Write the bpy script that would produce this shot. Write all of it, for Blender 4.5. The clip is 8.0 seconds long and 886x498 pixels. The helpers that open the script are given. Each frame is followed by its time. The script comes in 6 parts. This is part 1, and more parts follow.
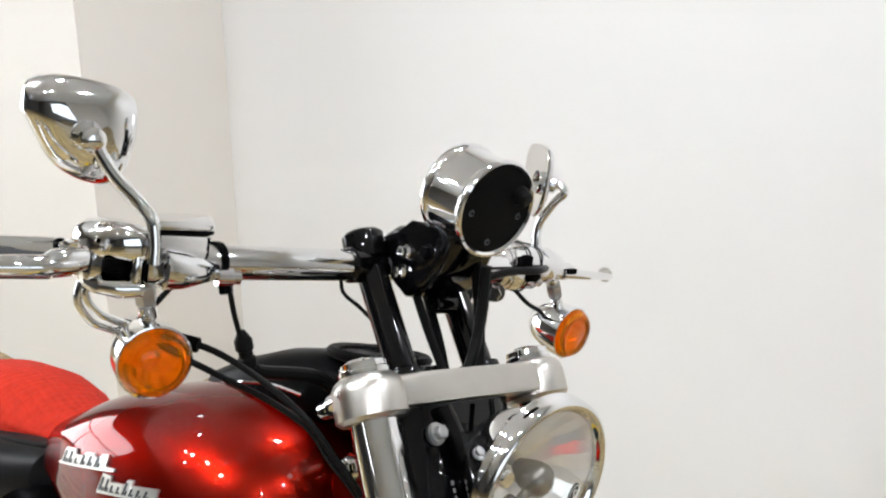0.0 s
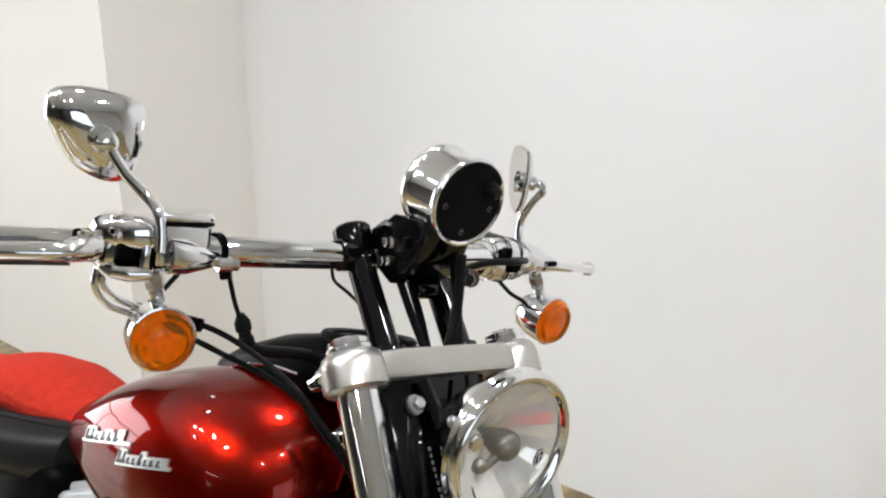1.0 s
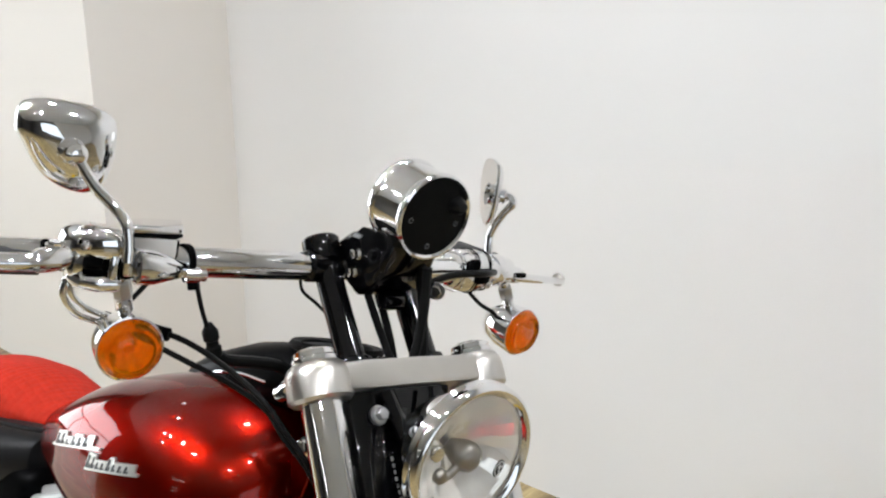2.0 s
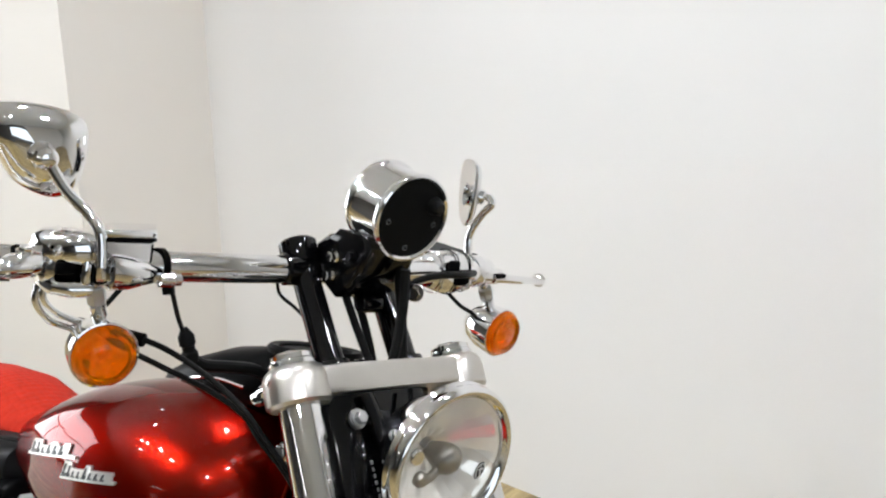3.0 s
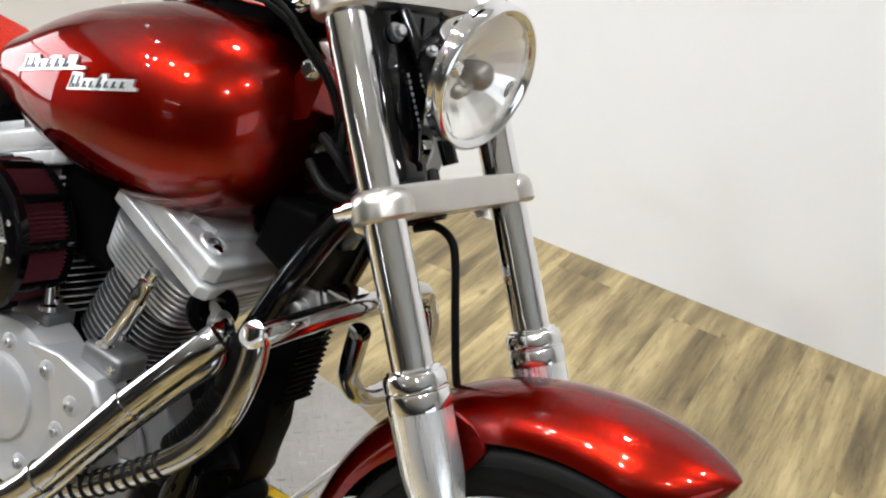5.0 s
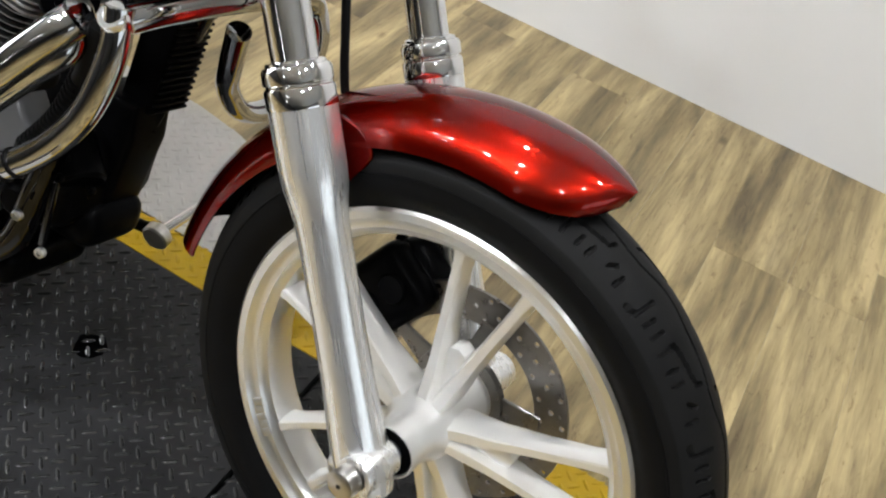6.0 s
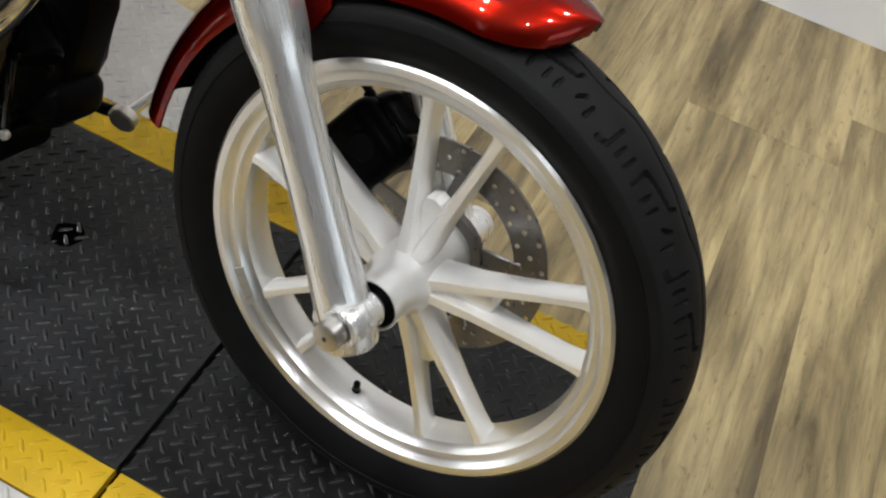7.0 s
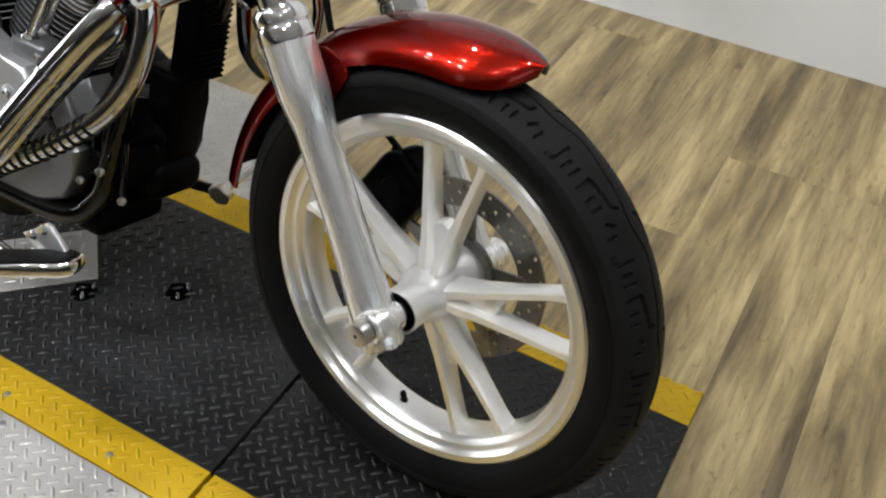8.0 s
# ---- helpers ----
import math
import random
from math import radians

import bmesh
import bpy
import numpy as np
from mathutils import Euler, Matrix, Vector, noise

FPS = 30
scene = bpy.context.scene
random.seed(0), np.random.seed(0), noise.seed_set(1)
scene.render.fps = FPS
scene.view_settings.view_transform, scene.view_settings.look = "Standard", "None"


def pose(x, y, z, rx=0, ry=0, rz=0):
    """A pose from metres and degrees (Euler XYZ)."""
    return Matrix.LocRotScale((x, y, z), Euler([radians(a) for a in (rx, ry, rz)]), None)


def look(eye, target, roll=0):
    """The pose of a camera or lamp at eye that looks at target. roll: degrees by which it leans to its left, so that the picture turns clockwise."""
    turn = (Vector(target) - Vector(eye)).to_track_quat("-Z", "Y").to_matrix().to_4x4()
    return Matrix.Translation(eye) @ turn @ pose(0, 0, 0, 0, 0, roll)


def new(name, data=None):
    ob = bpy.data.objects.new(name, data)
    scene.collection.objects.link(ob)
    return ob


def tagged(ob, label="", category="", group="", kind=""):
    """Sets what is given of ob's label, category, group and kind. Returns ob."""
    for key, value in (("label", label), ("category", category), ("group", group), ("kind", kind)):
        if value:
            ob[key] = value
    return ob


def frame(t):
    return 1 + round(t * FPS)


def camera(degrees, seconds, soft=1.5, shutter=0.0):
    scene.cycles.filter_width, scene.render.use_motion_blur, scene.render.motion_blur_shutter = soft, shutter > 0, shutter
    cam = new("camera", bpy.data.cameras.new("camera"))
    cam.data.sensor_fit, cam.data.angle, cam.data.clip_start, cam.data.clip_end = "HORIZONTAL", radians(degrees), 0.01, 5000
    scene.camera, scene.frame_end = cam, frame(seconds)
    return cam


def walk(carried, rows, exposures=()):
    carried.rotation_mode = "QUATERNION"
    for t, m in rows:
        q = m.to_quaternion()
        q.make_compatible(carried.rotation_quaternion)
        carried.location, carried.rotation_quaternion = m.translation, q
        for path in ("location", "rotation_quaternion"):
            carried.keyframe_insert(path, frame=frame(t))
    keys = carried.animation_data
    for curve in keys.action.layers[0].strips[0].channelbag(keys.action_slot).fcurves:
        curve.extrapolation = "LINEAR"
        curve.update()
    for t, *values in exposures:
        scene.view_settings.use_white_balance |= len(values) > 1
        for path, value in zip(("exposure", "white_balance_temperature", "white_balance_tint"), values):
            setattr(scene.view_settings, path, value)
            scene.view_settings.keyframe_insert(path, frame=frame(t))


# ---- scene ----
# ---------------------------------------------------------------- camera
cam = camera(50.6, 8.0, soft=2.2)
PATH = [
    (0, (0.1115, -0.4789, 1.4847), (-0.6148, 0.4068, 1.1267), 0.01),
    (0.2, (0.1280, -0.4847, 1.4746), (-0.5706, 0.4098, 1.0848), 1.34),
    (0.5, (0.1755, -0.5042, 1.4909), (-0.5597, 0.3839, 1.1583), -1.65),
    (1, (0.2239, -0.5252, 1.4911), (-0.5333, 0.3404, 1.1485), -0.92),
    (1.5, (0.2490, -0.5203, 1.5039), (-0.5119, 0.3477, 1.1757), -0.87),
    (1.7, (0.2517, -0.5201, 1.5108), (-0.5052, 0.3481, 1.1742), -0.29),
    (2.8, (0.2574, -0.5097, 1.5105), (-0.4748, 0.3773, 1.1684), -0.27),
    (3, (0.2535, -0.5089, 1.5073), (-0.4770, 0.3805, 1.1679), -0.30),
    (3.5, (0.2336, -0.4936, 1.5038), (-0.4815, 0.3999, 1.1428), 1.26),
    (4, (0.1969, -0.5879, 1.4813), (-0.4474, 0.3415, 1.0800), 1.26),
    (4.5, (0.1570, -0.6761, 1.4360), (-0.4043, 0.2662, 0.9490), 4.77),
    (4.8, (0.1596, -0.7041, 1.3945), (-0.3616, 0.2190, 0.8321), 6.33),
    (5, (0.1541, -0.7177, 1.3676), (-0.3420, 0.1907, 0.7603), 7.43),
    (5.2, (0.1562, -0.7254, 1.3445), (-0.3047, 0.1765, 0.7009), 9.47),
    (6.3, (0.1704, -0.6793, 1.2262), (-0.0533, 0.1305, 0.3693), 17.40),
    (6.5, (0.1679, -0.6850, 1.2177), (-0.0331, 0.1045, 0.3367), 16.70),
    (6.8, (0.1813, -0.7109, 1.2214), (0.0091, 0.0652, 0.3112), 17.63),
    (7, (0.1998, -0.7125, 1.2169), (0.0094, 0.0669, 0.3246), 15.67),
    (7.2, (0.2432, -0.7437, 1.2357), (0.0056, 0.0440, 0.3474), 14.20),
    (7.5, (0.3089, -0.7703, 1.2532), (0.0124, -0.0013, 0.3810), 9.74),
    (7.6, (0.3452, -0.7799, 1.2710), (-0.0042, -0.0099, 0.4195), 6.72),
    (7.8, (0.4098, -0.8366, 1.3248), (0.0007, -0.0670, 0.4718), 4.53),
    (8, (0.4579, -0.8694, 1.3270), (0.0504, -0.0868, 0.5136), 2.88),
]
walk(cam, [(t, look(eye, aim, roll)) for t, eye, aim, roll in PATH],
     exposures=[(0.0, -0.38), (1.5, -0.55), (3.5, -0.40), (5.0, -0.27), (6.3, -0.56), (8.0, -0.73)])

# ---------------------------------------------------------------- light
world = bpy.data.worlds.new("world")
scene.world = world
world.use_nodes = True
world.node_tree.nodes["Background"].inputs["Color"].default_value = (0.9, 0.95, 1.0, 1)
world.node_tree.nodes["Background"].inputs["Strength"].default_value = 0.3


def ceiling_lamp(x, y, watts, size=0.13, z=3.12):
    data = bpy.data.lights.new("downlight_lamp", "AREA")
    data.shape, data.size, data.energy, data.color = "DISK", size, watts, (0.948, 0.983, 1.04)
    data.spread = radians(155)
    ob = new("downlight_lamp", data)
    ob.matrix_world = pose(x, y, z)
    return ob


DOWNLIGHTS = ((-2.85, -0.2, 5), (-3.1, -1.25, 12), (-2.7, -1.3, 16), (-3.1, -1.9, 16), (-1.9, -1.4, 42), (-1.2, -1.77, 42), (-0.95, -0.72, 40), (-0.9, 0.8, 26), (-3.5, 0.75, 1),
              (0.9, -1.8, 22), (1.1, -0.5, 20), (0.9, 0.9, 26))
for lx, ly, watts in DOWNLIGHTS:
    ceiling_lamp(lx, ly, watts)

# daylight that enters by the wide shop window
sky_lamp = bpy.data.lights.new("window_daylight", "AREA")
sky_lamp.shape, sky_lamp.size, sky_lamp.size_y, sky_lamp.energy, sky_lamp.color = "RECTANGLE", 2.6, 2.1, 14, (0.94, 0.97, 1.0)
win_light = new("window_daylight", sky_lamp)
win_light.matrix_world = look((-6.17, -1.05, 1.25), (0, -1.05, 1.25))

front_sky = bpy.data.lights.new("window_daylight", "AREA")
front_sky.shape, front_sky.size, front_sky.size_y, front_sky.energy, front_sky.color = "RECTANGLE", 4.0, 2.0, 10, (0.82, 0.92, 1.0)
front_light = new("window_daylight", front_sky)
front_light.matrix_world = look((5.17, -2.2, 1.45), (0, -2.2, 1.45))

# ---------------------------------------------------------------- materials
def mat(name, color, rough=0.5, metal=0.0, coat=0.0, noise=0.0, noise_scale=40.0, bump=0.0, bump_scale=300.0,
        rough_var=0.0, trans=0.0, ior=1.45, alpha=1.0, sheen=0.0, stretch=None, spec=0.5, turn=0.0):
    m = bpy.data.materials.new(name)
    m.use_nodes = True
    nt = m.node_tree
    b = nt.nodes["Principled BSDF"]
    b.inputs["Base Color"].default_value = (*color, 1)
    b.inputs["Roughness"].default_value = rough
    b.inputs["Metallic"].default_value = metal
    b.inputs["Coat Weight"].default_value = coat
    b.inputs["Coat Roughness"].default_value = 0.02
    b.inputs["Coat IOR"].default_value = 1.4
    b.inputs["Transmission Weight"].default_value = trans
    b.inputs["IOR"].default_value = ior
    b.inputs["Alpha"].default_value = alpha
    b.inputs["Sheen Weight"].default_value = sheen
    b.inputs["Specular IOR Level"].default_value = spec
    coord = nt.nodes.new("ShaderNodeTexCoord")
    vec = coord.outputs["Object"]
    if turn:
        tilt = nt.nodes.new("ShaderNodeMapping")
        tilt.inputs["Rotation"].default_value = (0, radians(turn), 0)
        nt.links.new(vec, tilt.inputs["Vector"])
        vec = tilt.outputs["Vector"]
    if stretch:
        mp = nt.nodes.new("ShaderNodeMapping")
        mp.inputs["Scale"].default_value = stretch
        nt.links.new(vec, mp.inputs["Vector"])
        vec = mp.outputs["Vector"]
    if noise or rough_var:
        n1 = nt.nodes.new("ShaderNodeTexNoise")
        n1.inputs["Scale"].default_value, n1.inputs["Detail"].default_value = noise_scale, 6
        nt.links.new(vec, n1.inputs["Vector"])
        if noise:
            mix = nt.nodes.new("ShaderNodeMix")
            mix.data_type = "RGBA"
            dark = tuple(c * (1 - noise) for c in color)
            light = tuple(min(1, c * (1 + 0.5 * noise)) for c in color)
            mix.inputs["A"].default_value, mix.inputs["B"].default_value = (*dark, 1), (*light, 1)
            nt.links.new(n1.outputs["Fac"], mix.inputs["Factor"])
            nt.links.new(mix.outputs["Result"], b.inputs["Base Color"])
        if rough_var:
            mr = nt.nodes.new("ShaderNodeMapRange")
            mr.inputs["To Min"].default_value = max(0.0, rough - rough_var)
            mr.inputs["To Max"].default_value = min(1.0, rough + rough_var)
            nt.links.new(n1.outputs["Fac"], mr.inputs["Value"])
            nt.links.new(mr.outputs["Result"], b.inputs["Roughness"])
    if bump:
        n2 = nt.nodes.new("ShaderNodeTexNoise")
        n2.inputs["Scale"].default_value, n2.inputs["Detail"].default_value = bump_scale, 4
        nt.links.new(vec, n2.inputs["Vector"])
        bp = nt.nodes.new("ShaderNodeBump")
        bp.inputs["Strength"].default_value, bp.inputs["Distance"].default_value = bump, 0.001
        nt.links.new(n2.outputs["Fac"], bp.inputs["Height"])
        nt.links.new(bp.outputs["Normal"], b.inputs["Normal"])
    return m


# darker copy of chrome for the low tubes: dark reflections put into the colour
SHADED_CHROME = mat("shaded_chrome", (0.54, 0.54, 0.545), 0.05, 1.0, rough_var=0.025, noise=0.08, noise_scale=14)
CHROME = mat("chrome", (0.86, 0.86, 0.87), 0.045, 1.0, rough_var=0.02, noise_scale=25)
POLISHED = mat("polished_aluminium", (0.92, 0.915, 0.905), 0.28, 0.86, rough_var=0.16, noise=0.12, noise_scale=90, stretch=(1, 1, 0.02), turn=32.1)
SATIN = mat("satin_aluminium", (0.58, 0.555, 0.518), 0.31, 1.0, rough_var=0.08, noise=0.1, noise_scale=30, bump=0.05, bump_scale=400)
RIM_FACE = mat("machined_aluminium", (0.91, 0.9, 0.875), 0.33, 0.97, rough_var=0.08, noise=0.08, noise_scale=22, bump=0.03, bump_scale=500)
turned = RIM_FACE.node_tree
axis = turned.nodes.new("ShaderNodeTangent")
axis.direction_type, axis.axis = "RADIAL", "Y"
turned.links.new(axis.outputs["Tangent"], turned.nodes["Principled BSDF"].inputs["Tangent"])
turned.nodes["Principled BSDF"].inputs["Anisotropic"].default_value = 0.8
turned.nodes["Principled BSDF"].inputs["Anisotropic Rotation"].default_value = 0.25
SILVER_PAINT = mat("silver_painted_spoke", (0.92, 0.91, 0.885), 0.32, 0.68, coat=0.3, noise=0.06, noise_scale=40, bump=0.06, bump_scale=500)
CAST = mat("cast_aluminium", (0.58, 0.58, 0.575), 0.42, 0.85, rough_var=0.1, noise=0.18, noise_scale=30, bump=0.15, bump_scale=500)
ENGINE_SILVER = mat("silver_engine_paint", (0.52, 0.52, 0.525), 0.34, 0.65, noise=0.15, noise_scale=25, bump=0.12, bump_scale=600)
STEEL = mat("brushed_steel", (0.5, 0.5, 0.5), 0.32, 1.0, noise=0.2, noise_scale=60)
DISC_STEEL = mat("disc_steel", (0.21, 0.20, 0.19), 0.3, 1.0, noise=0.25, noise_scale=90, rough_var=0.1)
RED = mat("candy_red_paint", (0.95, 0.4, 0.3), 0.3, 0.95, coat=1.0, noise=0.12, noise_scale=900)
RED.node_tree.nodes["Principled BSDF"].inputs["Coat IOR"].default_value = 1.37
RED.node_tree.nodes["Principled BSDF"].inputs["Specular Tint"].default_value = (0.4, 0.3, 0.3, 1)
RED.node_tree.nodes["Principled BSDF"].inputs["Coat Tint"].default_value = (0.315, 0.019, 0.0072, 1)  # tinted clear coat over silver flake
BLACK = mat("gloss_black_paint", (0.0015, 0.0015, 0.0018), 0.06, 0.0, coat=0.0, rough_var=0.04, noise_scale=20, spec=0.42)
ROCKER = mat("bead_blasted_alloy", (0.64, 0.64, 0.636), 0.37, 0.6, rough_var=0.1, noise=0.12, noise_scale=35, bump=0.06, bump_scale=300)
SATIN_BLACK = mat("satin_black", (0.002, 0.002, 0.0022), 0.32, rough_var=0.12, noise_scale=30, bump=0.05, spec=0.03)
PLASTIC = mat("black_plastic", (0.0055, 0.0055, 0.0055), 0.5, noise=0.25, noise_scale=80, bump=0.12, bump_scale=700, spec=0.06)
RUBBER = mat("tyre_rubber", (0.0062, 0.0062, 0.0064), 0.45, noise=0.5, noise_scale=14, rough_var=0.14, bump=0.12, bump_scale=350, spec=0.07)
HOSE = mat("rubber_hose", (0.007, 0.007, 0.007), 0.4, noise=0.3, noise_scale=60, spec=0.1)
AMBER = mat("amber_lens", (1.0, 0.32, 0.003), 0.02, trans=0.9, ior=1.45)
AMBER_IN = mat("amber_reflector", (1.0, 0.9, 0.66), 0.12, 0.8, bump=0.12, bump_scale=60)
GLASS = mat("clear_glass", (1, 1, 1), 0.01, trans=1.0, ior=1.3)
MIRROR = mat("mirror_glass", (0.93, 0.94, 0.95), 0.01, 1.0)
FILTER = mat("red_filter_gauze", (0.10, 0.014, 0.022), 0.7, noise=0.4, noise_scale=200, bump=0.5, bump_scale=900)
SEAT_RED = mat("red_suede", (0.38, 0.018, 0.007), 0.85, noise=0.35, noise_scale=60, bump=0.4, bump_scale=500, spec=0.2)
# small raised cells pressed into the suede
_nt = SEAT_RED.node_tree
_cells, _bump, _tc = _nt.nodes.new("ShaderNodeTexVoronoi"), _nt.nodes.new("ShaderNodeBump"), _nt.nodes.new("ShaderNodeTexCoord")
_cells.inputs["Scale"].default_value, _cells.inputs["Randomness"].default_value = 75, 0.25
_bump.inputs["Strength"].default_value, _bump.inputs["Distance"].default_value = 0.9, 0.003
_bump.invert = True
_nt.links.new(_tc.outputs["Object"], _cells.inputs["Vector"])
_nt.links.new(_cells.outputs["Distance"], _bump.inputs["Height"])
_nt.links.new(_bump.outputs["Normal"], _nt.nodes["Principled BSDF"].inputs["Normal"])
LEATHER = mat("black_leather", (0.009, 0.009, 0.0095), 0.42, noise=0.3, noise_scale=40, bump=0.2, bump_scale=350, spec=0.2)
LETTERING = mat("pale_print", (0.75, 0.75, 0.72), 0.5)
WORN_PRINT = mat("worn_grey_print", (0.13, 0.13, 0.125), 0.5)
DARK_BADGE = mat("dark_badge_enamel", (0.05, 0.055, 0.06), 0.3)
CASE_GREY = mat("dark_grey_casting", (0.19, 0.19, 0.192), 0.4, 0.7, noise=0.2, noise_scale=30, bump=0.15, bump_scale=500)
TREAD = mat("dusty_tread_rubber", (0.0085, 0.0083, 0.008), 0.55, noise=0.45, noise_scale=25, rough_var=0.12, bump=0.2, bump_scale=300, spec=0.12)

# floor: vinyl planks that run towards the wall
def plank_material(joined=False):
    m = bpy.data.materials.new("weathered_wood_plank")
    m.use_nodes = True
    nt = m.node_tree
    b = nt.nodes["Principled BSDF"]
    N, Lk = nt.nodes.new, nt.links.new
    info, coord = N("ShaderNodeNewGeometry" if joined else "ShaderNodeObjectInfo"), N("ShaderNodeTexCoord")
    chance = info.outputs["Random Per Island" if joined else "Random"]
    shift = N("ShaderNodeVectorMath")
    shift.operation = "MULTIPLY_ADD"
    shift.inputs[1].default_value = (1, 1, 1)
    comb = N("ShaderNodeCombineXYZ")
    mul = N("ShaderNodeMath")
    mul.operation, mul.inputs[1].default_value = "MULTIPLY", 37.0
    Lk(chance, mul.inputs[0])
    for k in ("X", "Y", "Z"):
        Lk(mul.outputs[0], comb.inputs[k])
    Lk(coord.outputs["Object"], shift.inputs[0])
    Lk(comb.outputs[0], shift.inputs[2])

    def grain(scale, sx, sy, detail, rough=0.6, dist=0.0):
        mp, n = N("ShaderNodeMapping"), N("ShaderNodeTexNoise")
        mp.inputs["Scale"].default_value = (sx, sy, 1)
        n.inputs["Scale"].default_value, n.inputs["Detail"].default_value = scale, detail
        n.inputs["Roughness"].default_value, n.inputs["Distortion"].default_value = rough, dist
        Lk(shift.outputs[0], mp.inputs["Vector"])
        Lk(mp.outputs[0], n.inputs["Vector"])
        return n.outputs["Fac"]

    broad, fine, stain = grain(2.2, 5.5, 0.75, 6, 0.6, 0.35), grain(9, 11, 0.55, 8, 0.7), grain(4, 4.6, 0.5, 7, 0.66, 0.5)
    ramp = N("ShaderNodeValToRGB")
    ramp.color_ramp.elements[0].position, ramp.color_ramp.elements[0].color = 0.33, (0.098, 0.07, 0.031, 1)
    ramp.color_ramp.elements[1].position, ramp.color_ramp.elements[1].color = 0.63, (0.475, 0.366, 0.18, 1)
    e = ramp.color_ramp.elements.new(0.48)
    e.color = (0.275, 0.206, 0.096, 1)
    Lk(broad, ramp.inputs["Fac"])
    # grey worn streaks
    r2 = N("ShaderNodeValToRGB")
    r2.color_ramp.elements[0].position, r2.color_ramp.elements[0].color = 0.52, (0, 0, 0, 1)
    r2.color_ramp.elements[1].position, r2.color_ramp.elements[1].color = 0.68, (0.5, 0.5, 0.5, 1)
    Lk(stain, r2.inputs["Fac"])
    mix = N("ShaderNodeMix")
    mix.data_type = "RGBA"
    mix.inputs["B"].default_value = (0.125, 0.09, 0.046, 1)
    Lk(r2.outputs["Color"], mix.inputs["Factor"])
    Lk(ramp.outputs["Color"], mix.inputs["A"])
    mix2 = N("ShaderNodeMix")
    mix2.data_type, mix2.blend_type = "RGBA", "MULTIPLY"
    mix2.inputs["Factor"].default_value = 0.55
    r3 = N("ShaderNodeValToRGB")
    r3.color_ramp.elements[0].position, r3.color_ramp.elements[0].color = 0.32, (0.45, 0.42, 0.38, 1)
    r3.color_ramp.elements[1].position = 0.55
    Lk(fine, r3.inputs["Fac"])
    Lk(mix.outputs["Result"], mix2.inputs["A"])
    Lk(r3.outputs["Color"], mix2.inputs["B"])
    # dark knots, few and far between
    vo, mp = N("ShaderNodeTexVoronoi"), N("ShaderNodeMapping")
    mp.inputs["Scale"].default_value = (5.0, 2.6, 1)
    Lk(shift.outputs[0], mp.inputs["Vector"])
    Lk(mp.outputs[0], vo.inputs["Vector"])
    vo.inputs["Scale"].default_value = 1.0
    r4 = N("ShaderNodeValToRGB")
    r4.color_ramp.elements[0].position, r4.color_ramp.elements[0].color = 0.03, (0.3, 0.25, 0.2, 1)
    r4.color_ramp.elements[1].position = 0.075
    Lk(vo.outputs["Distance"], r4.inputs["Fac"])
    mix3 = N("ShaderNodeMix")
    mix3.data_type, mix3.blend_type, mix3.inputs["Factor"].default_value = "RGBA", "MULTIPLY", 0.8
    Lk(mix2.outputs["Result"], mix3.inputs["A"])
    Lk(r4.outputs["Color"], mix3.inputs["B"])
    # short dark flecks in the grain
    r5, mix4 = N("ShaderNodeValToRGB"), N("ShaderNodeMix")
    r5.color_ramp.elements[0].position, r5.color_ramp.elements[1].position = 0.56, 0.64
    r5.color_ramp.elements[1].color = (0.75, 0.75, 0.75, 1)
    Lk(grain(13, 5.5, 1.3, 8, 0.78, 0.8), r5.inputs["Fac"])
    mix4.data_type, mix4.blend_type = "RGBA", "MULTIPLY"
    mix4.inputs["B"].default_value = (0.5, 0.43, 0.35, 1)
    Lk(r5.outputs["Color"], mix4.inputs["Factor"])
    Lk(mix3.outputs["Result"], mix4.inputs["A"])
    # each board a little lighter or darker
    hsv, mr = N("ShaderNodeHueSaturation"), N("ShaderNodeMapRange")
    mr.inputs["To Min"].default_value, mr.inputs["To Max"].default_value = 0.96, 1.04
    Lk(chance, mr.inputs["Value"])
    Lk(mr.outputs["Result"], hsv.inputs["Value"])
    Lk(mix4.outputs["Result"], hsv.inputs["Color"])
    Lk(hsv.outputs["Color"], b.inputs["Base Color"])
    b.inputs["Roughness"].default_value = 0.3
    bp = N("ShaderNodeBump")
    bp.inputs["Strength"].default_value, bp.inputs["Distance"].default_value = 0.25, 0.0015
    Lk(fine, bp.inputs["Height"])
    Lk(bp.outputs["Normal"], b.inputs["Normal"])
    return m


PLANK = plank_material()
WALL_PAINT = mat("white_wall_paint", (0.82, 0.81, 0.795), 0.55, noise=0.035, noise_scale=1.5, bump=0.06, bump_scale=160)
CEILING_PAINT = mat("ceiling_paint", (0.74, 0.78, 0.83), 0.8, noise=0.05, noise_scale=2)
SHOP_WALL = mat("dark_grey_shop_wall", (0.24, 0.24, 0.245), 0.7, noise=0.2, noise_scale=1.5)
# same wall paint as above, with warm light mixed into its colour
WARM_LIT_PAINT = mat("warm_lit_wall_paint", (0.80, 0.765, 0.715), 0.6, noise=0.035, noise_scale=1.5, bump=0.06, bump_scale=160)
JOINT = mat("dark_joint", (0.05, 0.04, 0.03), 0.8, noise=0.2)


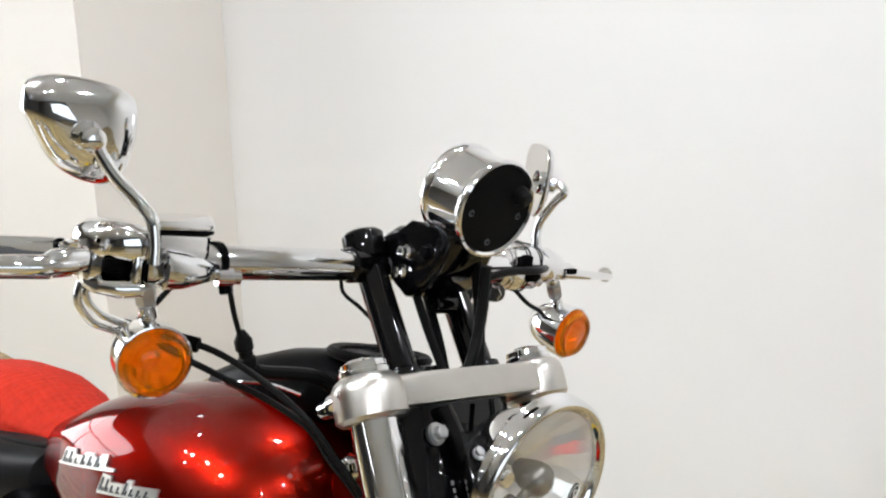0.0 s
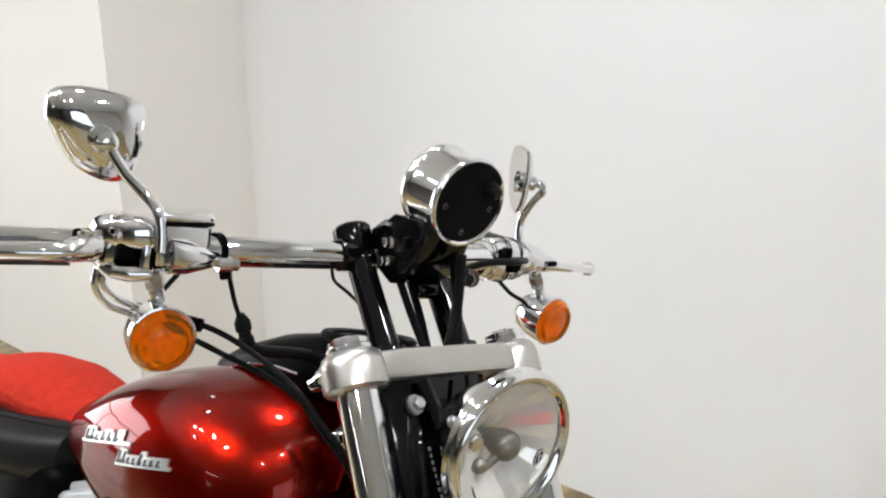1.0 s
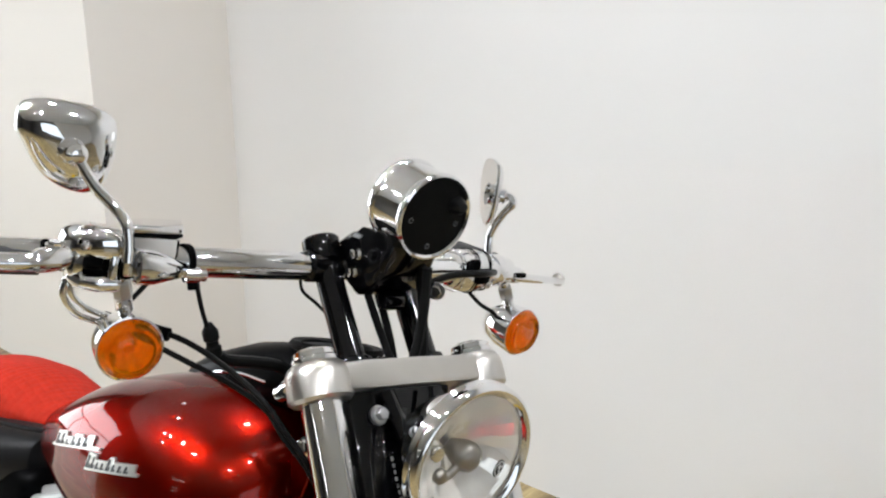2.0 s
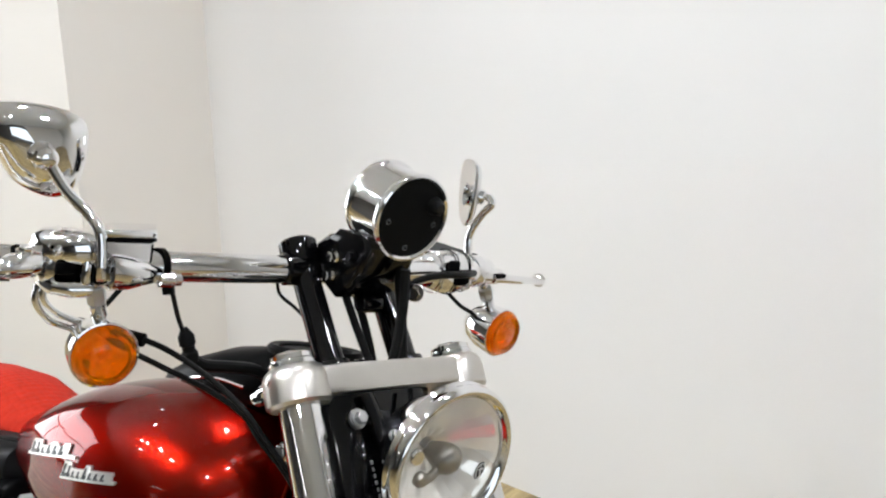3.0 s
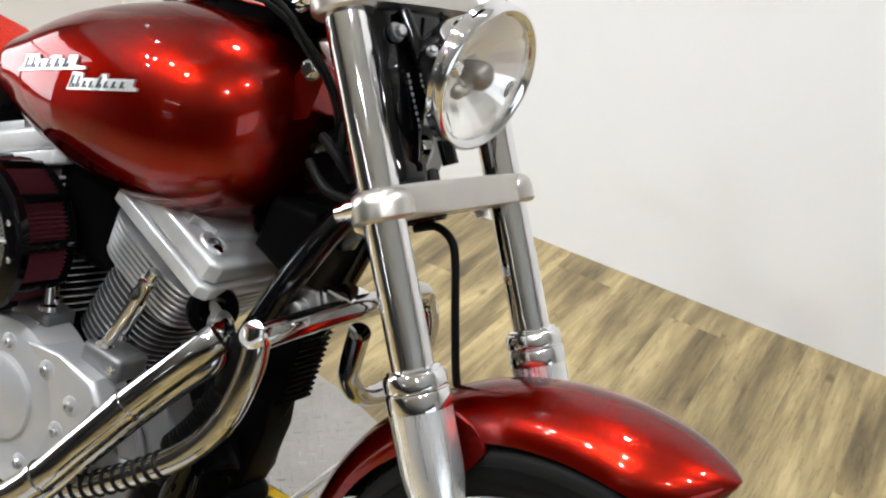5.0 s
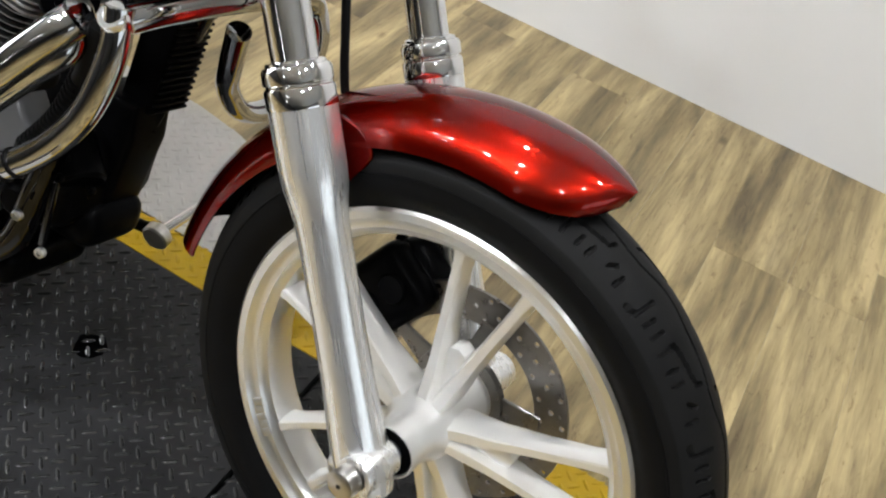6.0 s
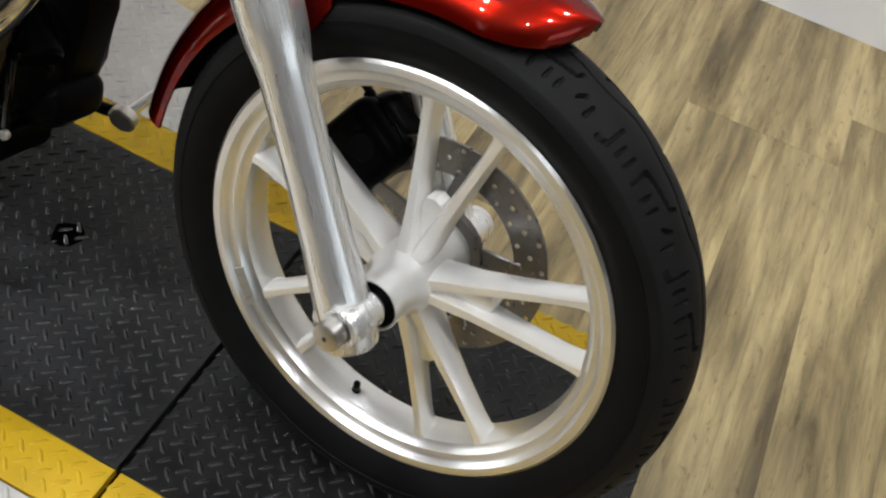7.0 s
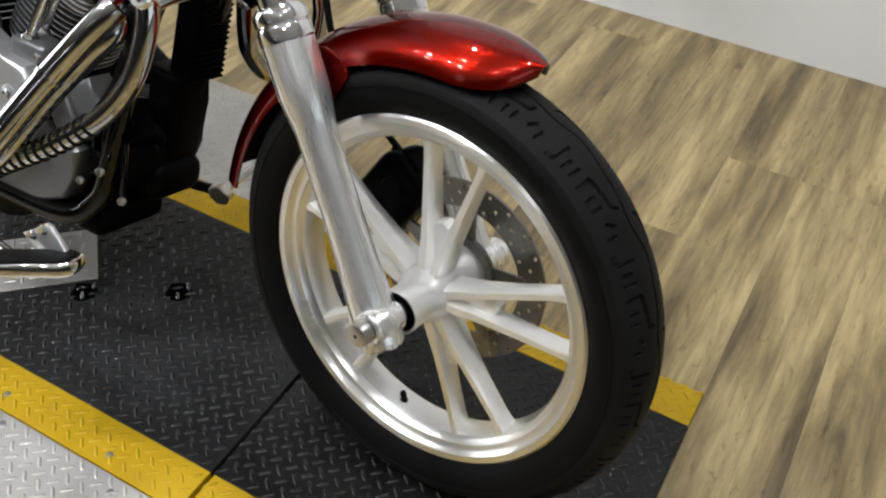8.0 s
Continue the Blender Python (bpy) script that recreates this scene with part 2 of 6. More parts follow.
def plate_material(name, color, rough, metal, wear, wear_color):
    m = mat(name, color, rough, metal, noise=0.25, noise_scale=9, rough_var=0.13, bump=0.2, bump_scale=260, spec=0.5 if metal else 0.3)
    nt = m.node_tree
    b = nt.nodes["Principled BSDF"]
    src = b.inputs["Base Color"].links[0].from_socket
    n, ramp, mix = nt.nodes.new("ShaderNodeTexNoise"), nt.nodes.new("ShaderNodeValToRGB"), nt.nodes.new("ShaderNodeMix")
    n.inputs["Scale"].default_value, n.inputs["Detail"].default_value, n.inputs["Roughness"].default_value = 7, 9, 0.72
    co = nt.nodes.new("ShaderNodeTexCoord")
    nt.links.new(co.outputs["Object"], n.inputs["Vector"])
    ramp.color_ramp.elements[0].position, ramp.color_ramp.elements[1].position = 0.5, 0.78
    ramp.color_ramp.elements[1].color = (wear, wear, wear, 1)
    nt.links.new(n.outputs["Fac"], ramp.inputs["Fac"])
    mix.data_type = "RGBA"
    mix.inputs["B"].default_value = (*wear_color, 1)
    nt.links.new(ramp.outputs["Color"], mix.inputs["Factor"])
    nt.links.new(src, mix.inputs["A"])
    nt.links.new(mix.outputs["Result"], b.inputs["Base Color"])
    return m


PLATE_BLACK = plate_material("black_painted_tread_plate", (0.0045, 0.0044, 0.0043), 0.32, 0.0, 0.5, (0.03, 0.029, 0.027))


def dust(m, centre, reach, color, amount):
    """Dried dust that feet have spread over the middle of a plate."""
    nt = m.node_tree
    b = nt.nodes["Principled BSDF"]
    src = b.inputs["Base Color"].links[0].from_socket
    N, Lk = nt.nodes.new, nt.links.new
    co, mp, n, far, ramp, mix = N("ShaderNodeTexCoord"), N("ShaderNodeMapping"), N("ShaderNodeTexNoise"), N("ShaderNodeVectorMath"), N("ShaderNodeMapRange"), N("ShaderNodeMix")
    mp.inputs["Location"].default_value = (-centre[0] / reach[0], -centre[1] / reach[1], 0)
    mp.inputs["Scale"].default_value = (1 / reach[0], 1 / reach[1], 0)
    Lk(co.outputs["Object"], mp.inputs["Vector"])
    far.operation = "LENGTH"
    Lk(mp.outputs[0], far.inputs[0])
    n.inputs["Scale"].default_value, n.inputs["Detail"].default_value, n.inputs["Roughness"].default_value = 6, 8, 0.7
    Lk(co.outputs["Object"], n.inputs["Vector"])
    add = N("ShaderNodeMath")
    add.operation, add.inputs[1].default_value = "MULTIPLY_ADD", 1.6
    Lk(n.outputs["Fac"], add.inputs[0])
    Lk(far.outputs["Value"], add.inputs[2])
    ramp.inputs["From Min"].default_value, ramp.inputs["From Max"].default_value = 1.9, 0.9
    ramp.inputs["To Max"].default_value = amount
    Lk(add.outputs[0], ramp.inputs["Value"])
    mix.data_type = "RGBA"
    mix.inputs["B"].default_value = (*color, 1)
    Lk(ramp.outputs["Result"], mix.inputs["Factor"])
    Lk(src, mix.inputs["A"])
    # pale specks of grit
    vo, few, grit = N("ShaderNodeTexVoronoi"), N("ShaderNodeMapRange"), N("ShaderNodeMix")
    vo.inputs["Scale"].default_value = 34
    Lk(co.outputs["Object"], vo.inputs["Vector"])
    few.inputs["From Min"].default_value, few.inputs["From Max"].default_value, few.inputs["To Max"].default_value = 0.075, 0.045, 0.8
    Lk(vo.outputs["Distance"], few.inputs["Value"])
    grit.data_type = "RGBA"
    grit.inputs["B"].default_value = (0.32, 0.3, 0.27, 1)
    Lk(few.outputs["Result"], grit.inputs["Factor"])
    Lk(mix.outputs["Result"], grit.inputs["A"])
    Lk(grit.outputs["Result"], b.inputs["Base Color"])


dust(PLATE_BLACK, (-0.62, -0.06), (0.5, 0.34), (0.034, 0.034, 0.035), 0.9)
PLATE_YELLOW = plate_material("yellow_painted_tread_plate", (0.47, 0.295, 0.004), 0.42, 0.0, 0.5, (0.26, 0.15, 0.01))
PLATE_BARE = plate_material("bare_tread_plate", (0.46, 0.44, 0.408), 0.4, 0.5, 0.4, (0.27, 0.255, 0.235))


# ---------------------------------------------------------------- mesh helpers
def part(name, bm, material, parent=None, label="", m=None, kind="", sharp=35):
    me = bpy.data.meshes.new(name)
    bmesh.ops.recalc_face_normals(bm, faces=bm.faces)
    bm.to_mesh(me)
    bm.free()
    for p in me.polygons:
        p.use_smooth = True
    me.set_sharp_from_angle(angle=radians(sharp))
    me.materials.append(material)
    ob = new(name, me)
    if parent is not None:
        ob.parent = parent
    if m is not None:
        ob.matrix_basis = m
    return tagged(ob, label, kind=kind)


def basis(axis, up=(0, 0, 1)):
    w = Vector(axis).normalized()
    u = Vector(up).cross(w)
    if u.length < 1e-4:
        u = Vector((1, 0, 0)).cross(w)
    u.normalize()
    return u, w.cross(u), w


def revolve(bm, profile, origin=(0, 0, 0), axis=(0, 0, 1), seg=40, closed=False, arc=None):
    """profile: (radius, height along axis)."""
    u, v, w = basis(axis)
    o = Vector(origin)
    rings = []
    for r, h in profile:
        if r < 1e-6:
            rings.append([bm.verts.new(o + w * h)])
        else:
            rings.append([bm.verts.new(o + w * h + (u * math.cos(a) + v * math.sin(a)) * r)
                          for a in (2 * math.pi * k / seg for k in range(seg))])
    pairs = list(zip(rings, rings[1:])) + ([(rings[-1], rings[0])] if closed else [])
    for a, b in pairs:
        for k in range(seg):
            k2 = (k + 1) % seg
            if len(a) == 1 and len(b) == 1:
                continue
            if len(a) == 1:
                bm.faces.new((a[0], b[k], b[k2]))
            elif len(b) == 1:
                bm.faces.new((a[k], b[0], a[k2]))
            else:
                bm.faces.new((a[k], b[k], b[k2], a[k2]))
    return bm


def spun(profile, origin=(0, 0, 0), axis=(0, 0, 1), seg=40, closed=False):
    return revolve(bmesh.new(), profile, origin, axis, seg, closed)


def rod(a, b, r, r2=None, seg=20, cap=0.0):
    """A round bar from a to b, with slightly rounded ends."""
    a, b = Vector(a), Vector(b)
    n = (b - a).length
    r2 = r if r2 is None else r2
    c = min(cap or 0.12 * min(r, r2), n / 3)
    return spun([(0, 0), (r - c, 0), (r, c), (r2, n - c), (r2 - c, n), (0, n)], a, b - a, seg)


def smooth_path(pts, steps=8):
    pts = [Vector(p) for p in pts]
    if len(pts) < 3:
        return pts
    ext = [2 * pts[0] - pts[1]] + pts + [2 * pts[-1] - pts[-2]]
    out = []
    for i in range(1, len(ext) - 2):
        p0, p1, p2, p3 = ext[i - 1:i + 3]
        for s in range(steps):
            t = s / steps
            out.append(0.5 * ((2 * p1) + (p2 - p0) * t + (2 * p0 - 5 * p1 + 4 * p2 - p3) * t * t + (3 * p1 - p0 - 3 * p2 + p3) * t ** 3))
    return out + [pts[-1]]


def tube(pts, r, seg=14, steps=8, bm=None, smooth=True, flat=1.0):
    """A bar or hose swept along pts; r: a number or one for each point."""
    bm = bm or bmesh.new()
    path = smooth_path(pts, steps) if smooth else [Vector(p) for p in pts]
    n = len(path)
    rs = [r] * n if not hasattr(r, "__len__") else list(np.interp(np.linspace(0, 1, n), np.linspace(0, 1, len(r)), r))
    u = None
    rings = []
    for i, p in enumerate(path):
        w = (path[min(i + 1, n - 1)] - path[max(i - 1, 0)]).normalized()
        if u is None:
            u = basis(w)[0]
        u = (u - w * u.dot(w)).normalized()
        v = w.cross(u)
        rings.append([bm.verts.new(p + (u * math.cos(a) + v * math.sin(a) * flat) * rs[i]) for a in (2 * math.pi * k / seg for k in range(seg))])
    for a, b in zip(rings, rings[1:]):
        for k in range(seg):
            bm.faces.new((a[k], b[k], b[(k + 1) % seg], a[(k + 1) % seg]))
    bm.faces.new(rings[0][::-1])
    bm.faces.new(rings[-1])
    return bm


def block(size, centre=(0, 0, 0), m=None, bevel=0.002, seg=2, bm=None):
    """A box with rounded edges, turned by the matrix m about its centre."""
    b2 = bmesh.new()
    bmesh.ops.create_cube(b2, size=1)
    bmesh.ops.scale(b2, vec=size, verts=b2.verts)
    if bevel:
        bmesh.ops.bevel(b2, geom=b2.edges[:], offset=bevel, segments=seg, affect="EDGES", profile=0.5)
    bmesh.ops.transform(b2, matrix=Matrix.Translation(centre) @ (m or Matrix()), verts=b2.verts)
    if bm is None:
        return b2
    return join(bm, b2)


def join(bm, other):
    me = bpy.data.meshes.new("tmp")
    other.to_mesh(me)
    other.free()
    bm.from_mesh(me)
    bpy.data.meshes.remove(me)
    return bm


def prism(outline, depth, m=None, bevel=0.002, seg=2):
    """A plate: the outline in x, y, from z = -depth/2 to depth/2, placed by m."""
    bm = bmesh.new()
    lo = [bm.verts.new((x, y, -depth / 2)) for x, y in outline]
    hi = [bm.verts.new((x, y, depth / 2)) for x, y in outline]
    f1, f2 = bm.faces.new(lo[::-1]), bm.faces.new(hi)
    n = len(lo)
    for k in range(n):
        bm.faces.new((lo[k], lo[(k + 1) % n], hi[(k + 1) % n], hi[k]))
    if bevel:
        edges = list({e for f in (f1, f2) for e in f.edges})
        bmesh.ops.bevel(bm, geom=edges, offset=bevel, segments=seg, affect="EDGES", profile=0.5)
    if m is not None:
        bmesh.ops.transform(bm, matrix=m, verts=bm.verts)
    return bm


def loft(sections, cap=True, bm=None):
    """Rings of points, joined one to the next."""
    bm = bm or bmesh.new()
    rings = [[bm.verts.new(p) for p in s] for s in sections]
    for a, b in zip(rings, rings[1:]):
        n = len(a)
        for k in range(n):
            bm.faces.new((a[k], a[(k + 1) % n], b[(k + 1) % n], b[k]))
    if cap:
        bm.faces.new(rings[0][::-1])
        bm.faces.new(rings[-1])
    return bm


def oval(cx, cy, cz, w, h, power=2.0, n=40, axis="x", tilt=0.0):
    """A superellipse ring of half-width w and half-height h, square to an axis."""
    out = []
    for k in range(n):
        a = 2 * math.pi * k / n
        c, s = math.cos(a), math.sin(a)
        p = math.copysign(abs(c) ** (2 / power), c) * w
        q = math.copysign(abs(s) ** (2 / power), s) * h
        if axis == "x":
            out.append((cx + q * tilt, cy + p, cz + q))
        elif axis == "y":
            out.append((cx + p, cy + q * tilt, cz + q))
        else:
            out.append((cx + p, cy + q, cz + q * tilt))
    return out


def hex_bolt(a, axis, r=0.008, h=0.006, washer=True):
    """A hexagon bolt head with a washer."""
    prof = [(r * 1.35, 0), (r * 1.35, 0.0015), (r * 0.9, 0.0017)] if washer else []
    bm = spun([(0, 0)] + prof + [(r * 0.9, 0.0017)], a, axis, 24) if washer else bmesh.new()
    u, v, w = basis(axis)
    head = bmesh.new()
    revolve(head, [(0, 0.0015), (r, 0.0015), (r, h - 0.001), (r * 0.85, h), (0, h)], a, axis, 6)
    return join(bm, head)


def cap_screw(a, axis, r=0.007, h=0.008):
    """A round socket-head screw."""
    return spun([(0, 0), (r, 0), (r, h - 0.0012), (r - 0.0012, h), (r * 0.55, h), (r * 0.5, h * 0.5), (0, h * 0.5)], a, axis, 18)


# ---------------------------------------------------------------- the room
FLOOR_Z = -0.025
WALL_Y = 1.622
TOP = 3.15


def slab(name, x0, x1, y0, y1, z0, z1, material, label=""):
    bm = bmesh.new()
    block((x1 - x0, y1 - y0, z1 - z0), ((x0 + x1) / 2, (y0 + y1) / 2, (z0 + z1) / 2), bevel=0, bm=bm)
    return part(name, bm, material, label=label, kind="structure")


slab("floor", -6.2, 5.2, -16.0, 1.75, FLOOR_Z - 0.12, FLOOR_Z - 0.003, JOINT, "dark subfloor under worn wood-look vinyl planks")
slab("wall_north", -2.6, 5.2, WALL_Y, WALL_Y + 0.12, FLOOR_Z - 0.01, TOP, WALL_PAINT, "plain white painted wall behind the motorcycle")
slab("wall_return", -2.72, -2.6, 1.07, WALL_Y + 0.12, FLOOR_Z - 0.01, TOP, WARM_LIT_PAINT, "short wall that steps forward, warm light in its paint")
slab("wall_north_west", -6.2, -2.72, 1.07, 1.19, FLOOR_Z - 0.01, TOP, WARM_LIT_PAINT, "wall that stands forward of the rest, warm light in its paint")
slab("ceiling", -6.32, 5.32, -16.12, 1.75, TOP, TOP + 0.1, CEILING_PAINT, "plain off-white ceiling")
slab("wall_south", -6.32, 5.32, -16.12, -16.0, FLOOR_Z - 0.01, TOP, mat("mid_grey_wall_paint", (0.36, 0.36, 0.36), 0.6, noise=0.15, noise_scale=2), "mid grey wall at the far end of the shop")
# west wall with a wide window opening
WY0, WY1, WZ0, WZ1 = -2.45, 0.35, 0.02, 2.5
slab("wall_west", -6.32, -6.2, -16.0, WY0, FLOOR_Z - 0.01, TOP, SHOP_WALL, "dark grey wall beside the shop window")
slab("wall_west_north", -6.32, -6.2, WY1, 1.19, FLOOR_Z - 0.01, TOP, SHOP_WALL, "dark grey wall beside the shop window")
slab("wall_west_below", -6.32, -6.2, WY0, WY1, FLOOR_Z - 0.01, WZ0, SHOP_WALL, "dark grey wall below the shop window")
slab("wall_west_above", -6.32, -6.2, WY0, WY1, WZ1, TOP, SHOP_WALL, "dark grey wall above the shop window")
# east wall with a long window
EY0, EY1, EZ0, EZ1 = -4.3, -0.1, 0.4, 2.5
slab("wall_east", 5.2, 5.32, EY1, WALL_Y + 0.12, FLOOR_Z - 0.01, TOP, WALL_PAINT, "plain white wall")
slab("wall_east_south", 5.2, 5.32, -16.0, EY0, FLOOR_Z - 0.01, TOP, SHOP_WALL, "dark grey wall beside the long window")
slab("wall_east_below", 5.2, 5.32, EY0, EY1, FLOOR_Z - 0.01, EZ0, SHOP_WALL, "dark grey wall below the long window")
slab("wall_east_above", 5.2, 5.32, EY0, EY1, EZ1, TOP, SHOP_WALL, "dark grey wall above the long window")
FRAME_DARK = mat("dark_window_frame", (0.04, 0.04, 0.045), 0.4, noise=0.2)


def window(name, x, y0, y1, z0, z1, bars, label):
    """A dark frame in a wall opening, with its glazing bars: (y0, y1, z0, z1)."""
    f = 0.06
    frame_ob = part(name, block((0.08, f, z1 - z0), (x, y0 + f / 2, (z0 + z1) / 2), bevel=0.004, seg=1), FRAME_DARK, label=label, kind="structure")
    for a, b, c, d in [(y1 - f, y1, z0, z1), (y0 + f, y1 - f, z0, z0 + f), (y0 + f, y1 - f, z1 - f, z1)] + bars:
        part("window_frame", block((0.08, b - a, d - c), (x, (a + b) / 2, (c + d) / 2), bevel=0.004, seg=1), FRAME_DARK, frame_ob)


window("window_1", -6.25, WY0, WY1, WZ0, WZ1, [(-1.0, -0.94, WZ0 + 0.06, 1.3), (WY0 + 0.06, WY1 - 0.06, 1.3, 1.37)], "dark framed shop window with bright daylight")
window("window_2", 5.25, EY0, EY1, EZ0, EZ1, [(y, y + 0.06, EZ0 + 0.06, EZ1 - 0.06) for y in (-2.95, -1.55)], "long dark framed window with bright daylight")


def glow(name, color, strength):
    m = bpy.data.materials.new(name)
    m.use_nodes = True
    em = m.node_tree.nodes.new("ShaderNodeEmission")
    em.inputs["Color"].default_value, em.inputs["Strength"].default_value = (*color, 1), strength
    m.node_tree.links.new(em.outputs[0], m.node_tree.nodes["Material Output"].inputs["Surface"])
    return m


DAY = glow("daylight_backdrop", (0.93, 0.97, 1.0), 7.5)
DAY_FRONT = glow("shaded_daylight_backdrop", (0.86, 0.94, 1.0), 1.7)
bm = bmesh.new()
block((0.02, 6.0, 5.0), (-7.6, -1.05, 1.6), bevel=0, bm=bm)
part("backdrop", bm, DAY, label="plain bright daylight outside the window", kind="structure")
bm = bmesh.new()
block((0.02, 7.0, 5.0), (6.6, -2.2, 1.6), bevel=0, bm=bm)
part("backdrop_front", bm, DAY_FRONT, label="plain bright daylight outside the long window", kind="structure")

# three strip lights in a row down the shop
TUBE_GLOW = glow("fluorescent_tube", (0.95, 0.98, 1.0), 20.0)
HOUSING = mat("white_enamel", (0.75, 0.75, 0.74), 0.4, noise=0.05)


def strip_light(x, y):
    ob = new("strip_light")
    ob.location = (x, y, TOP)
    tagged(ob, "white fluorescent strip light, lit, under the ceiling", "strip light", "strip lights down the shop")
    part("housing", block((1.5, 0.09, 0.05), (0, 0, -0.025), bevel=0.006), HOUSING, ob)
    part("tube", rod((-0.70, 0, -0.07), (0.70, 0, -0.07), 0.019), TUBE_GLOW, ob, "glowing white tube")
    for e in (-0.715, 0.715):
        part("tube_holder", block((0.03, 0.05, 0.05), (e, 0, -0.068), bevel=0.005), HOUSING, ob)
    return ob


for lx, ly in ((-2.0, -6.4), (-3.2, -11.4), (-3.7, -14.2)):
    strip_light(lx, ly)

# ---------------------------------------------------------------- the lift
SEAM_X = -0.262
LIFT_FRONT = 0.385


def lift_plate(name, outline, material, parent, label="", top=0.0, thick=0.022):
    m = Matrix.Translation((0, 0, top - thick / 2))
    return part(name, prism(outline, thick, m, 0.0012, 1), material, parent, label)


lift = new("motorcycle_lift")
lift.location = (0, 0, FLOOR_Z)
tagged(lift, "low steel lift table with black, yellow and bare tread plate", "vehicle lift")
LZ = -FLOOR_Z  # plate top above the lift's base
G = 0.0042


def rect(x0, x1, y0, y1):
    return [(x0, y0), (x1, y0), (x1, y1), (x0, y1)]


NY0, NY1, FY0, FY1 = -0.348, -0.264, 0.236, 0.32
# the table, split at a cross joint; the two colours lie side by side
deck = []
WORN_TREAD = plate_material("worn_black_tread", (0.011, 0.0107, 0.0103), 0.26, 0.0, 0.8, (0.06, 0.058, 0.054))
for x0, x1 in ((-2.2, SEAM_X - G), (SEAM_X + G, LIFT_FRONT)):
    deck.append(("deck_plate", rect(x0, x1, NY1, FY0), PLATE_BLACK, "black painted tread plate"))
    deck.append(("edge_stripe", rect(x0, x1, NY0, NY1 - 0.0005), PLATE_YELLOW, "yellow painted tread plate"))
    deck.append(("edge_stripe", rect(x0, x1, FY0 + 0.0005, FY1), PLATE_YELLOW, "yellow painted tread plate"))
deck.append(("side_plate", [(-2.2, 0.3215), (-0.335, 0.3215), (-0.33, 0.35), (-0.36, 0.41), (-0.45, 0.49), (-0.56, 0.555), (-0.66, 0.60), (-0.76, 0.632), (-0.88, 0.652), (-2.2, 0.655)], PLATE_BARE, "bare silver tread plate"))
deck.append(("side_plate", [(-2.2, -0.9), (-0.42, -0.9), (-0.33, -0.85), (-0.30, -0.75), (-0.30, -0.39), (-0.318, -0.3505), (-2.2, -0.3505)], PLATE_BARE, "bare silver tread plate"))


def inside(outline, x, y, margin=0.0):
    hit = False
    n = len(outline)
    for k in range(n):
        (x1, y1), (x2, y2) = outline[k], outline[(k + 1) % n]
        if (y1 > y) != (y2 > y) and x < (x2 - x1) * (y - y1) / (y2 - y1) + x1:
            hit = not hit
    return hit


def lozenges(outline, z, pitch=0.0222, length=0.0285, width=0.0082, height=0.0024, x_min=-1.3):
    """Raised bars of a tread plate: a grid set at 45 degrees, each bar turned by ninety degrees from the next."""
    verts, faces = [], []
    xs, ys = [p[0] for p in outline], [p[1] for p in outline]
    x0, x1, y0, y1 = max(min(xs), x_min), max(xs), min(ys), max(ys)
    q45 = math.sqrt(0.5)
    n = int(2.4 / pitch)
    for i in range(-n, n + 1):
        for j in range(-n, n + 1):
            x, y = (i - j) * pitch * q45, (i + j) * pitch * q45
            if not (x0 < x < x1 and y0 < y < y1) or not all(inside(outline, x + dx, y + dy) for dx in (-0.006, 0.006) for dy in (-0.006, 0.006)):
                continue
            a = math.pi / 4 + (math.pi / 2 if (i + j) % 2 else 0)
            c, s = math.cos(a), math.sin(a)
            k = len(verts)
            for u, v, h in ((-1, 0, 0), (-0.5, -0.85, 0), (0.5, -0.85, 0), (1, 0, 0), (0.5, 0.85, 0), (-0.5, 0.85, 0),
                            (-0.66, 0, 1), (-0.34, -0.34, 1), (0.34, -0.34, 1), (0.66, 0, 1), (0.34, 0.34, 1), (-0.34, 0.34, 1)):
                px, py = u * length / 2, v * width / 2
                verts.append((x + px * c - py * s, y + px * s + py * c, z + (height if h else -0.0004)))
            for q in range(6):
                faces.append((k + q, k + (q + 1) % 6, k + 6 + (q + 1) % 6, k + 6 + q))
            faces.append(tuple(k + 6 + q for q in range(6)))
    return verts, faces


def from_lists(name, verts, faces, material, parent=None, label="", kind="", m=None, smooth=True):
    me = bpy.data.meshes.new(name)
    me.from_pydata(verts, [], faces)
    me.update()
    for p in me.polygons:
        p.use_smooth = smooth
    me.materials.append(material)
    ob = new(name, me)
    if parent is not None:
        ob.parent = parent
    if m is not None:
        ob.matrix_basis = m
    return tagged(ob, label, kind=kind)


for name, outline, material, label in deck:
    plate = lift_plate(name, outline, material, lift, label, top=LZ)
    v, f = lozenges(outline, LZ)
    from_lists("tread_pattern", v, f, WORN_TREAD if material is PLATE_BLACK else material, plate, kind="stuff")
# screws in the plates
for sx, sy in ((-0.672, -0.321), (-0.43, -0.324), (-0.379, -0.376), (-0.63, -0.369), (-0.86, -0.372), (-0.70, -0.62)):
    part("screw", spun([(0.006, 0.0), (0.006, 0.001), (0.004, 0.002), (0, 0.002)], (sx, sy, LZ), seg=14), CASE_GREY, lift)
part("loose_plate", prism([(-0.744, -0.03), (-0.877, -0.157), (-0.985, -0.05), (-0.852, 0.077)], 0.004, Matrix.Translation((0, 0, LZ + 0.0035)), 0.001, 1), PLATE_BARE)
loose = bpy.data.objects["loose_plate"]
loose.location = (0, 0, FLOOR_Z)
tagged(loose, "loose square of bare tread plate lying on the lift", "metal plate")
v, f = lozenges([(-0.744, -0.03), (-0.877, -0.157), (-0.985, -0.05), (-0.852, 0.077)], LZ + 0.0055)
from_lists("tread_pattern", v, f, PLATE_BARE, loose, kind="stuff")
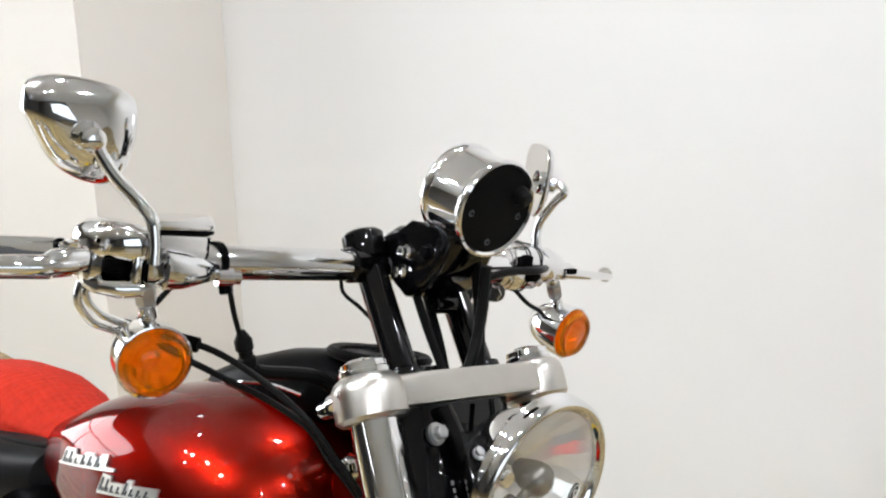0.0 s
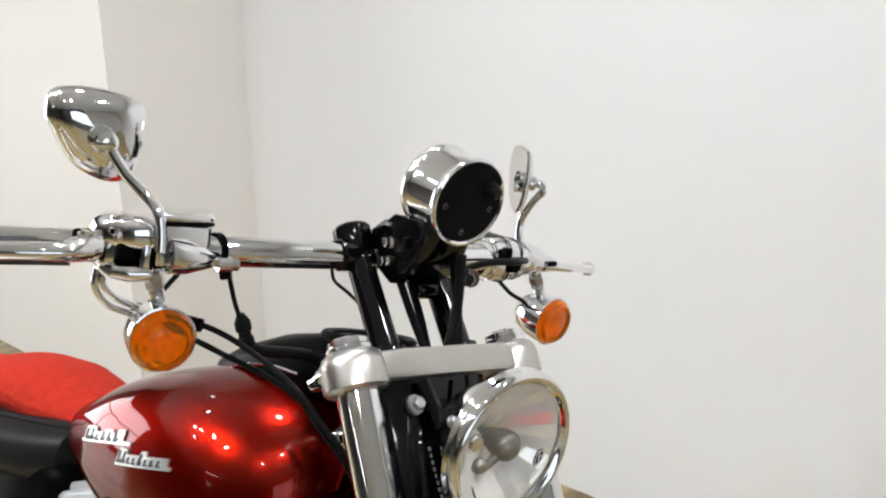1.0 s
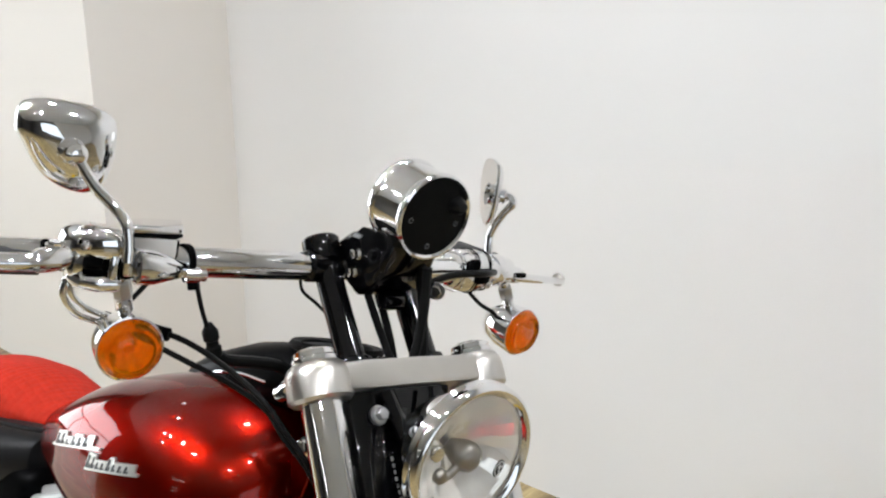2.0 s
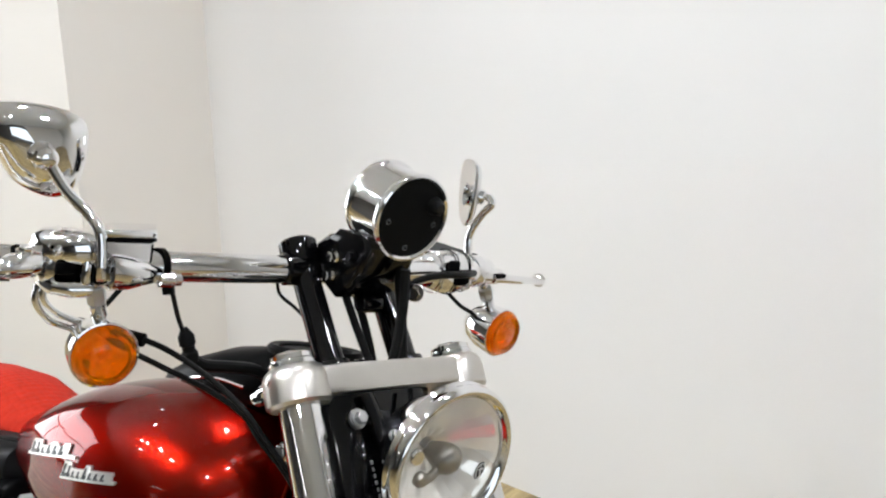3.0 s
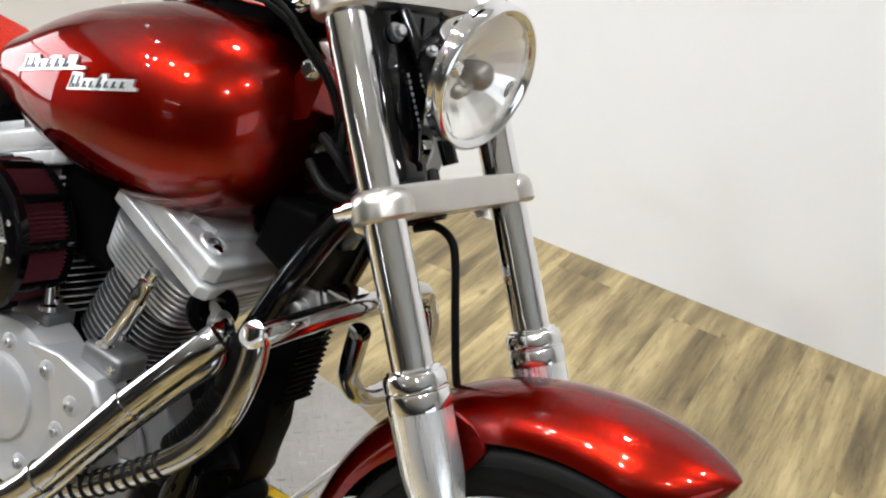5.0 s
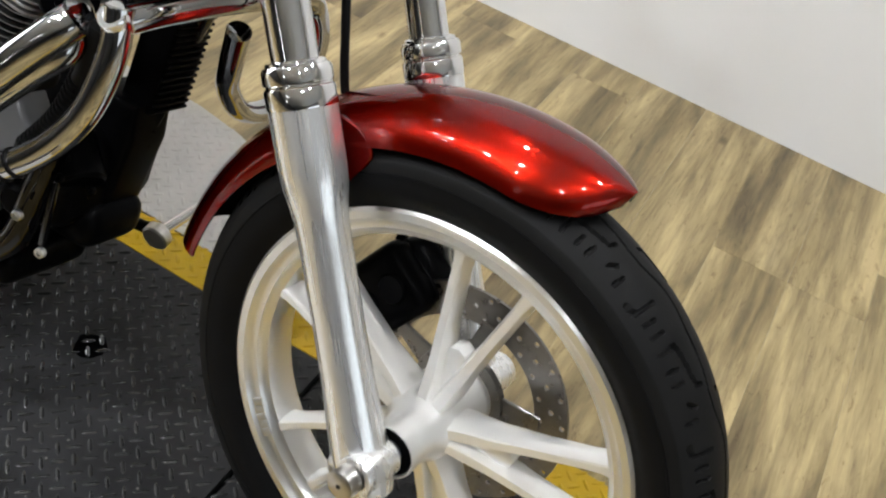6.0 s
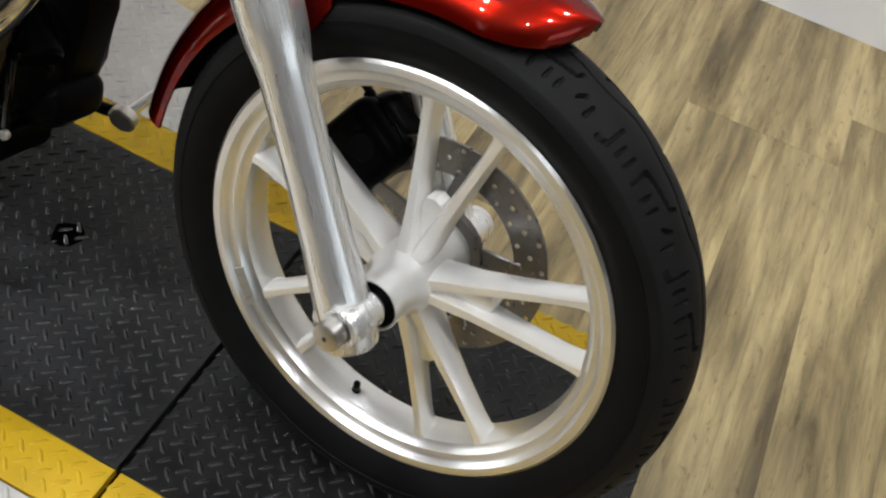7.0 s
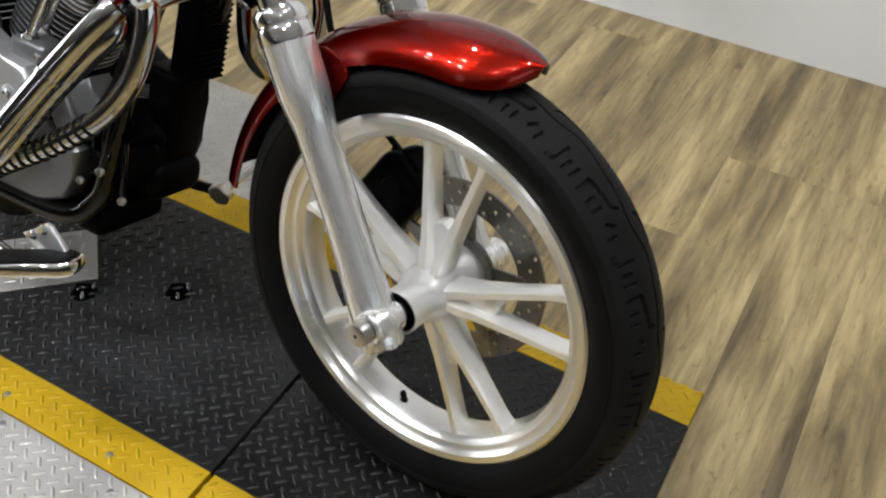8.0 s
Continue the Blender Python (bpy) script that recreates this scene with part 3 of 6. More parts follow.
# the black gap strip under the cross joint
part("joint_strip", block((0.03, 0.66, 0.01), (SEAM_X, -0.015, LZ - 0.02), bevel=0.0005), SATIN_BLACK, lift)

WET = mat("wet_black_paint", (0.006, 0.006, 0.006), 0.12, coat=1.0, spec=0.8)
# two shiny patches of wet-looking paint on the black plate
for sx, sy in ((-0.742, -0.07), (-0.586, 0.026)):
    ring = [(sx + 0.027 * math.cos(0.7 * k) * (1 + 0.15 * math.sin(2.1 * k)), sy + 0.027 * math.sin(0.7 * k) * (1 + 0.12 * math.cos(3 * k))) for k in range(9)]
    spot = part("paint_patch", prism(ring, 0.0012, Matrix.Translation((0, 0, LZ + 0.0006)), 0.0003, 1), BLACK, lift, "glossy black paint patch")
    v, f = lozenges([(sx - 0.03, sy - 0.03), (sx + 0.03, sy - 0.03), (sx + 0.03, sy + 0.03), (sx - 0.03, sy + 0.03)], LZ + 0.0012, height=0.0022)
    from_lists("raised_pattern", v, f, WET, spot, kind="stuff")

# ---------------------------------------------------------------- the motorcycle
# FRONT: origin at the front axle, x ahead in the wheel's plane, y to the rider's left, z up; BODY: the same, turned about the steering axis.
FRONT = pose(0, 0, 0.3427, 0, 0, -9.4) @ pose(0, 0, 0, -12.87) @ pose(0, 0, 0, 0, -0.882, 0)
DIR = Vector((-0.5312, 0, 0.8472))       # along the fork legs, upwards
AHEAD = Vector((0.8472, 0, 0.5312))      # square to them, ahead
FOOT = Vector((-0.017, 0, -0.008))
HEAD = FOOT + 0.75 * DIR - 0.045 * AHEAD
BODY = FRONT @ Matrix.Translation(HEAD) @ Matrix.Rotation(radians(10), 4, DIR) @ Matrix.Translation(-HEAD)
TREE = Matrix((AHEAD, (0, 1, 0), DIR)).transposed().to_4x4()   # x ahead, y left, z along the legs


def leg(l, y=0.0, ahead=0.0):
    return FOOT + DIR * l + AHEAD * ahead + Vector((0, y, 0))


def tree_m(l, y=0.0, ahead=0.0):
    return Matrix.Translation(leg(l, y, ahead)) @ TREE


bike = new("motorcycle")
tagged(bike, "candy red cruiser motorcycle with chrome fittings, leaning on its side stand", "motorcycle")
SP = 0.1206  # half the distance between the fork legs

# ---- front wheel
WHEEL = pose(-0.0043, -0.0028, 0.3445, 0, 0, -7.5106) @ pose(0, 0, 0, -10.9641) @ pose(0, 0, 0, 0, -0.882, 0)
RIM_R = 0.2751
prof = [(RIM_R, -0.038), (RIM_R + 0.001, -0.042), (RIM_R - 0.003, -0.0445), (RIM_R - 0.012, -0.0435), (RIM_R - 0.0165, -0.037),
        (RIM_R - 0.02, -0.0345), (RIM_R - 0.026, -0.033), (RIM_R - 0.030, -0.026), (RIM_R - 0.036, -0.023), (RIM_R - 0.039, -0.012)]
prof = prof + [(r, -y) for r, y in prof[::-1]] + [(RIM_R - 0.006, 0.032), (RIM_R - 0.02, 0.02), (RIM_R - 0.02, -0.02), (RIM_R - 0.006, -0.032)]
front_wheel = part("front_wheel", spun(prof, (0, 0, 0), (0, 1, 0), 144, closed=True), RIM_FACE, bike, "machined aluminium rim", WHEEL)


def tyre():
    """A road tyre: round carcass, with hooked slots on both shoulders and a wavy groove round the crown."""
    R, n_th, reps = 0.3555, 1700, 14
    side = [(0.270, -0.037), (0.278, -0.0425), (0.286, -0.049), (0.296, -0.0545), (0.307, -0.0568), (0.3155, -0.0562), (0.316, -0.0572), (0.3175, -0.0572), (0.318, -0.0558)]
    tread = []
    for k in range(83):
        y = -0.0545 + 0.109 * k / 82
        s = abs(y) / 0.0545
        tread.append((R - 0.0255 * s ** 2.4, y))
    profile = side + tread + [(r, -y) for r, y in side[::-1]]
    n0, n1 = len(side), len(side) + len(tread)

    def seg_dist(u, v, a, b):
        # u runs round the wheel in mm within a repeat, v across in mm
        ax, ay, bx, by = *a, *b
        t = max(0.0, min(1.0, ((u - ax) * (bx - ax) + (v - ay) * (by - ay)) / ((bx - ax) ** 2 + (by - ay) ** 2)))
        return math.hypot(u - ax - t * (bx - ax), v - ay - t * (by - ay))

    # a hooked slot, a stepped slot and short dashes, from the shoulder inwards
    slots = [((4, 45.5), (11, 45)), ((11, 45), (16, 43)), ((16, 43), (17, 23)), ((31, 41), (31.5, 32)), ((45, 41), (45.5, 31)), ((64, 43), (63, 27)), ((63, 27), (70, 25)), ((70, 25), (108, 21)), ((108, 21), (111, 13)),
             ((84, 42), (84.5, 35)), ((99, 42), (99.5, 35)), ((122, 36), (128, 30)), ((140, 42), (140.5, 34))]
    per = 2 * math.pi * R * 1000 / reps
    verts, faces = [], []
    for i in range(n_th):
        th = 2 * math.pi * i / n_th
        arc = th * R * 1000
        for k, (r, y) in enumerate(profile):
            if n0 < k < n1:
                v = y * 1000
                u = (arc + (per / 2 if v > 0 else 0)) % per
                wave = 4.0 * math.sin(2 * math.pi * arc / per) + 2.0 * math.sin(4 * math.pi * arc / per)
                if abs(v - wave) < 1.4:
                    r -= 0.0045
                elif abs(v) > 10:
                    uu = u if v < 0 else per - u
                    d = min(seg_dist(uu, abs(v), a, b) for a, b in slots)
                    if d < (2.2 if abs(v) < 46 else 1.5):
                        r -= 0.005
            verts.append((r * math.sin(th), y, r * math.cos(th)))
    n = len(profile)
    for i in range(n_th):
        j = (i + 1) % n_th
        for k in range(n - 1):
            faces.append((i * n + k, i * n + k + 1, j * n + k + 1, j * n + k))
    ob = from_lists("tyre", verts, faces, RUBBER, front_wheel, "worn black road tyre with hooked tread slots")
    ob.data.materials.append(TREAD)
    for p in ob.data.polygons:
        if n0 - 2 < p.index % (n - 1) < n1:
            p.material_index = 1
    ob.data.set_sharp_from_angle(angle=radians(40))
    return ob


tyre()
part("hub", spun([(0.012, -0.084), (0.030, -0.084), (0.032, -0.090), (0.0335, -0.0905), (0.0345, -0.088), (0.0335, -0.066), (0.0345, -0.045), (0.043, -0.034), (0.046, -0.02),
                        (0.046, 0.03), (0.05, 0.045), (0.05, 0.058), (0.02, 0.06)], (0, 0, 0), (0, 1, 0), 48), SILVER_PAINT, front_wheel)
part("hub_seal", spun([(0.0165, -0.0895), (0.0295, -0.0895), (0.0305, -0.0865), (0.0165, -0.0855)], (0, 0, 0), (0, 1, 0), 40, closed=True), SATIN_BLACK, front_wheel)


def spoke_bm(side):
    """One arm of a forked pair: thick and close to its twin at the hub, slim and apart at the rim."""
    secs = []
    for r, lat, w, d, yc in ((0.036, 0.0085, 0.0125, 0.028, -0.004), (0.06, 0.0125, 0.0125, 0.024, -0.006), (0.095, 0.0185, 0.0105, 0.0205, -0.007),
                             (0.15, 0.0295, 0.0088, 0.0175, -0.007), (0.208, 0.041, 0.0085, 0.0165, -0.006), (0.226, 0.0443, 0.0095, 0.0175, -0.005), (0.2395, 0.0468, 0.013, 0.02, -0.004)):
        lat *= side
        ring = []
        for a, b in ((-1, -0.45), (-0.55, -1), (0.55, -1), (1, -0.45), (1, 0.6), (0.6, 1), (-0.6, 1), (-1, 0.6)):
            ring.append((r, yc + b * d, lat + a * w))
        secs.append(ring)
    bm = loft(secs)
    bmesh.ops.bevel(bm, geom=[e for e in bm.edges if abs((e.verts[0].co - e.verts[1].co).x) > 0.01], offset=0.0011, segments=2, affect="EDGES")
    return bm


for side in (1, -1):
    first = None
    for k in range(5):
        turn = Matrix.Rotation(-radians(87.6 + 72 * k), 4, "Y")
        if first is None:
            first = part("spoke", spoke_bm(side), SILVER_PAINT, front_wheel, "", turn)
        else:
            ob = first.copy()
            scene.collection.objects.link(ob)
            ob.matrix_basis = turn
for k in range(5):
    web = prism([(0.034, -0.022), (0.10, -0.016), (0.118, -0.010), (0.122, 0.0), (0.118, 0.010), (0.10, 0.016), (0.034, 0.022)], 0.026, Matrix.Rotation(radians(90), 4, "X"), 0.003, 2)
    part("spoke_web", web, SILVER_PAINT, front_wheel, "", Matrix.Rotation(-radians(87.6 + 72 * k), 4, "Y") @ Matrix.Translation((0, -0.004, 0)))
# valve, balance weight
va = radians(-94.7)
vp = Vector((0.2385 * math.cos(va), -0.004, 0.2385 * math.sin(va)))
part("valve_stem", spun([(0, -0.006), (0.0065, -0.006), (0.0065, 0.004), (0.0042, 0.006), (0.0042, 0.016), (0.005, 0.017), (0.005, 0.026), (0.004, 0.028), (0, 0.028)],
                        vp, (-vp.x, -0.09, -vp.z), 16), SATIN_BLACK, front_wheel, "black rubber valve stem with a cap")
WEIGHT = mat("stick_on_weight", (0.66, 0.65, 0.63), 0.4, 0.9, noise=0.15, noise_scale=80)
for k in range(5):
    wa = radians(-149.2 + 2.5 * k)
    m = Matrix.Rotation(-wa, 4, "Y") @ Matrix.Translation((0.2535, -0.0355, 0)) @ Matrix.Rotation(radians(-24), 4, "Z")
    part("balance_weight", block((0.0125, 0.004, 0.0105), bevel=0.001, m=m), WEIGHT, front_wheel)
# brake disc
def drilled_disc(r0, r1, y0, y1, hole, rows=3, cells=48):
    """A flat ring between two radii, drilled with staggered rows of round holes."""
    verts, faces = [], []

    def at(r, a, y):
        verts.append((r * math.cos(a), y, r * math.sin(a)))
        return len(verts) - 1

    for i in range(rows):
        ra, rb = r0 + (r1 - r0) * i / rows, r0 + (r1 - r0) * (i + 1) / rows
        rm = (ra + rb) / 2
        for k in range(cells):
            a0, a1 = 2 * math.pi * k / cells, 2 * math.pi * (k + 1) / cells
            am = (a0 + a1) / 2
            edge = ((ra, a0), (rm, a0), (rb, a0), (rb, am), (rb, a1), (rm, a1), (ra, a1), (ra, am))
            front, back = [at(r, a, y0) for r, a in edge], [at(r, a, y1) for r, a in edge]
            if i == 0:
                faces.append((front[7], front[0], back[0], back[7]))
                faces.append((front[6], front[7], back[7], back[6]))
            if i == rows - 1:
                faces.append((front[2], front[3], back[3], back[2]))
                faces.append((front[3], front[4], back[4], back[3]))
            if (i + k) % 2:
                faces += [tuple(front), tuple(back[::-1])]
                continue
            f_in, b_in = [], []
            for r, a in edge:
                u, v = r - rm, (a - am) * rm
                n = math.hypot(u, v)
                u, v = u / n * hole, v / n * hole
                f_in.append(at(rm + u, am + v / rm, y0))
                b_in.append(at(rm + u, am + v / rm, y1))
            for q in range(8):
                w = (q + 1) % 8
                faces += [(front[q], front[w], f_in[w], f_in[q]), (back[w], back[q], b_in[q], b_in[w]), (f_in[q], f_in[w], b_in[w], b_in[q])]
    # neighbouring cells share their corners
    place, first = {}, []
    for co in verts:
        first.append(place.setdefault(tuple(round(c, 6) for c in co), len(place)))
    return list(place), [tuple(first[k] for k in face) for face in faces]


v, f = drilled_disc(0.106, 0.150, 0.066, 0.0705, 0.0036)
brake_disc = from_lists("brake_disc", v, f, DISC_STEEL, front_wheel, "drilled steel brake disc", smooth=False)
dc = bmesh.new()
revolve(dc, [(0.03, 0.058), (0.064, 0.058), (0.066, 0.066), (0.03, 0.066)], (0, 0, 0), (0, 1, 0), 60, closed=True)
for k in range(5):
    a = 2 * math.pi * k / 5 + 0.3
    m = Matrix.Rotation(-a, 4, "Y")
    join(dc, prism([(0.055, -0.018), (0.115, -0.009), (0.115, 0.009), (0.055, 0.018)], 0.0055, m @ Matrix.Translation((0, 0.0645, 0)) @ Matrix.Rotation(radians(90), 4, "X"), 0.0015, 1))
part("disc_carrier", dc, DISC_STEEL, brake_disc)
# dark colour for flat shapes that stand for the shade inside holes
HOLE_SHADE = mat("hole_shade", (0.02, 0.018, 0.016), 0.8, noise=0.3)

# ---- fork legs
for s in (-1, 1):
    y = s * SP
    prof = [(0.012, -0.044), (0.026, -0.044), (0.0305, -0.040), (0.0328, -0.03), (0.0332, 0.015), (0.0315, 0.05), (0.0295, 0.09), (0.0282, 0.16), (0.0285, 0.25), (0.0292, 0.275),
            (0.031, 0.292), (0.0345, 0.312), (0.0357, 0.327), (0.036, 0.345), (0.036, 0.372), (0.0362, 0.3935), (0.030, 0.3945)]
    slider = part("fork_slider", spun(prof, leg(0, y), DIR, 56), POLISHED, bike, "polished aluminium fork slider", FRONT)
    prof = [(0.030, 0.3935), (0.0368, 0.3938), (0.0372, 0.396), (0.0372, 0.412), (0.0362, 0.4145), (0.0345, 0.4155), (0.0343, 0.417), (0.0365, 0.4185), (0.0368, 0.421),
            (0.0366, 0.431), (0.0345, 0.4355), (0.0315, 0.4365), (0.031, 0.4395), (0.026, 0.4415), (0.0246, 0.4415)]
    part("dust_cover", spun(prof, leg(0, y), DIR, 56), CHROME, slider, "chrome dust cover")
    part("fork_tube", spun([(0.02, 0.42), (0.0245, 0.42), (0.0245, 0.90), (0.02, 0.902)], leg(0, y), DIR, 56), CHROME, bike, "chrome fork tube", FRONT)
# axle clamp on the near leg, pinch bolt and axle end
clamp = bmesh.new()
join(clamp, spun([(0.016, -0.159), (0.0225, -0.159), (0.0238, -0.157), (0.0238, -0.104), (0.016, -0.103)], (0, 0, 0), (0, 1, 0), 40))
join(clamp, block((0.034, 0.05, 0.018), (-0.026, -0.124, -0.012), bevel=0.004, seg=3))
axle_clamp = part("axle_clamp", clamp, POLISHED, bike, "", FRONT)
part("axle_end", spun([(0, -0.178), (0.0135, -0.178), (0.0165, -0.176), (0.0175, -0.173), (0.0175, -0.160), (0.0185, -0.158), (0.0185, -0.155), (0, -0.155)], (-0.004, 0.0, -0.004), (0, 1, 0), 32),
     SATIN, axle_clamp)
part("axle_centre_hole", spun([(0, -0.1785), (0.003, -0.1785), (0.003, -0.176), (0, -0.176)], (-0.004, 0, -0.004), (0, 1, 0), 12), HOLE_SHADE, axle_clamp)
part("axle_spacer", rod((0, -0.108, 0), (0, -0.075, 0), 0.0165), STEEL, axle_clamp)
part("pinch_bolt", cap_screw((-0.034, -0.138, -0.024), (-0.35, -0.2, -0.9), 0.0065, 0.009), STEEL, axle_clamp)
clamp = bmesh.new()
join(clamp, spun([(0.016, 0.092), (0.026, 0.092), (0.026, 0.155), (0.014, 0.157), (0, 0.157)], (0, 0, 0), (0, 1, 0), 40))
part("axle_clamp", clamp, POLISHED, bike, "", FRONT)

# ---- caliper, on the far leg
cal = bmesh.new()
ca = radians(150)
cm = Matrix.Rotation(-ca, 4, "Y")
join(cal, block((0.094, 0.062, 0.132), m=cm, centre=(0.160 * math.cos(ca), 0.078, 0.160 * math.sin(ca)), bevel=0.024, seg=4))
join(cal, block((0.098, 0.05, 0.116), m=cm, centre=(0.164 * math.cos(ca), 0.046, 0.164 * math.sin(ca)), bevel=0.022, seg=4))
for k in (-0.026, 0.026):
    c0 = cm @ Vector((0.160, 0.016, k))
    join(cal, spun([(0, 0), (0.018, 0), (0.0205, 0.003), (0.0205, 0.014), (0, 0.014)], c0, (0, 1, 0), 28))
caliper = part("brake_caliper", cal, SATIN_BLACK, bike, "black brake caliper", FRONT)
for k in (-0.045, 0.045):
    part("caliper_bolt", hex_bolt(cm @ Vector((0.206, 0.060, k)), cm @ Vector((1, 0, 0)), 0.006, 0.009), SATIN_BLACK, caliper)
part("brake_line", tube([(-0.15, 0.075, 0.13), (-0.185, 0.07, 0.155), (-0.225, 0.055, 0.20), (-0.262, 0.03, 0.26), (-0.279, 0.02, 0.30), (-0.306, 0.02, 0.376), (-0.326, 0.02, 0.437), (-0.341, 0.02, 0.464), (-0.369, 0.02, 0.472), (-0.401, 0.02, 0.456)], 0.0055), HOSE, bike, "black rubber brake hose", FRONT)

# ---- front fender: a rounded shell over the tyre
def fender():
    th = bmesh.new()
    n, m_ = 60, 24
    outer, inner = [], []
    for i in range(n + 1):
        t = i / n
        a = radians(76.5 + (176.0 - 76.5) * t)
        rad = 0.401 + 0.010 * max(0, t - 0.55) ** 1.0 * 3.6
        end = min(1.0, (t + 0.001) / 0.15)
        w = 0.078 * (math.sqrt(max(0.0, 1 - (1 - end) ** 2)) * 0.96 + 0.04) * (1 - 0.14 * max(0, t - 0.5))
        drop = 0.056 * (math.sqrt(max(0.0, 1 - (1 - end) ** 2)) * 0.78 + 0.22)
        lift_tip = -0.004 * (1 - end) ** 2
        ro, ri = [], []
        for k in range(m_ + 1):
            s = -1 + 2 * k / m_
            prof_y = w * math.copysign(abs(math.sin(s * math.pi / 2)) ** 0.92, s)
            prof_r = rad + lift_tip - drop * (1 - math.cos(s * math.pi / 2)) ** 0.95
            for lst, off in ((ro, 0.0), (ri, -0.0032)):
                r2 = prof_r + off * math.cos(s * math.pi / 2)
                y2 = prof_y + off * math.sin(s * math.pi / 2) 
                lst.append((r2 * math.cos(a), y2, r2 * math.sin(a)))
        outer.append(ro)
        inner.append(ri)
    rings = [o + i2[::-1] for o, i2 in zip(outer, inner)]
    loft(rings, True, th)
    return th


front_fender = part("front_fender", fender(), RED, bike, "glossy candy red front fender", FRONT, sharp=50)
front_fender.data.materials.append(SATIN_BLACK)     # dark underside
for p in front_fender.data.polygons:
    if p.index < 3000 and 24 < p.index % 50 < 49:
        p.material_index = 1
for s in (-1, 1):
    # side bracket that reaches from the shell to the fork slider
    out = [(-0.262, 0.292), (-0.252, 0.252), (-0.232, 0.228), (-0.205, 0.222), (-0.184, 0.236), (-0.170, 0.262), (-0.158, 0.300), (-0.205, 0.318)]
    out = [(p.x, p.y) for p in smooth_path([(x, z, 0) for x, z in out + out[:1]], 5)[:-1]]
    m = Matrix.Translation((0, s * 0.0745, 0)) @ Matrix.Rotation(radians(90), 4, "X")
    part("fender_bracket", prism(out, 0.006, m, 0.002, 1), RED, front_fender)
    part("fender_bolt", hex_bolt((-0.212, s * 0.077, 0.25), (0, s, 0), 0.006, 0.006), CHROME, front_fender)

# ---- triple trees
def tree_bm(l0, l1, rad, front, back, waist, bulge=0.0):
    bm = bmesh.new()
    h = l1 - l0
    for s in (-1, 1):
        join(bm, spun([(0.0249, -bulge), (rad - 0.004, -bulge), (rad, 0.004 - bulge), (rad, h - 0.018 + bulge), (rad - 0.0014, h - 0.011 + bulge), (rad - 0.005, h - 0.005 + bulge), (rad - 0.011, h - 0.001 + bulge), (rad - 0.014, h + bulge), (0.0249, h + bulge)], leg(l0, s * SP), DIR, 48))
    ring = [(front, 0.13), (front + 0.006, 0.08), (front + 0.008, 0), (front + 0.006, -0.08), (front, -0.13), (back * 0.4, -0.135), (back, -0.06), (back - 0.012, 0), (back, 0.06), (back * 0.4, 0.135)]
    join(bm, prism(ring, h * waist, tree_m((l0 + l1) / 2), 0.005, 3))
    return bm


lower_tree = part("lower_fork_clamp", tree_bm(0.6057, 0.6435, 0.037, 0.029, -0.07, 0.96), SATIN, bike, "cast aluminium lower fork clamp", FRONT)
upper_tree = part("upper_fork_clamp", tree_bm(0.8474, 0.884, 0.0372, 0.026, -0.075, 0.86, 0.005), SATIN, bike, "cast aluminium upper fork clamp", FRONT)
for s in (-1, 1):
    bm = spun([(0, 0.884), (0.025, 0.884), (0.0265, 0.888), (0.0265, 0.893), (0.024, 0.895), (0, 0.895)], leg(0, s * SP), DIR, 40)
    join(bm, spun([(0, 0.894), (0.0195, 0.894), (0.0195, 0.902), (0.018, 0.904), (0, 0.904)], leg(0, s * SP), DIR, 6))
    part("fork_cap_bolt", bm, CHROME, upper_tree, "chrome hexagon fork cap")
    for tree, l in ((lower_tree, 0.625), (upper_tree, 0.866)):
        a = leg(l, s * (SP + 0.030), -0.022)
        bm = rod(leg(l, s * (SP + 0.022), -0.030), leg(l, s * (SP + 0.022), 0.004), 0.0125, seg=20)
        join(bm, cap_screw(leg(l, s * (SP + 0.022), -0.046), AHEAD, 0.0095, 0.016))
        part("clamp_bolt", bm, CHROME, tree)
part("steering_stem", rod(leg(0.60, 0, -0.045), leg(0.87, 0, -0.045), 0.03, seg=32), BLACK, bike, "gloss black steering head", BODY)
part("stem_nut", hex_bolt(leg(0.884, 0, -0.045), DIR, 0.018, 0.016), CHROME, upper_tree)
part("stop_bolt", hex_bolt(leg(0.603, 0.045, 0.012), -DIR, 0.008, 0.008), STEEL, lower_tree)

# black steering neck and wiring between the legs, behind the headlamp
secs = []
# the wide upper rings are filler for the dark void under the clamp
for l, y0, y1, back, fore in ((0.640, -0.094, -0.040, -0.028, 0.006), (0.648, -0.094, -0.034, -0.030, 0.010), (0.665, -0.093, -0.032, -0.030, 0.011), (0.671, -0.092, -0.037, -0.030, 0.009),
                              (0.70, -0.092, -0.030, -0.030, 0.011), (0.76, -0.092, 0.005, -0.030, 0.014), (0.79, -0.092, 0.04, -0.030, 0.014), (0.81, -0.092, 0.06, -0.030, 0.014), (0.84, -0.092, 0.068, -0.030, 0.016), (0.864, -0.092, 0.072, -0.030, 0.018)):
    ym, hy, am, ha = (y0 + y1) / 2, (y1 - y0) / 2, (back + fore) / 2, (fore - back) / 2
    ring = []
    for k in range(28):
        c, q = math.cos(2 * math.pi * k / 28), math.sin(2 * math.pi * k / 28)
        ring.append(leg(l, ym + hy * math.copysign(abs(c) ** 0.7, c), am + ha * math.copysign(abs(q) ** 0.7, q)))
    secs.append(ring)
bm = loft(secs)
neck_fill = part("fork_neck_fill", bm, BLACK, bike, "gloss black steering neck, its top widened to fill a dark void", FRONT)
bm = hex_bolt(leg(0.82, -0.060, 0.020), AHEAD, 0.0075, 0.009)
part("panel_bolt", bm, STEEL, neck_fill)
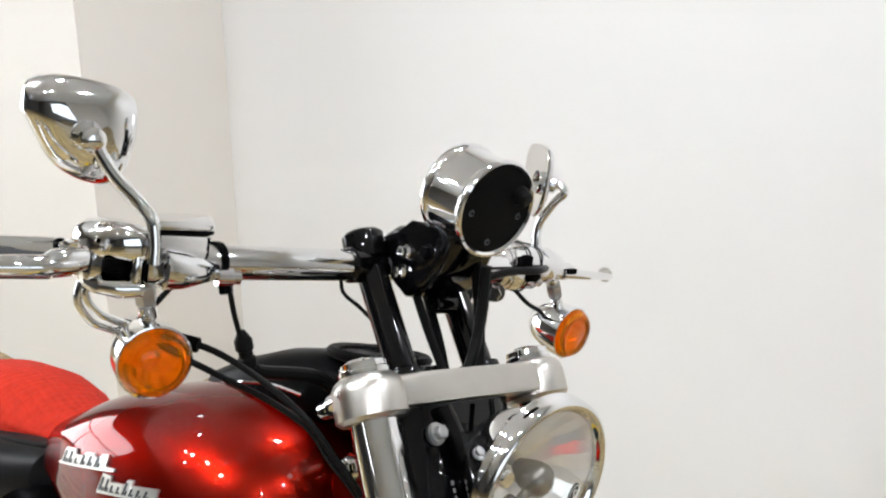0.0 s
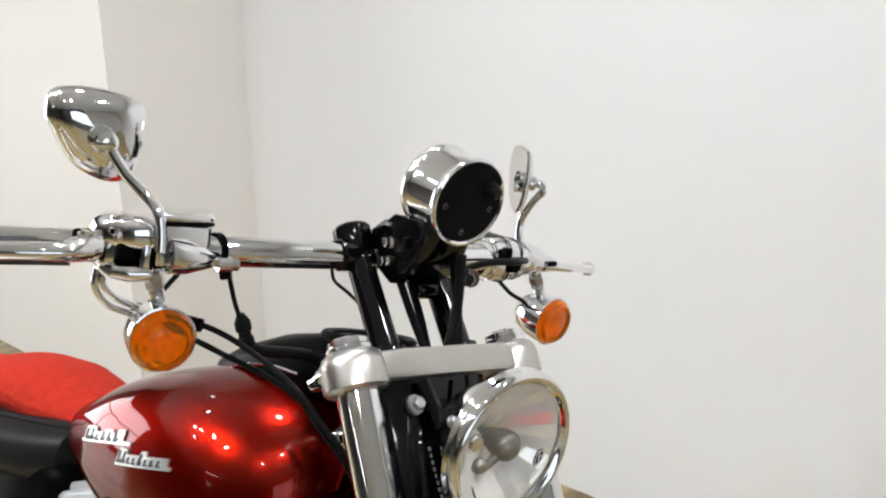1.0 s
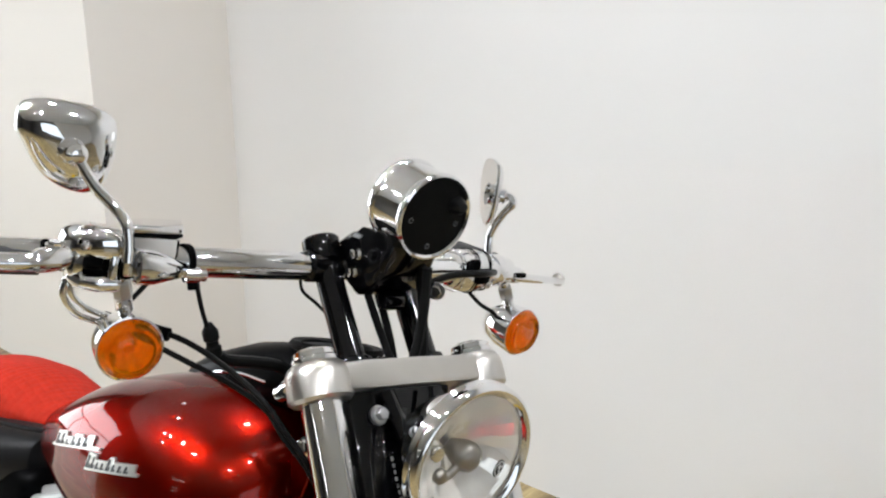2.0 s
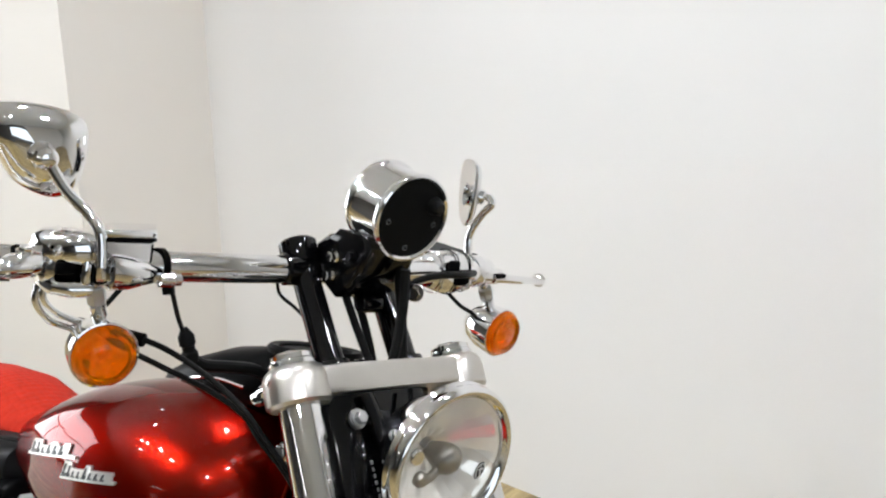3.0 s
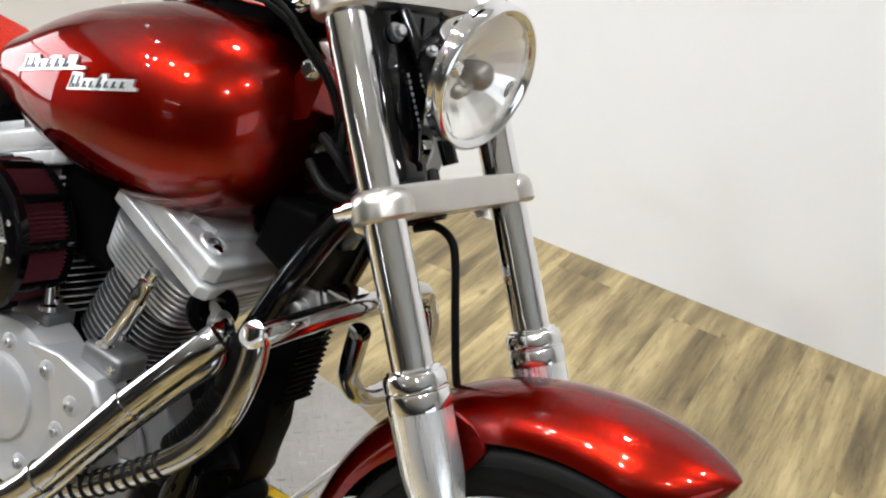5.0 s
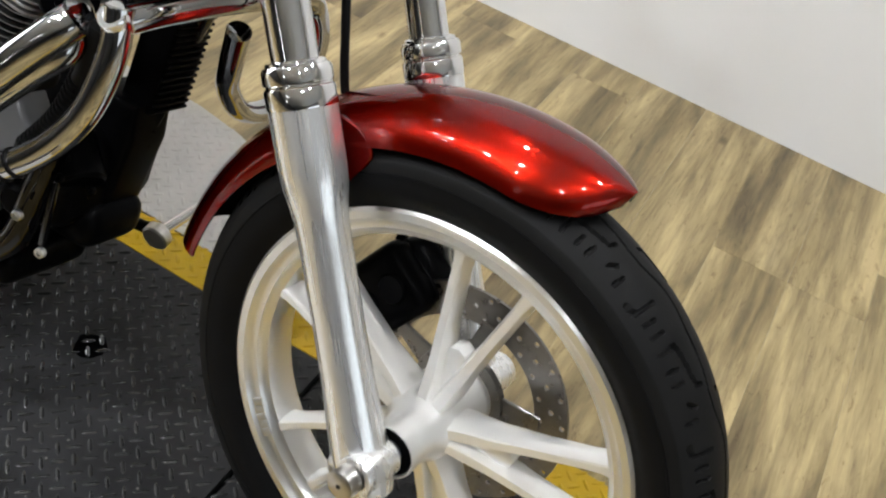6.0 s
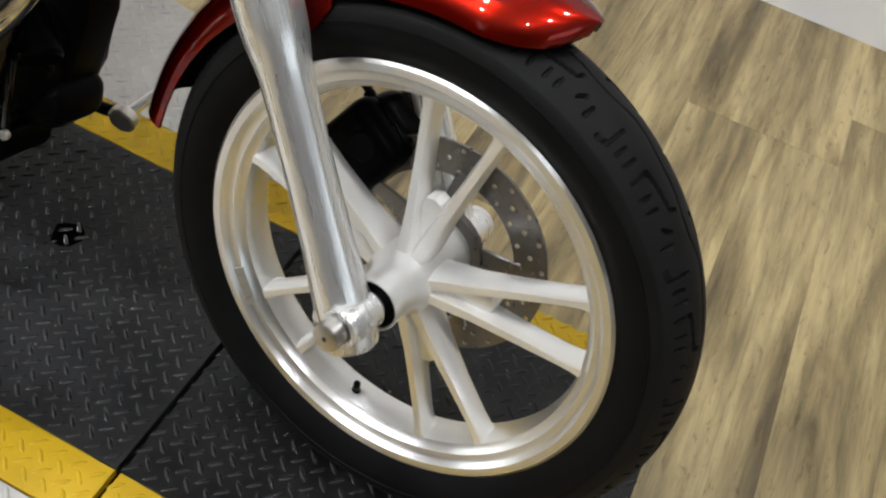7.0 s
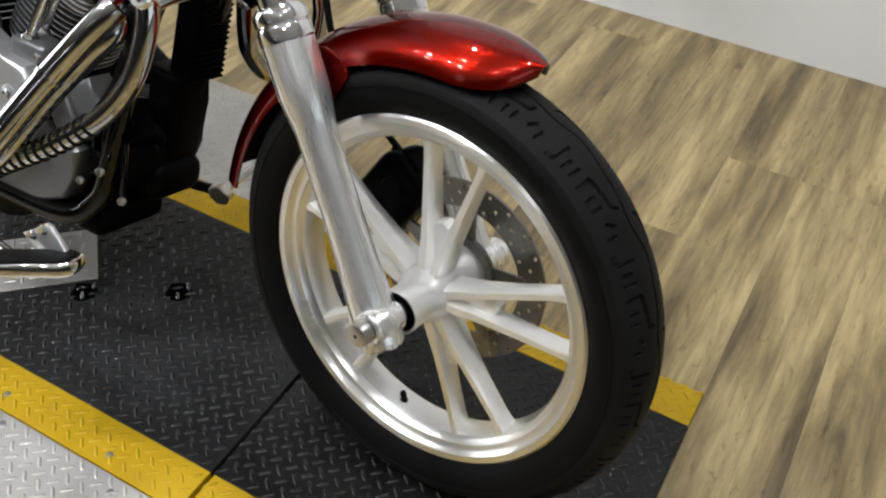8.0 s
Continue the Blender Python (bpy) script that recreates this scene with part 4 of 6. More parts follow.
part("bolt_washer", spun([(0.004, -0.006), (0.011, -0.006), (0.0115, -0.004), (0.0115, -0.001), (0.004, -0.001)], leg(0.82, -0.060, 0.020), AHEAD, 24), STEEL, neck_fill)
part("panel_rib", tube([leg(0.845, -0.045, 0.02), leg(0.75, -0.03, 0.03), leg(0.66, -0.022, 0.03)], 0.010), BLACK, neck_fill)
part("panel_rib", tube([leg(0.845, 0.015, 0.03), leg(0.77, -0.005, 0.034), leg(0.70, -0.03, 0.032)], 0.003), SATIN_BLACK, neck_fill)
for k in range(9):
    part("print_bar", block((0.0012, 0.0022 if k % 3 else 0.003, 0.0045), leg(0.77 - 0.0075 * k, -0.052 + 0.0004 * k, 0.0166), m=TREE, bevel=0), WORN_PRINT, neck_fill)

# ---- headlamp
LAMP = Vector((-0.351, 0.006, 0.6715))
LA = Vector((0.985, 0.02, -0.06)).normalized()
prof = [(0.0, -0.078), (0.026, -0.077), (0.042, -0.070), (0.054, -0.056), (0.063, -0.039), (0.070, -0.024), (0.0745, -0.014), (0.0775, -0.008)]
headlamp = part("headlamp", spun(prof, LAMP, LA, 64), CHROME, bike, "round chrome headlamp with a clear lens", FRONT)
prof = [(0.076, -0.0095), (0.0835, -0.009), (0.0862, -0.0075), (0.0875, -0.005), (0.0872, -0.0025), (0.086, 0.0), (0.0862, 0.002), (0.0865, 0.006), (0.0858, 0.0095), (0.0843, 0.0120), (0.0815, 0.0135), (0.0785, 0.0130), (0.0755, 0.0100), (0.0735, 0.0085), (0.0725, 0.004)]
part("bezel", spun([(r * 1.035, d) for r, d in prof], LAMP, LA, 96), CHROME, headlamp, "chrome ring")
prof = [(0.0, 0.0235), (0.02, 0.0228), (0.04, 0.0203), (0.062, 0.0155), (0.079, 0.0085), (0.079, 0.0055), (0.062, 0.0125), (0.04, 0.0175), (0.02, 0.02), (0.0, 0.0205)]
lens = part("lens", spun([(r * 0.965, d) for r, d in prof], LAMP, LA, 64), GLASS, headlamp, "clear glass lens")
lens.visible_shadow = False
# faceted reflector bowl
bm = bmesh.new()
u, v, w = basis(LA)
rings = []
for i, (rr, hh) in enumerate(((0.014, -0.037), (0.026, -0.033), (0.037, -0.027), (0.048, -0.019), (0.058, -0.0105), (0.069, -0.002), (0.0795, 0.005))):
    rings.append([bm.verts.new(LAMP + w * (hh + (0.0022 if (k + i) % 2 and 0 < i < 6 else 0)) + (u * math.cos(2 * math.pi * k / 24) + v * math.sin(2 * math.pi * k / 24)) * rr * 1.035) for k in range(24)])
for a, b in zip(rings, rings[1:]):
    for k in range(24):
        bm.faces.new((a[k], a[(k + 1) % 24], b[(k + 1) % 24], b[k]))
bm.faces.new(rings[0])
REFLECT = mat("lamp_reflector", (0.97, 0.95, 0.9), 0.14, 0.6, rough_var=0.03, noise_scale=30)
part("reflector", bm, REFLECT, headlamp, "faceted silver reflector", sharp=8)
part("bulb_shield", spun([(0, 0.011), (0.0095, 0.0096), (0.0155, 0.005), (0.018, -0.001), (0.0175, -0.010), (0.011, -0.03)], LAMP, LA, 32), mat("shield_grey", (0.33, 0.31, 0.28), 0.26, 0.8, noise=0.2), headlamp, "dull metal bulb shield")
e = LAMP + LA * -0.004 + Vector((0, -0.034, -0.020))
part("shield_arm", tube([LAMP + LA * -0.004, LAMP + LA * -0.004 + Vector((0, -0.022, -0.019)), e], 0.0052), bpy.data.materials["shield_grey"], headlamp)
part("arm_cap", spun([(0, 0.006), (0.006, 0.005), (0.009, 0.001), (0.009, -0.004), (0, -0.005)], e, LA, 20), bpy.data.materials["shield_grey"], headlamp)
part("city_bulb", spun([(0, 0.004), (0.008, 0.003), (0.0125, -0.002), (0.0135, -0.008), (0.0135, -0.02), (0, -0.02)], LAMP + Vector((0.0, -0.043, 0.006)) + LA * -0.006, LA, 20), CHROME, headlamp)
bc = LAMP + LA * 0.0222 + Vector((0, 0.027, -0.006))
part("lens_badge", spun([(0, 0.001), (0.0098, 0.001), (0.0105, 0.0), (0, 0.0)], bc, LA + Vector((0, 0.22, -0.08)), 28), PLASTIC, headlamp, "small round dark emblem on the lens")
ring_bm = spun([(0.0078, 0.0011), (0.0092, 0.0011), (0.0092, 0.0016), (0.0078, 0.0016)], bc, LA + Vector((0, 0.22, -0.08)), 28, closed=True)
join(ring_bm, block((0.0004, 0.002, 0.013), bc + LA * 0.0016, bevel=0))
join(ring_bm, block((0.0004, 0.010, 0.002), bc + LA * 0.0016 + Vector((0, 0, 0.002)), bevel=0))
part("badge_mark", ring_bm, LETTERING, headlamp)
# mount below the lamp
bm = prism([(-0.412, 0.60), (-0.385, 0.592), (-0.376, 0.575), (-0.383, 0.545), (-0.388, 0.50), (-0.415, 0.50), (-0.412, 0.56)], 0.03, Matrix.Rotation(radians(90), 4, "X"), 0.004, 2)
part("headlamp_bracket", bm, CAST, headlamp, "cast aluminium lamp bracket")
part("bracket_bolt", hex_bolt((-0.393, -0.0155, 0.572), (0, -1, 0), 0.0105, 0.012), CHROME, headlamp)

# ---- handlebar and risers
RB = -0.037
for s in (-1, 1):
    y = s * 0.056
    riser = part("riser", rod(leg(0.885, y, RB + 0.02), leg(1.032, y, RB), 0.0172, seg=32), BLACK, bike, "tall gloss black handlebar riser", FRONT)
    part("riser_cap", spun([(0.0, 0.022), (0.021, 0.022), (0.0235, 0.019), (0.0235, -0.006), (0.0225, -0.009), (0.016, -0.012)], leg(1.033, y, RB), DIR, 36), BLACK, riser)
    part("riser_base", spun([(0.016, 0.012), (0.0225, 0.010), (0.024, 0.004), (0.024, 0), (0, 0)], leg(0.884, y, RB + 0.02), DIR, 32), BLACK, riser)
    part("bar_boss", rod(leg(1.018, y - s * 0.012, RB), leg(1.018, y + s * 0.028, RB), 0.0198, seg=32), BLACK, riser)
BAR = [(-0.592, 0, 0.834), (-0.592, 0.10, 0.834), (-0.596, 0.19, 0.834), (-0.612, 0.28, 0.832), (-0.645, 0.37, 0.828), (-0.70, 0.50, 0.82)]
full = [(x, -y, z) for x, y, z in BAR[:0:-1]] + BAR[:3] + [(-0.612, 0.27, 0.832), (-0.65, 0.32, 0.828), (-0.71, 0.348, 0.822), (-0.80, 0.37, 0.82)]
handlebar = part("handlebar", tube(full, 0.0172, seg=28), CHROME, bike, "polished chrome handlebar", FRONT)

# ---- speedometer on its black bracket
GC, GA = Vector((-0.462, -0.004, 0.9235)), Vector((0.985, 0.0, -0.17)).normalized()   # centre of the back plate, way it faces
gw = basis(GA)[2]
prof = [(0.0, -0.062), (0.046, -0.062), (0.0525, -0.059), (0.0535, -0.054), (0.0525, -0.051), (0.0508, -0.0495), (0.0500, -0.044), (0.0500, -0.006),
        (0.0520, -0.004), (0.0530, 0.0), (0.0520, 0.0035), (0.0495, 0.0045), (0.0472, 0.002)]
gauge = part("speedometer", spun(prof, GC, GA, 72), CHROME, bike, "round chrome speedometer seen from its back", FRONT)
part("back_plate", spun([(0, 0.0015), (0.0435, 0.0015), (0.0475, 0.0005), (0.0475, -0.004), (0, -0.004)], GC, GA, 64), PLASTIC, gauge, "flat black plastic back")
up_in = (Vector((0, 0, 1)) - gw * gw.z).normalized()
kp = GC + Vector((0, 0.0275, 0)) + up_in * 0.017
part("reset_knob", spun([(0, 0.016), (0.006, 0.0155), (0.0085, 0.012), (0.0105, 0.004), (0.0112, 0.0), (0, 0)], kp, GA, 28), LEATHER, gauge, "small rubber knob")
for dy, du in ((-0.034, -0.006), (0.034, -0.006), (0.0, -0.036)):
    part("back_screw", spun([(0.0018, 0.0028), (0.0032, 0.0026), (0.0036, 0.0015), (0.0018, 0.0012), (0, 0.0012)], GC + Vector((0, dy, 0)) + up_in * du, GA, 16), DARK_BADGE, gauge)
# bracket of two cheeks and a bridge, bolted to the risers
out = [(-0.596, 0.868), (-0.572, 0.884), (-0.545, 0.886), (-0.52, 0.900), (-0.50, 0.90), (-0.488, 0.88), (-0.498, 0.85), (-0.515, 0.825), (-0.545, 0.81), (-0.572, 0.822)]
gauge_bracket = part("gauge_bracket", prism(out, 0.078, Matrix.Translation((0, 0.0, 0)) @ Matrix.Rotation(radians(90), 4, "X"), 0.008, 3), BLACK, bike, "gloss black speedometer bracket", FRONT)
for (bx, bz) in ((-0.549, 0.859), (-0.552, 0.836)):
    part("bracket_bolt", hex_bolt((bx, -0.039, bz), (0, -1, 0), 0.0062, 0.010), CHROME, gauge_bracket)
part("bracket_bolt", hex_bolt((-0.515, -0.039, 0.866), (0, -1, 0), 0.006, 0.008), SATIN_BLACK, gauge_bracket)
part("warning_light_housing", rod((-0.525, -0.012, 0.807), (-0.525, 0.018, 0.807), 0.0115), BLACK, gauge_bracket)
part("bracket_bolt", hex_bolt((-0.475, 0.03, 0.832), (0.6, -0.7, 0), 0.008, 0.01), CHROME, gauge_bracket)


def cable(pts, r=0.004, name="control_cable", parent=None, material=None, m=None, label=""):
    return part(name, tube(pts, r, seg=10), material or HOSE, parent or bike, label, FRONT if parent is None else None)


cable([(-0.50, 0.02, 0.86), (-0.49, 0.025, 0.81), (-0.485, 0.03, 0.77), (-0.475, 0.03, 0.73), (-0.465, 0.03, 0.70)], 0.0065, "speedometer_wire")
cable([(-0.475, 0.01, 0.86), (-0.475, 0.015, 0.81), (-0.482, 0.02, 0.76), (-0.492, 0.02, 0.72)], 0.0065, "speedometer_wire")
cable([(-0.55, -0.02, 0.82), (-0.535, 0.0, 0.77), (-0.50, 0.01, 0.72)], 0.0052, "wiring_loom")
cable([(-0.57, 0.01, 0.82), (-0.545, 0.02, 0.77), (-0.52, 0.025, 0.72)], 0.0052, "wiring_loom")
cable([(-0.60, -0.082, 0.815), (-0.60, -0.075, 0.80), (-0.585, -0.058, 0.785), (-0.56, -0.045, 0.765), (-0.535, -0.04, 0.74), (-0.52, -0.045, 0.725)], 0.0022, "switch_wire")
for k, (px, py, pz) in enumerate(((-0.535, -0.056, 0.742), (-0.535, 0.056, 0.742))):
    part("cable_tie", block((0.012, 0.014, 0.008), (px + 0.018, py + 0.012, pz - 0.004), bevel=0.002), SATIN_BLACK, bike, "", FRONT)

# ---- right (near) control: brake master cylinder, switch housing, lever, grip
def rounded(sections, power=2.6, n=28):
    """A soft-cornered casting: (y, x centre, z centre, half x, half z) from one end to the other."""
    return loft([oval(cx, y, cz, hx, hz, power, n, "y") for y, cx, cz, hx, hz in sections])


def near_castings():
    """The brake side: a deep switch housing, open at the front, with the lever perch beside it."""
    shell = part("switch_housing", rounded([(-0.298, -0.612, 0.846, 0.008, 0.008), (-0.3010, -0.612, 0.847, 0.022, 0.015), (-0.3180, -0.615, 0.849, 0.027, 0.0185), (-0.3365, -0.622, 0.850, 0.028, 0.0185),
                                            (-0.3498, -0.630, 0.849, 0.026, 0.016), (-0.3576, -0.636, 0.846, 0.018, 0.011), (-0.3607, -0.638, 0.844, 0.007, 0.006)], 3.2), CHROME, handlebar, "chrome switch housing")
    part("housing_base", rounded([(-0.3060, -0.612, 0.808, 0.012, 0.005), (-0.3120, -0.613, 0.808, 0.024, 0.0095), (-0.3326, -0.618, 0.808, 0.027, 0.0105), (-0.3498, -0.626, 0.809, 0.022, 0.009),
                                  (-0.3552, -0.630, 0.810, 0.008, 0.004)], 3.0), CHROME, shell)
    # black core gives the open recess its shade by colour
    part("recess_fill", rounded([(-0.3030, -0.622, 0.829, 0.016, 0.018), (-0.3287, -0.626, 0.829, 0.019, 0.019), (-0.3544, -0.640, 0.829, 0.015, 0.016)], 4.0), SATIN_BLACK, shell, "black fill in the dark recess of the housing")
    part("switch_button", block((0.010, 0.020, 0.013), (-0.604, -0.338, 0.829), bevel=0.003, seg=2), SATIN_BLACK, shell)
    part("housing_end", rounded([(-0.3466, -0.628, 0.829, 0.020, 0.020), (-0.3544, -0.632, 0.829, 0.020, 0.020), (-0.3583, -0.636, 0.829, 0.012, 0.012)], 3.0), CHROME, shell)
    part("housing_pillar", block((0.016, 0.012, 0.034), (-0.598, -0.319, 0.829), bevel=0.005, seg=3), CHROME, shell)
    # black block drawn in place of a shaded slot
    part("slot_fill", block((0.020, 0.014, 0.028), (-0.598, -0.306, 0.829), bevel=0.002, seg=1), SATIN_BLACK, shell)
    part("lever_perch", rounded([(-0.303, -0.590, 0.829, 0.010, 0.012), (-0.299, -0.589, 0.830, 0.019, 0.020), (-0.280, -0.590, 0.829, 0.021, 0.0185), (-0.258, -0.594, 0.828, 0.018, 0.0135),
                                 (-0.240, -0.597, 0.827, 0.013, 0.010), (-0.234, -0.598, 0.827, 0.005, 0.005)]), CHROME, shell)
    part("lever_knuckle", rounded([(-0.366, -0.594, 0.838, 0.006, 0.006), (-0.370, -0.592, 0.838, 0.012, 0.0105), (-0.386, -0.587, 0.836, 0.013, 0.0135), (-0.402, -0.583, 0.834, 0.011, 0.012), (-0.410, -0.582, 0.834, 0.006, 0.007)]), CHROME, shell)
    part("pivot_screw", hex_bolt((-0.589, -0.384, 0.848), (0.2, 0, 1), 0.007, 0.006), CHROME, shell)
    part("clamp_screw", cap_screw((-0.606, -0.386, 0.842), (0.3, -0.2, 1), 0.006, 0.009), SATIN_BLACK, shell)
    return shell


near_castings()
bm = rounded([(0.150, -0.60, 0.833, 0.008, 0.010), (0.156, -0.60, 0.833, 0.020, 0.022), (0.178, -0.602, 0.832, 0.026, 0.029), (0.21, -0.606, 0.832, 0.027, 0.030), (0.236, -0.612, 0.832, 0.024, 0.026), (0.25, -0.614, 0.832, 0.015, 0.016)])
far_control = part("switch_housing", bm, CHROME, handlebar, "chrome switch housing")
part("switch_button", block((0.008, 0.022, 0.016), (-0.577, 0.205, 0.826), bevel=0.002), SATIN_BLACK, far_control)
part("lever_perch", rounded([(0.238, -0.615, 0.83, 0.010, 0.010), (0.25, -0.612, 0.829, 0.017, 0.014), (0.28, -0.612, 0.828, 0.018, 0.013), (0.312, -0.61, 0.826, 0.013, 0.010), (0.32, -0.61, 0.826, 0.006, 0.006)]), CHROME, far_control)
# split lines, bands and levers on the far housing
for yy, cx, rx, rz in ((0.168, -0.601, 0.0262, 0.0285), (0.196, -0.604, 0.0285, 0.0312), (0.226, -0.610, 0.0268, 0.0288)):
    part("housing_band", tube([oval(cx, yy, 0.832, rx, rz, 2.6, 24, "y")[k % 24] for k in range(0, 25, 2)], 0.0011, seg=8, steps=4), SATIN_BLACK if yy > 0.17 else CHROME, far_control)
part("thumb_switch", block((0.012, 0.014, 0.024), (-0.572, 0.182, 0.842), bevel=0.003, seg=2), SATIN_BLACK, far_control)
part("housing_screw", cap_screw((-0.578, 0.215, 0.818), (1, 0, -0.2), 0.005, 0.006), CHROME, far_control)
part("perch_bolt", hex_bolt((-0.604, 0.262, 0.840), (0.3, 0, 1), 0.0075, 0.010), CHROME, far_control)
part("perch_clamp", spun([(0.017, -0.010), (0.0225, -0.010), (0.024, -0.007), (0.024, 0.007), (0.0225, 0.010), (0.017, 0.010)], (-0.612, 0.258, 0.832), (0.1, 1, 0), 28), CHROME, far_control)
# brake fluid reservoir with its lid
bm = prism([(-0.648, -0.280), (-0.648, -0.228), (-0.604, -0.248), (-0.600, -0.256), (-0.600, -0.309)], 0.046, Matrix.Translation((0.014, -0.003, 0.840)), 0.004, 3)
reservoir = part("brake_reservoir", bm, CHROME, handlebar, "chrome brake fluid reservoir")
part("reservoir_gasket", prism([(-0.652, -0.282), (-0.652, -0.224), (-0.602, -0.246), (-0.597, -0.254), (-0.597, -0.312)], 0.004, Matrix.Translation((0.014, -0.003, 0.8645)), 0.001, 1), SATIN_BLACK, reservoir)
part("reservoir_lid", prism([(-0.652, -0.282), (-0.652, -0.224), (-0.602, -0.246), (-0.597, -0.254), (-0.597, -0.312)], 0.009, Matrix.Translation((0.014, -0.003, 0.870)), 0.003, 3), CHROME, reservoir)
part("bar_collar", spun([(0.016, -0.0035), (0.0198, -0.0035), (0.0198, 0.0035), (0.016, 0.0035)], (-0.602, -0.236, 0.834), (0.06, -1, 0), 28), SATIN_BLACK, handlebar)
part("hose_banjo", spun([(0, -0.010), (0.009, -0.010), (0.0095, 0.006), (0.007, 0.008), (0.007, 0.014), (0, 0.014)], (-0.586, -0.232, 0.822), (0.1, 1, 0), 20), CHROME, handlebar)
part("hose_banjo", hex_bolt((-0.592, -0.229, 0.816), (0.2, 0.2, -1), 0.007, 0.012), SATIN_BLACK, handlebar)
# brake lever: sits ahead of the grip
lever_pts = [(-0.584, -0.382, 0.834), (-0.581, -0.405, 0.833), (-0.585, -0.43, 0.832), (-0.60, -0.47, 0.829), (-0.63, -0.53, 0.824)]
part("brake_lever", tube(lever_pts, [0.0105, 0.0112, 0.011, 0.0105, 0.010], seg=20, flat=0.85), CHROME, handlebar, "chrome brake lever")
part("grip", tube([(-0.648, -0.378, 0.824), (-0.668, -0.43, 0.820), (-0.70, -0.50, 0.814), (-0.715, -0.535, 0.811)], 0.0185, seg=24), mat("grip_rubber", (0.02, 0.02, 0.021), 0.6, noise=0.3, bump=0.3, bump_scale=200), handlebar, "black rubber grip")
# throttle cable guides below the housing
part("throttle_cable_guide", tube([(-0.65, -0.343, 0.815), (-0.652, -0.347, 0.785), (-0.652, -0.333, 0.764), (-0.652, -0.313, 0.755), (-0.652, -0.294, 0.750)], 0.0043, seg=12), CHROME, handlebar, "chrome cable guide")
part("throttle_cable_guide", tube([(-0.642, -0.342, 0.815), (-0.643, -0.343, 0.79), (-0.643, -0.330, 0.774), (-0.643, -0.312, 0.765), (-0.643, -0.294, 0.759)], 0.0038, seg=12), CHROME, handlebar)
part("guide_ferrule", rod((-0.648, -0.302, 0.757), (-0.646, -0.280, 0.752), 0.0085), SATIN_BLACK, handlebar)
# left (far) control: clutch lever
part("clutch_lever", tube([(-0.60, 0.29, 0.824), (-0.598, 0.345, 0.822), (-0.615, 0.40, 0.817), (-0.633, 0.44, 0.812), (-0.649, 0.452, 0.811)], [0.0085, 0.008, 0.0068, 0.006, 0.006], seg=16, flat=0.8), CHROME, handlebar, "chrome clutch lever with a ball end")
part("lever_ball", spun([(0, -0.011), (0.006, -0.0095), (0.0105, -0.004), (0.011, 0.0), (0.0105, 0.004), (0.006, 0.0095), (0, 0.011)], (-0.649, 0.450, 0.811), (0.4, 1, 0), 20), SATIN, handlebar)
part("perch_cap", block((0.026, 0.036, 0.024), (-0.612, 0.292, 0.826), bevel=0.005, seg=3), CHROME, handlebar)
# another black block drawn in place of a slot
part("slot_fill", block((0.012, 0.02, 0.008), (-0.597, 0.30, 0.828), bevel=0.001, seg=1), SATIN_BLACK, handlebar)
part("grip", tube([(-0.70, 0.345, 0.823), (-0.74, 0.356, 0.821), (-0.80, 0.37, 0.82), (-0.83, 0.377, 0.819)], 0.0195, seg=24), bpy.data.materials["grip_rubber"], handlebar, "black rubber grip")
cable([(-0.585, 0.235, 0.834), (-0.564, 0.195, 0.836), (-0.56, 0.141, 0.835), (-0.56, 0.103, 0.826), (-0.56, 0.078, 0.808), (-0.55, 0.065, 0.77), (-0.52, 0.06, 0.72)], 0.005, "clutch_cable")
# brake hose and throttle cables that sweep down to the frame
cable([(-0.592, -0.222, 0.806), (-0.596, -0.210, 0.778), (-0.60, -0.199, 0.758)], 0.0028, "brake_hose")
part("hose_joint", spun([(0, -0.024), (0.008, -0.024), (0.0095, -0.020), (0.0095, -0.012), (0.0075, -0.010), (0.0075, -0.004), (0.0095, -0.002), (0.0095, 0.008), (0.006, 0.014), (0.004, 0.018), (0, 0.018)],
                        (-0.60, -0.192, 0.745), (-0.1, -0.32, 1), 18), HOSE, bike, "", FRONT)
cable([(-0.60, -0.186, 0.728), (-0.60, -0.168, 0.717), (-0.60, -0.127, 0.712), (-0.60, -0.096, 0.706), (-0.595, -0.07, 0.69)], 0.0075, "brake_hose")
cable([(-0.646, -0.284, 0.752), (-0.607, -0.25, 0.751), (-0.577, -0.225, 0.743), (-0.547, -0.19, 0.72), (-0.509, -0.165, 0.694), (-0.484, -0.15, 0.668), (-0.463, -0.132, 0.64), (-0.458, -0.105, 0.60), (-0.47, -0.08, 0.56)], 0.0034, "throttle_cable")
cable([(-0.65, -0.284, 0.745), (-0.602, -0.25, 0.733), (-0.591, -0.215, 0.716), (-0.552, -0.185, 0.703), (-0.516, -0.16, 0.685), (-0.490, -0.148, 0.660), (-0.468, -0.125, 0.628), (-0.465, -0.10, 0.59), (-0.48, -0.07, 0.55)], 0.0034, "throttle_cable")
part("cable_ferrule", rod((-0.625, -0.266, 0.7515), (-0.600, -0.244, 0.7495), 0.0078), SATIN_BLACK, handlebar)

